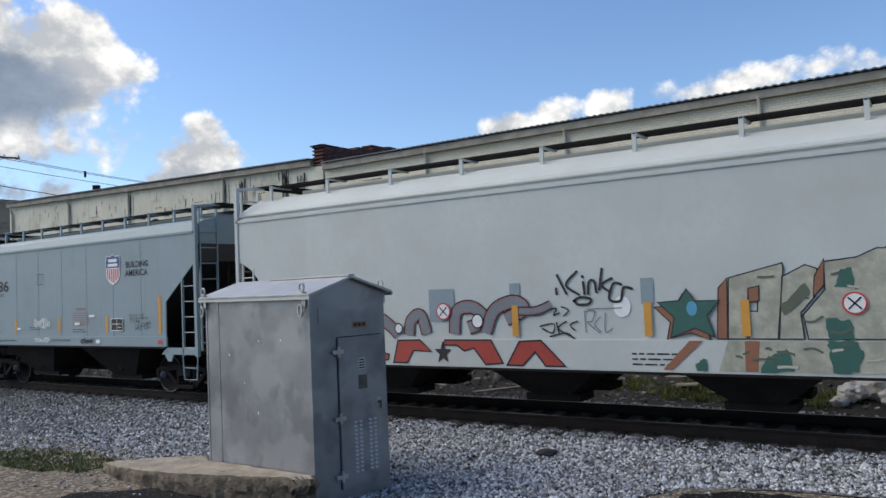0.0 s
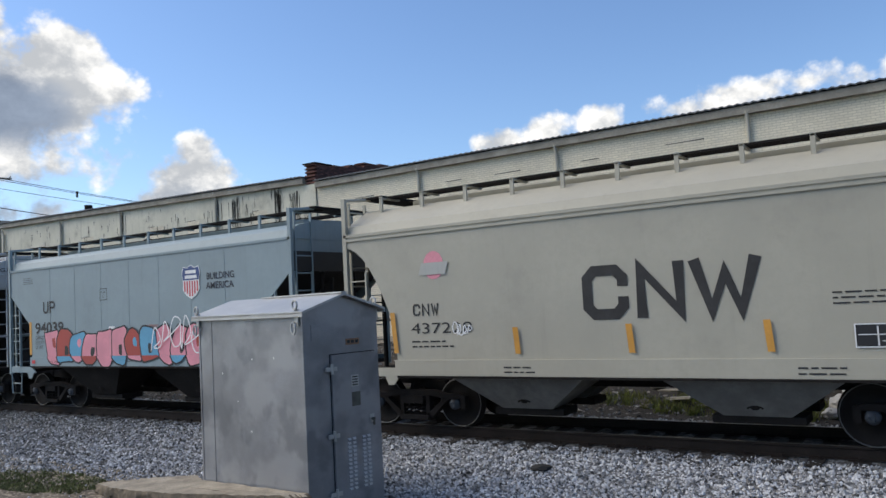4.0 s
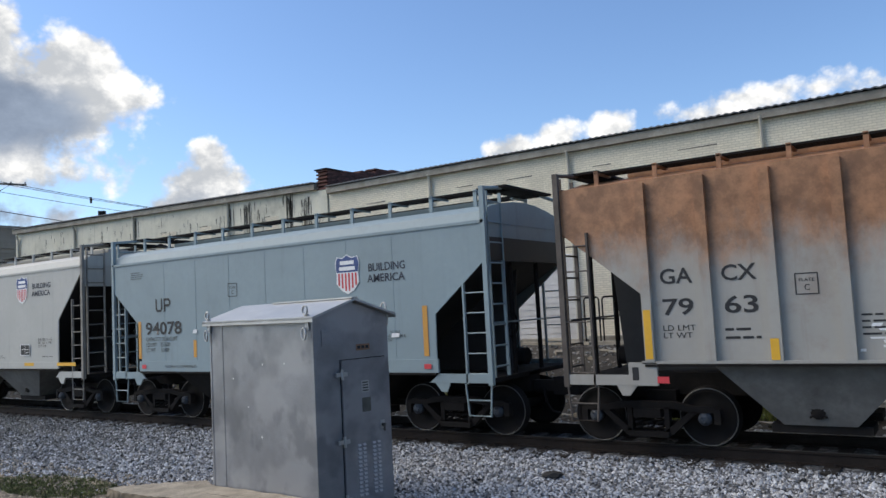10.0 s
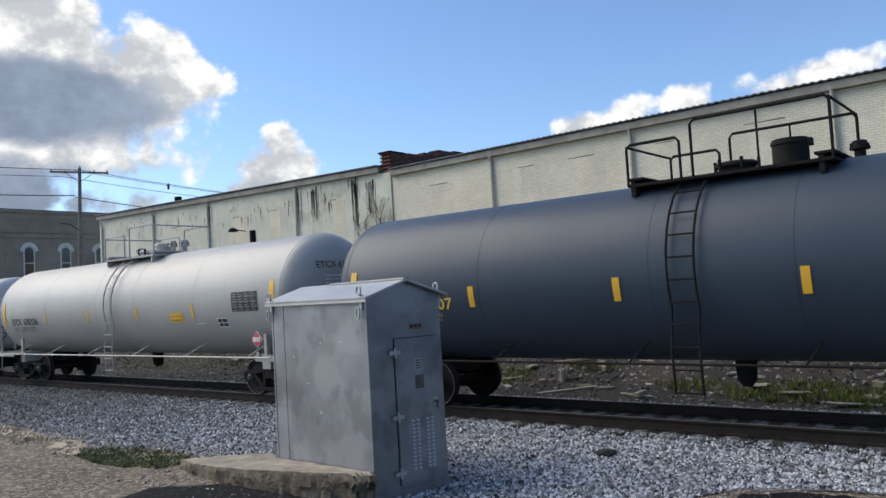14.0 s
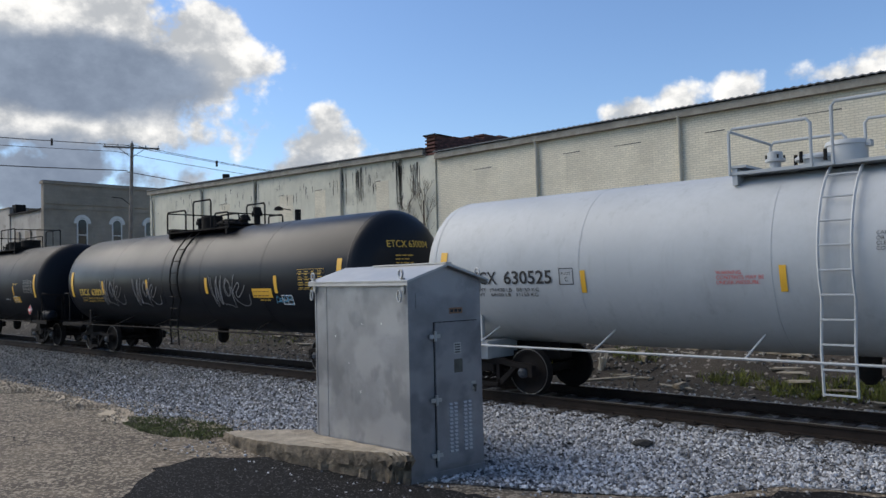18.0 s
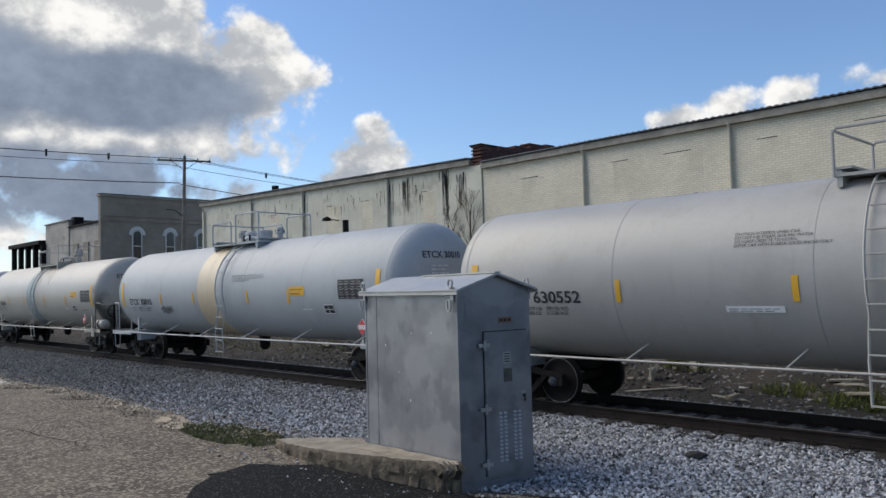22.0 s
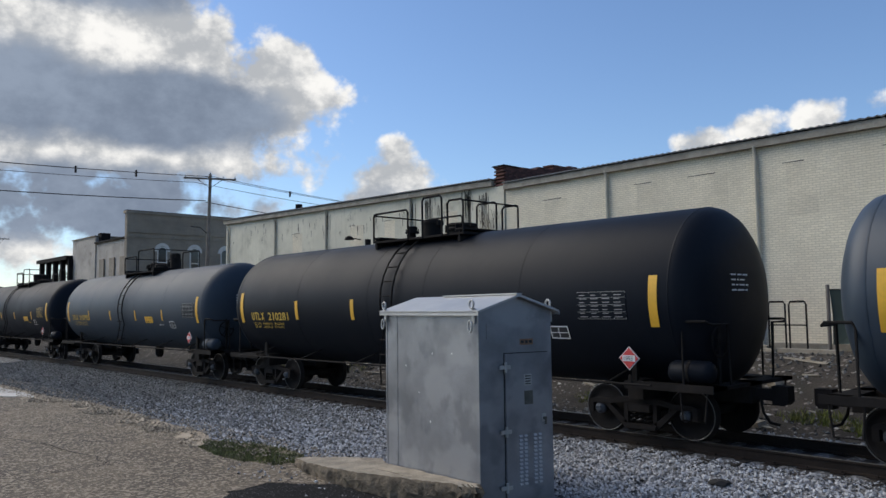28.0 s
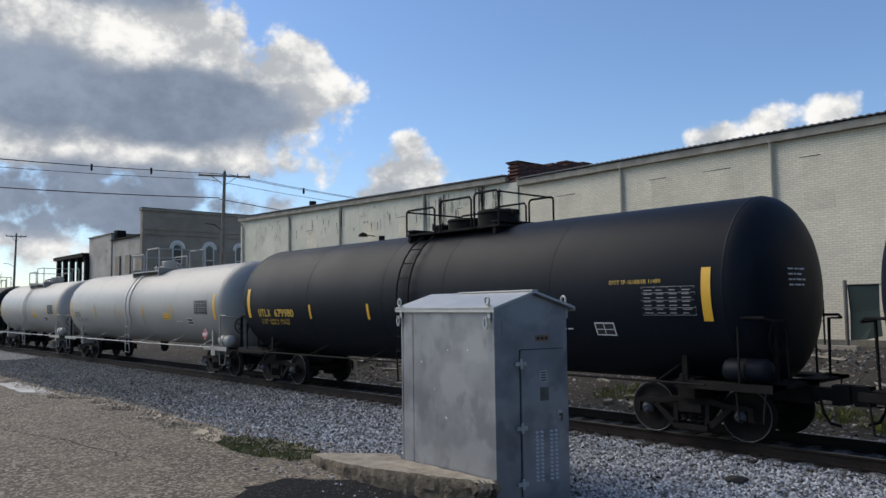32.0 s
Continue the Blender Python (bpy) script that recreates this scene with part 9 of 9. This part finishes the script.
    loops_ = ([(0.00, 0.95), (0.10, 0.12), (0.15, 0.05), (0.18, 0.60), (0.22, 0.92), (0.21, 0.30), (0.27, 0.10), (0.33, 0.95)], [(0.05, 0.90), (0.13, 0.15), (0.20, 0.85), (0.25, 0.08), (0.30, 0.80), (0.27, 0.20), (0.36, 0.05)],
              [(0.36, 0.10), (0.50, 0.02), (0.58, 0.02), (0.56, 0.60), (0.62, 0.40)], [(0.52, 0.72), (0.46, 0.85), (0.40, 0.60), (0.44, 0.35), (0.53, 0.40), (0.54, 0.70), (0.48, 0.80), (0.42, 0.62), (0.47, 0.38)],
              [(0.60, 0.45), (0.74, 0.72), (0.78, 0.62), (0.68, 0.42), (0.72, 0.30), (0.86, 0.50), (0.92, 0.66)], [(0.60, 0.60), (0.64, 0.25), (0.80, 0.04), (0.96, 0.10), (1.00, 0.38)], [(0.58, 0.05), (0.60, 0.50), (0.66, 0.95)])
    for u, w in ((1.78, 1.95), (-2.85, 1.75), (-5.2, 1.7)):
        for k, pts in enumerate(loops_):
            for q, (wd, mat) in enumerate(((0.045, M_SMEARDARK), (0.016, M_SMEAR))):
                tag = Shape()
                stroke([(u + a * w, 1.66 + b * 0.95) for a, b in pts], wd, lambda a, b, k=k, q=q: f(a, b, 0.012 + 0.0006 * k + 0.004 * q), tag)
                part("spray_tag", tag, mat, c, "thin white sprayed loops", smooth=False, clean=False)
    scrawl(c, h - 2.9, 1.72, 0.7, 0.3, lambda a, b: f(a, b, 0.014), M_BLUE, 64, 4, 0.02)
    placard(c, h, "1173")
    end_marks(c, h, 1.56, 2.48, "ETCX", "630004", M_GOLD)
    c, h, f = tank_car("black tank car with two dark top domes", -270.45, -283.55, T_BLACK, r=1.62, zc=2.47, fixtures=2, plat=(-1.6, 2.6), loops=((-1.58, 0.5, 0.66), (0.92, 2.58, 0.84)), fits=[(0.25, 0.46, 0.42), (1.6, 0.4, 0.44), (-1.2, 0.12, 0.4)], manway=-0.6)
    marks(c, h, f, LEASE_MARK, "70728", M_GOLD, False)
    usual(c, h, f, M_WHITE, T_BLACK, stripes=(-3.76, -1.2, 1.5, 4.27), note=(4.1, 4.85), note_z=1.72, data=(5.4, 6.4))
    stencil(c, "FRA-AIP", h - 2.55, 2.45, 0.09, f, M_GOLD, 0.0)
    placard(c, h, "2529")
    c, h, f = tank_car("greyed white tank car with a sooty front end", -286.7, -302.2, T_SOOTY, r=1.54, zc=2.44, fixtures=4, plat=(-0.8, 2.3), loops=((-0.78, 0.5, 0.64), (0.81, 2.28, 0.84)), fits=[(0.0, 0.12, 0.45), (0.7, 0.28, 0.42), (1.3, 0.12, 0.4), (1.9, 0.14, 0.6)])
    marks(c, h, f, "ETCX", "630552", M_BLACK)
    usual(c, h, f, M_WHITE, M_BLACK, stripes=(-4.28, -1.21, 1.5, 4.4))
    stencil(c, "CAUTION INTERIOR LINED CAR.\nDO NOT USE STEAM, BOILING WATER\nOR SHARP OBJECTS TO CLEAN.\nENTER CAR WITH RUBBER SOLED SHOES ONLY", -2.15, 3.08, 0.050, f, M_BLACK, 0.0)
    lb = patch("label_plate", c, -2.33, -1.40, 1.84, 1.95, f, M_WHITE, "small white label with print", n=2)
    bars(lb, -2.28, 1.86, 0.8, 0.07, 2, lambda a, b: f(a, b, 0.014), M_BLACK, 33)
    placard(c, h, "1123")
    end_marks(c, h, 1.54, 2.44, "ETCX", "630552", M_BLACK)
    c, h, f = tank_car("white tank car with a tan band at its ladder", -305.4, -320.6, T_WHITE, fixtures=4, band_mat=T_TAN, band_x=(-1.61, -0.4), plat=(-1.6, 1.3), loops=((-1.58, -0.38, 0.64), (-0.09, 1.28, 0.84)), fits=[(-1.35, 0.12, 0.5), (-0.7, 0.25, 0.42), (0.0, 0.25, 0.42), (0.9, 0.12, 0.45)])
    marks(c, h, f, "ETCX", "30010", M_BLACK)
    usual(c, h, f, M_WHITE, M_BLACK, stripes=(-4.35, -1.91, 1.5, 3.7), note=(3.78, 4.5), note_z=2.25)
    stencil(c, "CAUTION: DO NOT USE STEAM, BOILING WATER\nOR SHARP OBJECTS TO CLEAN. ENTER CAR WITH\nCLEAN, SOFT SOLED SHOES.", 0.6, 2.85, 0.058, f, M_BLACK, 0.0)
    scrawl(c, -4.5, 1.68, 0.9, 0.30, lambda a, b: f(a, b, 0.014), M_BLACK, 88, 8, 0.022, label="black sprayed tag")
    placard(c, h, "1129")
    end_marks(c, h, 1.52, 2.48, "ETCX", "30010", M_BLACK)
    c, h, f = tank_car("greyed white tank car with a blue-grey band and soot", -323.9, -338.4, T_SOOTY2, fixtures=4, band_mat=P_UP, band_x=(-1.21, 0.01), plat=(-1.1, 1.6), loops=((-1.08, 0.03, 0.64), (0.3, 1.58, 0.84)), fits=[(-0.4, 0.27, 0.42), (0.3, 0.11, 0.4), (0.7, 0.11, 0.36), (1.35, 0.17, 0.72)], manway=0.2)
    marks(c, h, f, "ETCX", "29068", M_BLACK)
    usual(c, h, f, M_WHITE, M_BLACK, stripes=(-4.2, -1.4, 1.4, 4.23), note=(4.87, 5.57), note_z=2.36, data=(6.04, 7.11))
    for k in range(9):
        u = -0.9 + k * 0.32
        patch("rust_run", c, u, u + 0.02 + 0.02 * (k % 3), 2.95 + 0.21 * (k * 3 % 4), 4.02, lambda a, b: f(a, b, 0.006), M_RUSTLIGHT, "rust streak", n=6)
    stencil(c, "PLASITE 3070 COATING", h - 1.75, 1.75, 0.06, f, M_BLACK, 0.0)
    placard(c, h, "1129")
    end_marks(c, h, 1.52, 2.48, "ETCX", "29068", M_BLACK)
    c, h, f = tank_car("white tank car with rust under its top platform", -341.8, -356.25, T_SOOTY3, fixtures=4, plat=(-1.5, 1.2), loops=((-1.48, -0.37, 0.64), (-0.1, 1.18, 0.84)), fits=[(-0.4, 0.44, 0.42), (0.9, 0.15, 0.58)], manway=-0.9)
    marks(c, h, f, "ETCX", "230528", M_BLACK)
    usual(c, h, f, M_WHITE, M_BLACK)
    stencil(c, "CAUTION: INTERIOR LINED CAR DO NOT USE STEAM,\nBOILING WATER OR SHARP OBJECTS TO CLEAN.\nENTER CAR WITH RUBBER SOLED SHOES ONLY.", 0.3, 2.60, 0.058, f, M_BLACK, 0.0)
    for k in range(7):
        u = -0.7 + k * 0.25
        patch("rust_run", c, u, u + 0.02 + 0.015 * (k % 3), 2.9 + 0.25 * (k * 2 % 3), 4.1, lambda a, b: f(a, b, 0.006), M_RUSTLIGHT, "rust streak", n=6)
    placard(c, h, "1275")
    end_marks(c, h, 1.52, 2.48, "ETCX", "230528", M_BLACK)
    c, h, f = tank_car("dark slate tank car with gold stencilling", -359.8, -374.3, T_SLATE, r=1.60, fixtures=3, plat=(-1.24, 1.8), loops=((-1.22, 0.04, 0.64), (0.34, 1.78, 0.84)), fits=[(-0.95, 0.13, 0.5), (0.3, 0.28, 0.4), (1.4, 0.12, 0.4)])
    marks(c, h, f, TANK_MARK, "203261", M_GOLD, False)
    usual(c, h, f, M_WHITE, T_SLATE2, stripes=(-5.8, -2.46, 1.5, 4.3))
    placard(c, h, "1993")
    c, h, f = tank_car("matt black tank car with gold stencilling", -377.9, -392.35, T_BLACK, r=1.66, zc=2.52, fixtures=1, plat=(-1.5, 1.9), loops=((-1.48, -0.1, 0.66), (0.45, 1.15, 0.88), (1.35, 1.88, 0.72)), fits=[(-1.1, 0.14, 0.42), (-0.3, 0.28, 0.52), (0.8, 0.36, 0.34)], manway=0.8)
    marks(c, h, f, TANK_MARK, "210281", M_GOLD, False, v=2.08)
    usual(c, h, f, M_WHITE, T_BLACK, stripes=(-4.12, -1.5, 1.42, 3.96), wide=0.07, zs=(2.1, 2.62))
    placard(c, h, "1993")
    c, h, f = tank_car("pale slate tank car with several top valves", -395.7, -409.25, T_SLATE2, r=1.58, fixtures=3, plat=(-1.5, 1.6), loops=((-1.48, -0.2, 0.6), (0.0, 1.58, 0.82)), fits=[(-1.35, 0.11, 0.38), (-0.95, 0.11, 0.42), (-0.55, 0.12, 0.42), (0.1, 0.32, 0.34), (0.8, 0.12, 0.4), (1.3, 0.2, 0.72)], manway=0.1)
    marks(c, h, f, TANK_MARK, "213792", M_GOLD, False)
    usual(c, h, f, M_WHITE, T_BLACK, stripes=(-4.0, -1.4, 1.32, 3.87), note=(2.24, 2.98), data=(5.6, 6.62))
    placard(c, h, "1993")
    c, h, f = tank_car("sooty blue-black tank car with white stencilling", -412.7, -427.0, T_BROWN, r=1.60, fixtures=1, lad=-0.3, plat=(-0.95, 1.6), loops=((-0.93, 0.25, 0.6), (0.45, 1.58, 0.76)), fits=[(0.15, 0.4, 0.56)], manway=1.0)
    marks(c, h, f, LEASE_MARK, "286348", M_WHITE, False, v=2.08)
    usual(c, h, f, M_GOLD, T_BROWN, stripes=(-4.0, -1.5, 1.3, 4.55), wide=0.06, note=(3.05, 3.85))
    placard(c, h, "1993")
    c, h, f = tank_car("matt black tank car with a stencilled permit number", -430.2, -445.9, T_BLACK, r=1.66, zc=2.56, fixtures=2, plat=(-0.8, 2.5), loops=((-0.78, 0.3, 0.55), (0.5, 1.6, 0.66), (1.7, 2.48, 0.72)), fits=[(0.4, 0.48, 0.34), (1.5, 0.5, 0.46)], manway=-0.3)
    marks(c, h, f, TANK_MARK, "679980", M_GOLD, False, v=2.08)
    usual(c, h, f, M_WHITE, T_BLACK, stripes=(-4.3, -1.55, 1.4, 4.3), data=(6.61, 7.65))
    stencil(c, "DOT SP-16188/SR 11499", h - 2.2, 2.70, 0.075, f, M_GOLD, 0.0)
    c, h, f = tank_car("greyed white tank car near the end of the string", -448.7, -464.6, T_WHITE2, fixtures=2)
    marks(c, h, f, "ETCX", "", M_BLACK)
    usual(c, h, f, M_WHITE, M_BLACK)
    placard(c, h, "1275")
    c, h, f = tank_car("beige-white short tank car far along the string", -467.6, -479.5, T_WHITE2, r=1.45, fixtures=4)
    usual(c, h, f, M_WHITE, M_BLACK)
    c, h, f = tank_car("black tank car far along the string", -482.4, -497, T_BLACK, fixtures=1)
    usual(c, h, f, M_WHITE, T_BLACK)
    c, h, f = tank_car("dark slate tank car far along the string", -500, -515, T_SLATE, fixtures=3)


train()


# ---------------------------------------------------------------- ties
def ties():
    s = Shape().box(-0.11, 0.11, -1.3, 1.3, -0.35, -0.188)
    me = s.mesh("tie", M_TIE, smooth=False)
    g = random.Random(77)
    tk = thing("track", "timber ties of the railway track set in grey ballast", "track", kind="structure")
    for i in range(150):
        part("tie", me, M_TIE, tk, m=pose(-68 + i * 0.51 + g.uniform(-0.03, 0.03), RAIL_Y + g.uniform(-0.05, 0.05), g.uniform(-0.012, 0.004), 0, 0, g.uniform(-1.2, 1.2)))
    far = Shape()
    for i in range(110):
        x = -68.5 - i * 0.51
        far.box(x - 0.11, x + 0.11, RAIL_Y - 1.3, RAIL_Y + 1.3, -0.35, -0.19)
    tagged(part("far_ties", far, M_TIE, smooth=False, clean=False), "timber ties farther along the track", "ties", kind="stuff")
    spike = Shape().box(-0.10, 0.10, -0.16, 0.16, -0.19, -0.178).box(-0.05, -0.02, 0.075, 0.11, -0.18, -0.15).box(0.02, 0.05, -0.11, -0.075, -0.18, -0.15).mesh("tie_plate", M_RAIL, smooth=False)
    for i in range(90):
        for k in (-1, 1):
            part("tie_plate", spike, M_RAIL, tk, m=pose(-40 + i * 0.51 - 0.0, RAIL_Y + k * 0.7525, 0.0))


ties()

SPEED = 13.25


def motions():
    """The train rolls by at an even speed; its wheels turn with it."""
    for car, s0 in CARS:
        walk(car, [(t, pose(s0 + SPEED * t, RAIL_Y, 0)) for t in (0.0, 8.0, 16.0, 24.0, 32.0)])
    step = 1.0 / FPS
    for w, car, d in WHEELSETS:
        s0 = next(s for c, s in CARS if c == car)
        x = w.parent.matrix_basis.translation.x + d
        t0 = max(0.0, (-52.0 - s0 - x) / SPEED)
        t1 = min(32.0, (4.0 - s0 - x) / SPEED)
        f0, f1 = int(t0 * FPS), int(t1 * FPS) + 1
        rows = []
        if f0 > 0:
            rows.append((0.0, pose(d, 0, WHEEL_R)))
        for f in range(f0, max(f0 + 1, f1) + 1):
            t = f * step
            if t > 32.0:
                break
            rows.append((t, pose(d, 0, WHEEL_R, 0, math.degrees(SPEED * (f - f0) * step / WHEEL_R) % 360, 0)))
        if rows[-1][0] < 32.0:
            rows.append((32.0, rows[-1][1]))
        walk(w, rows)


motions()
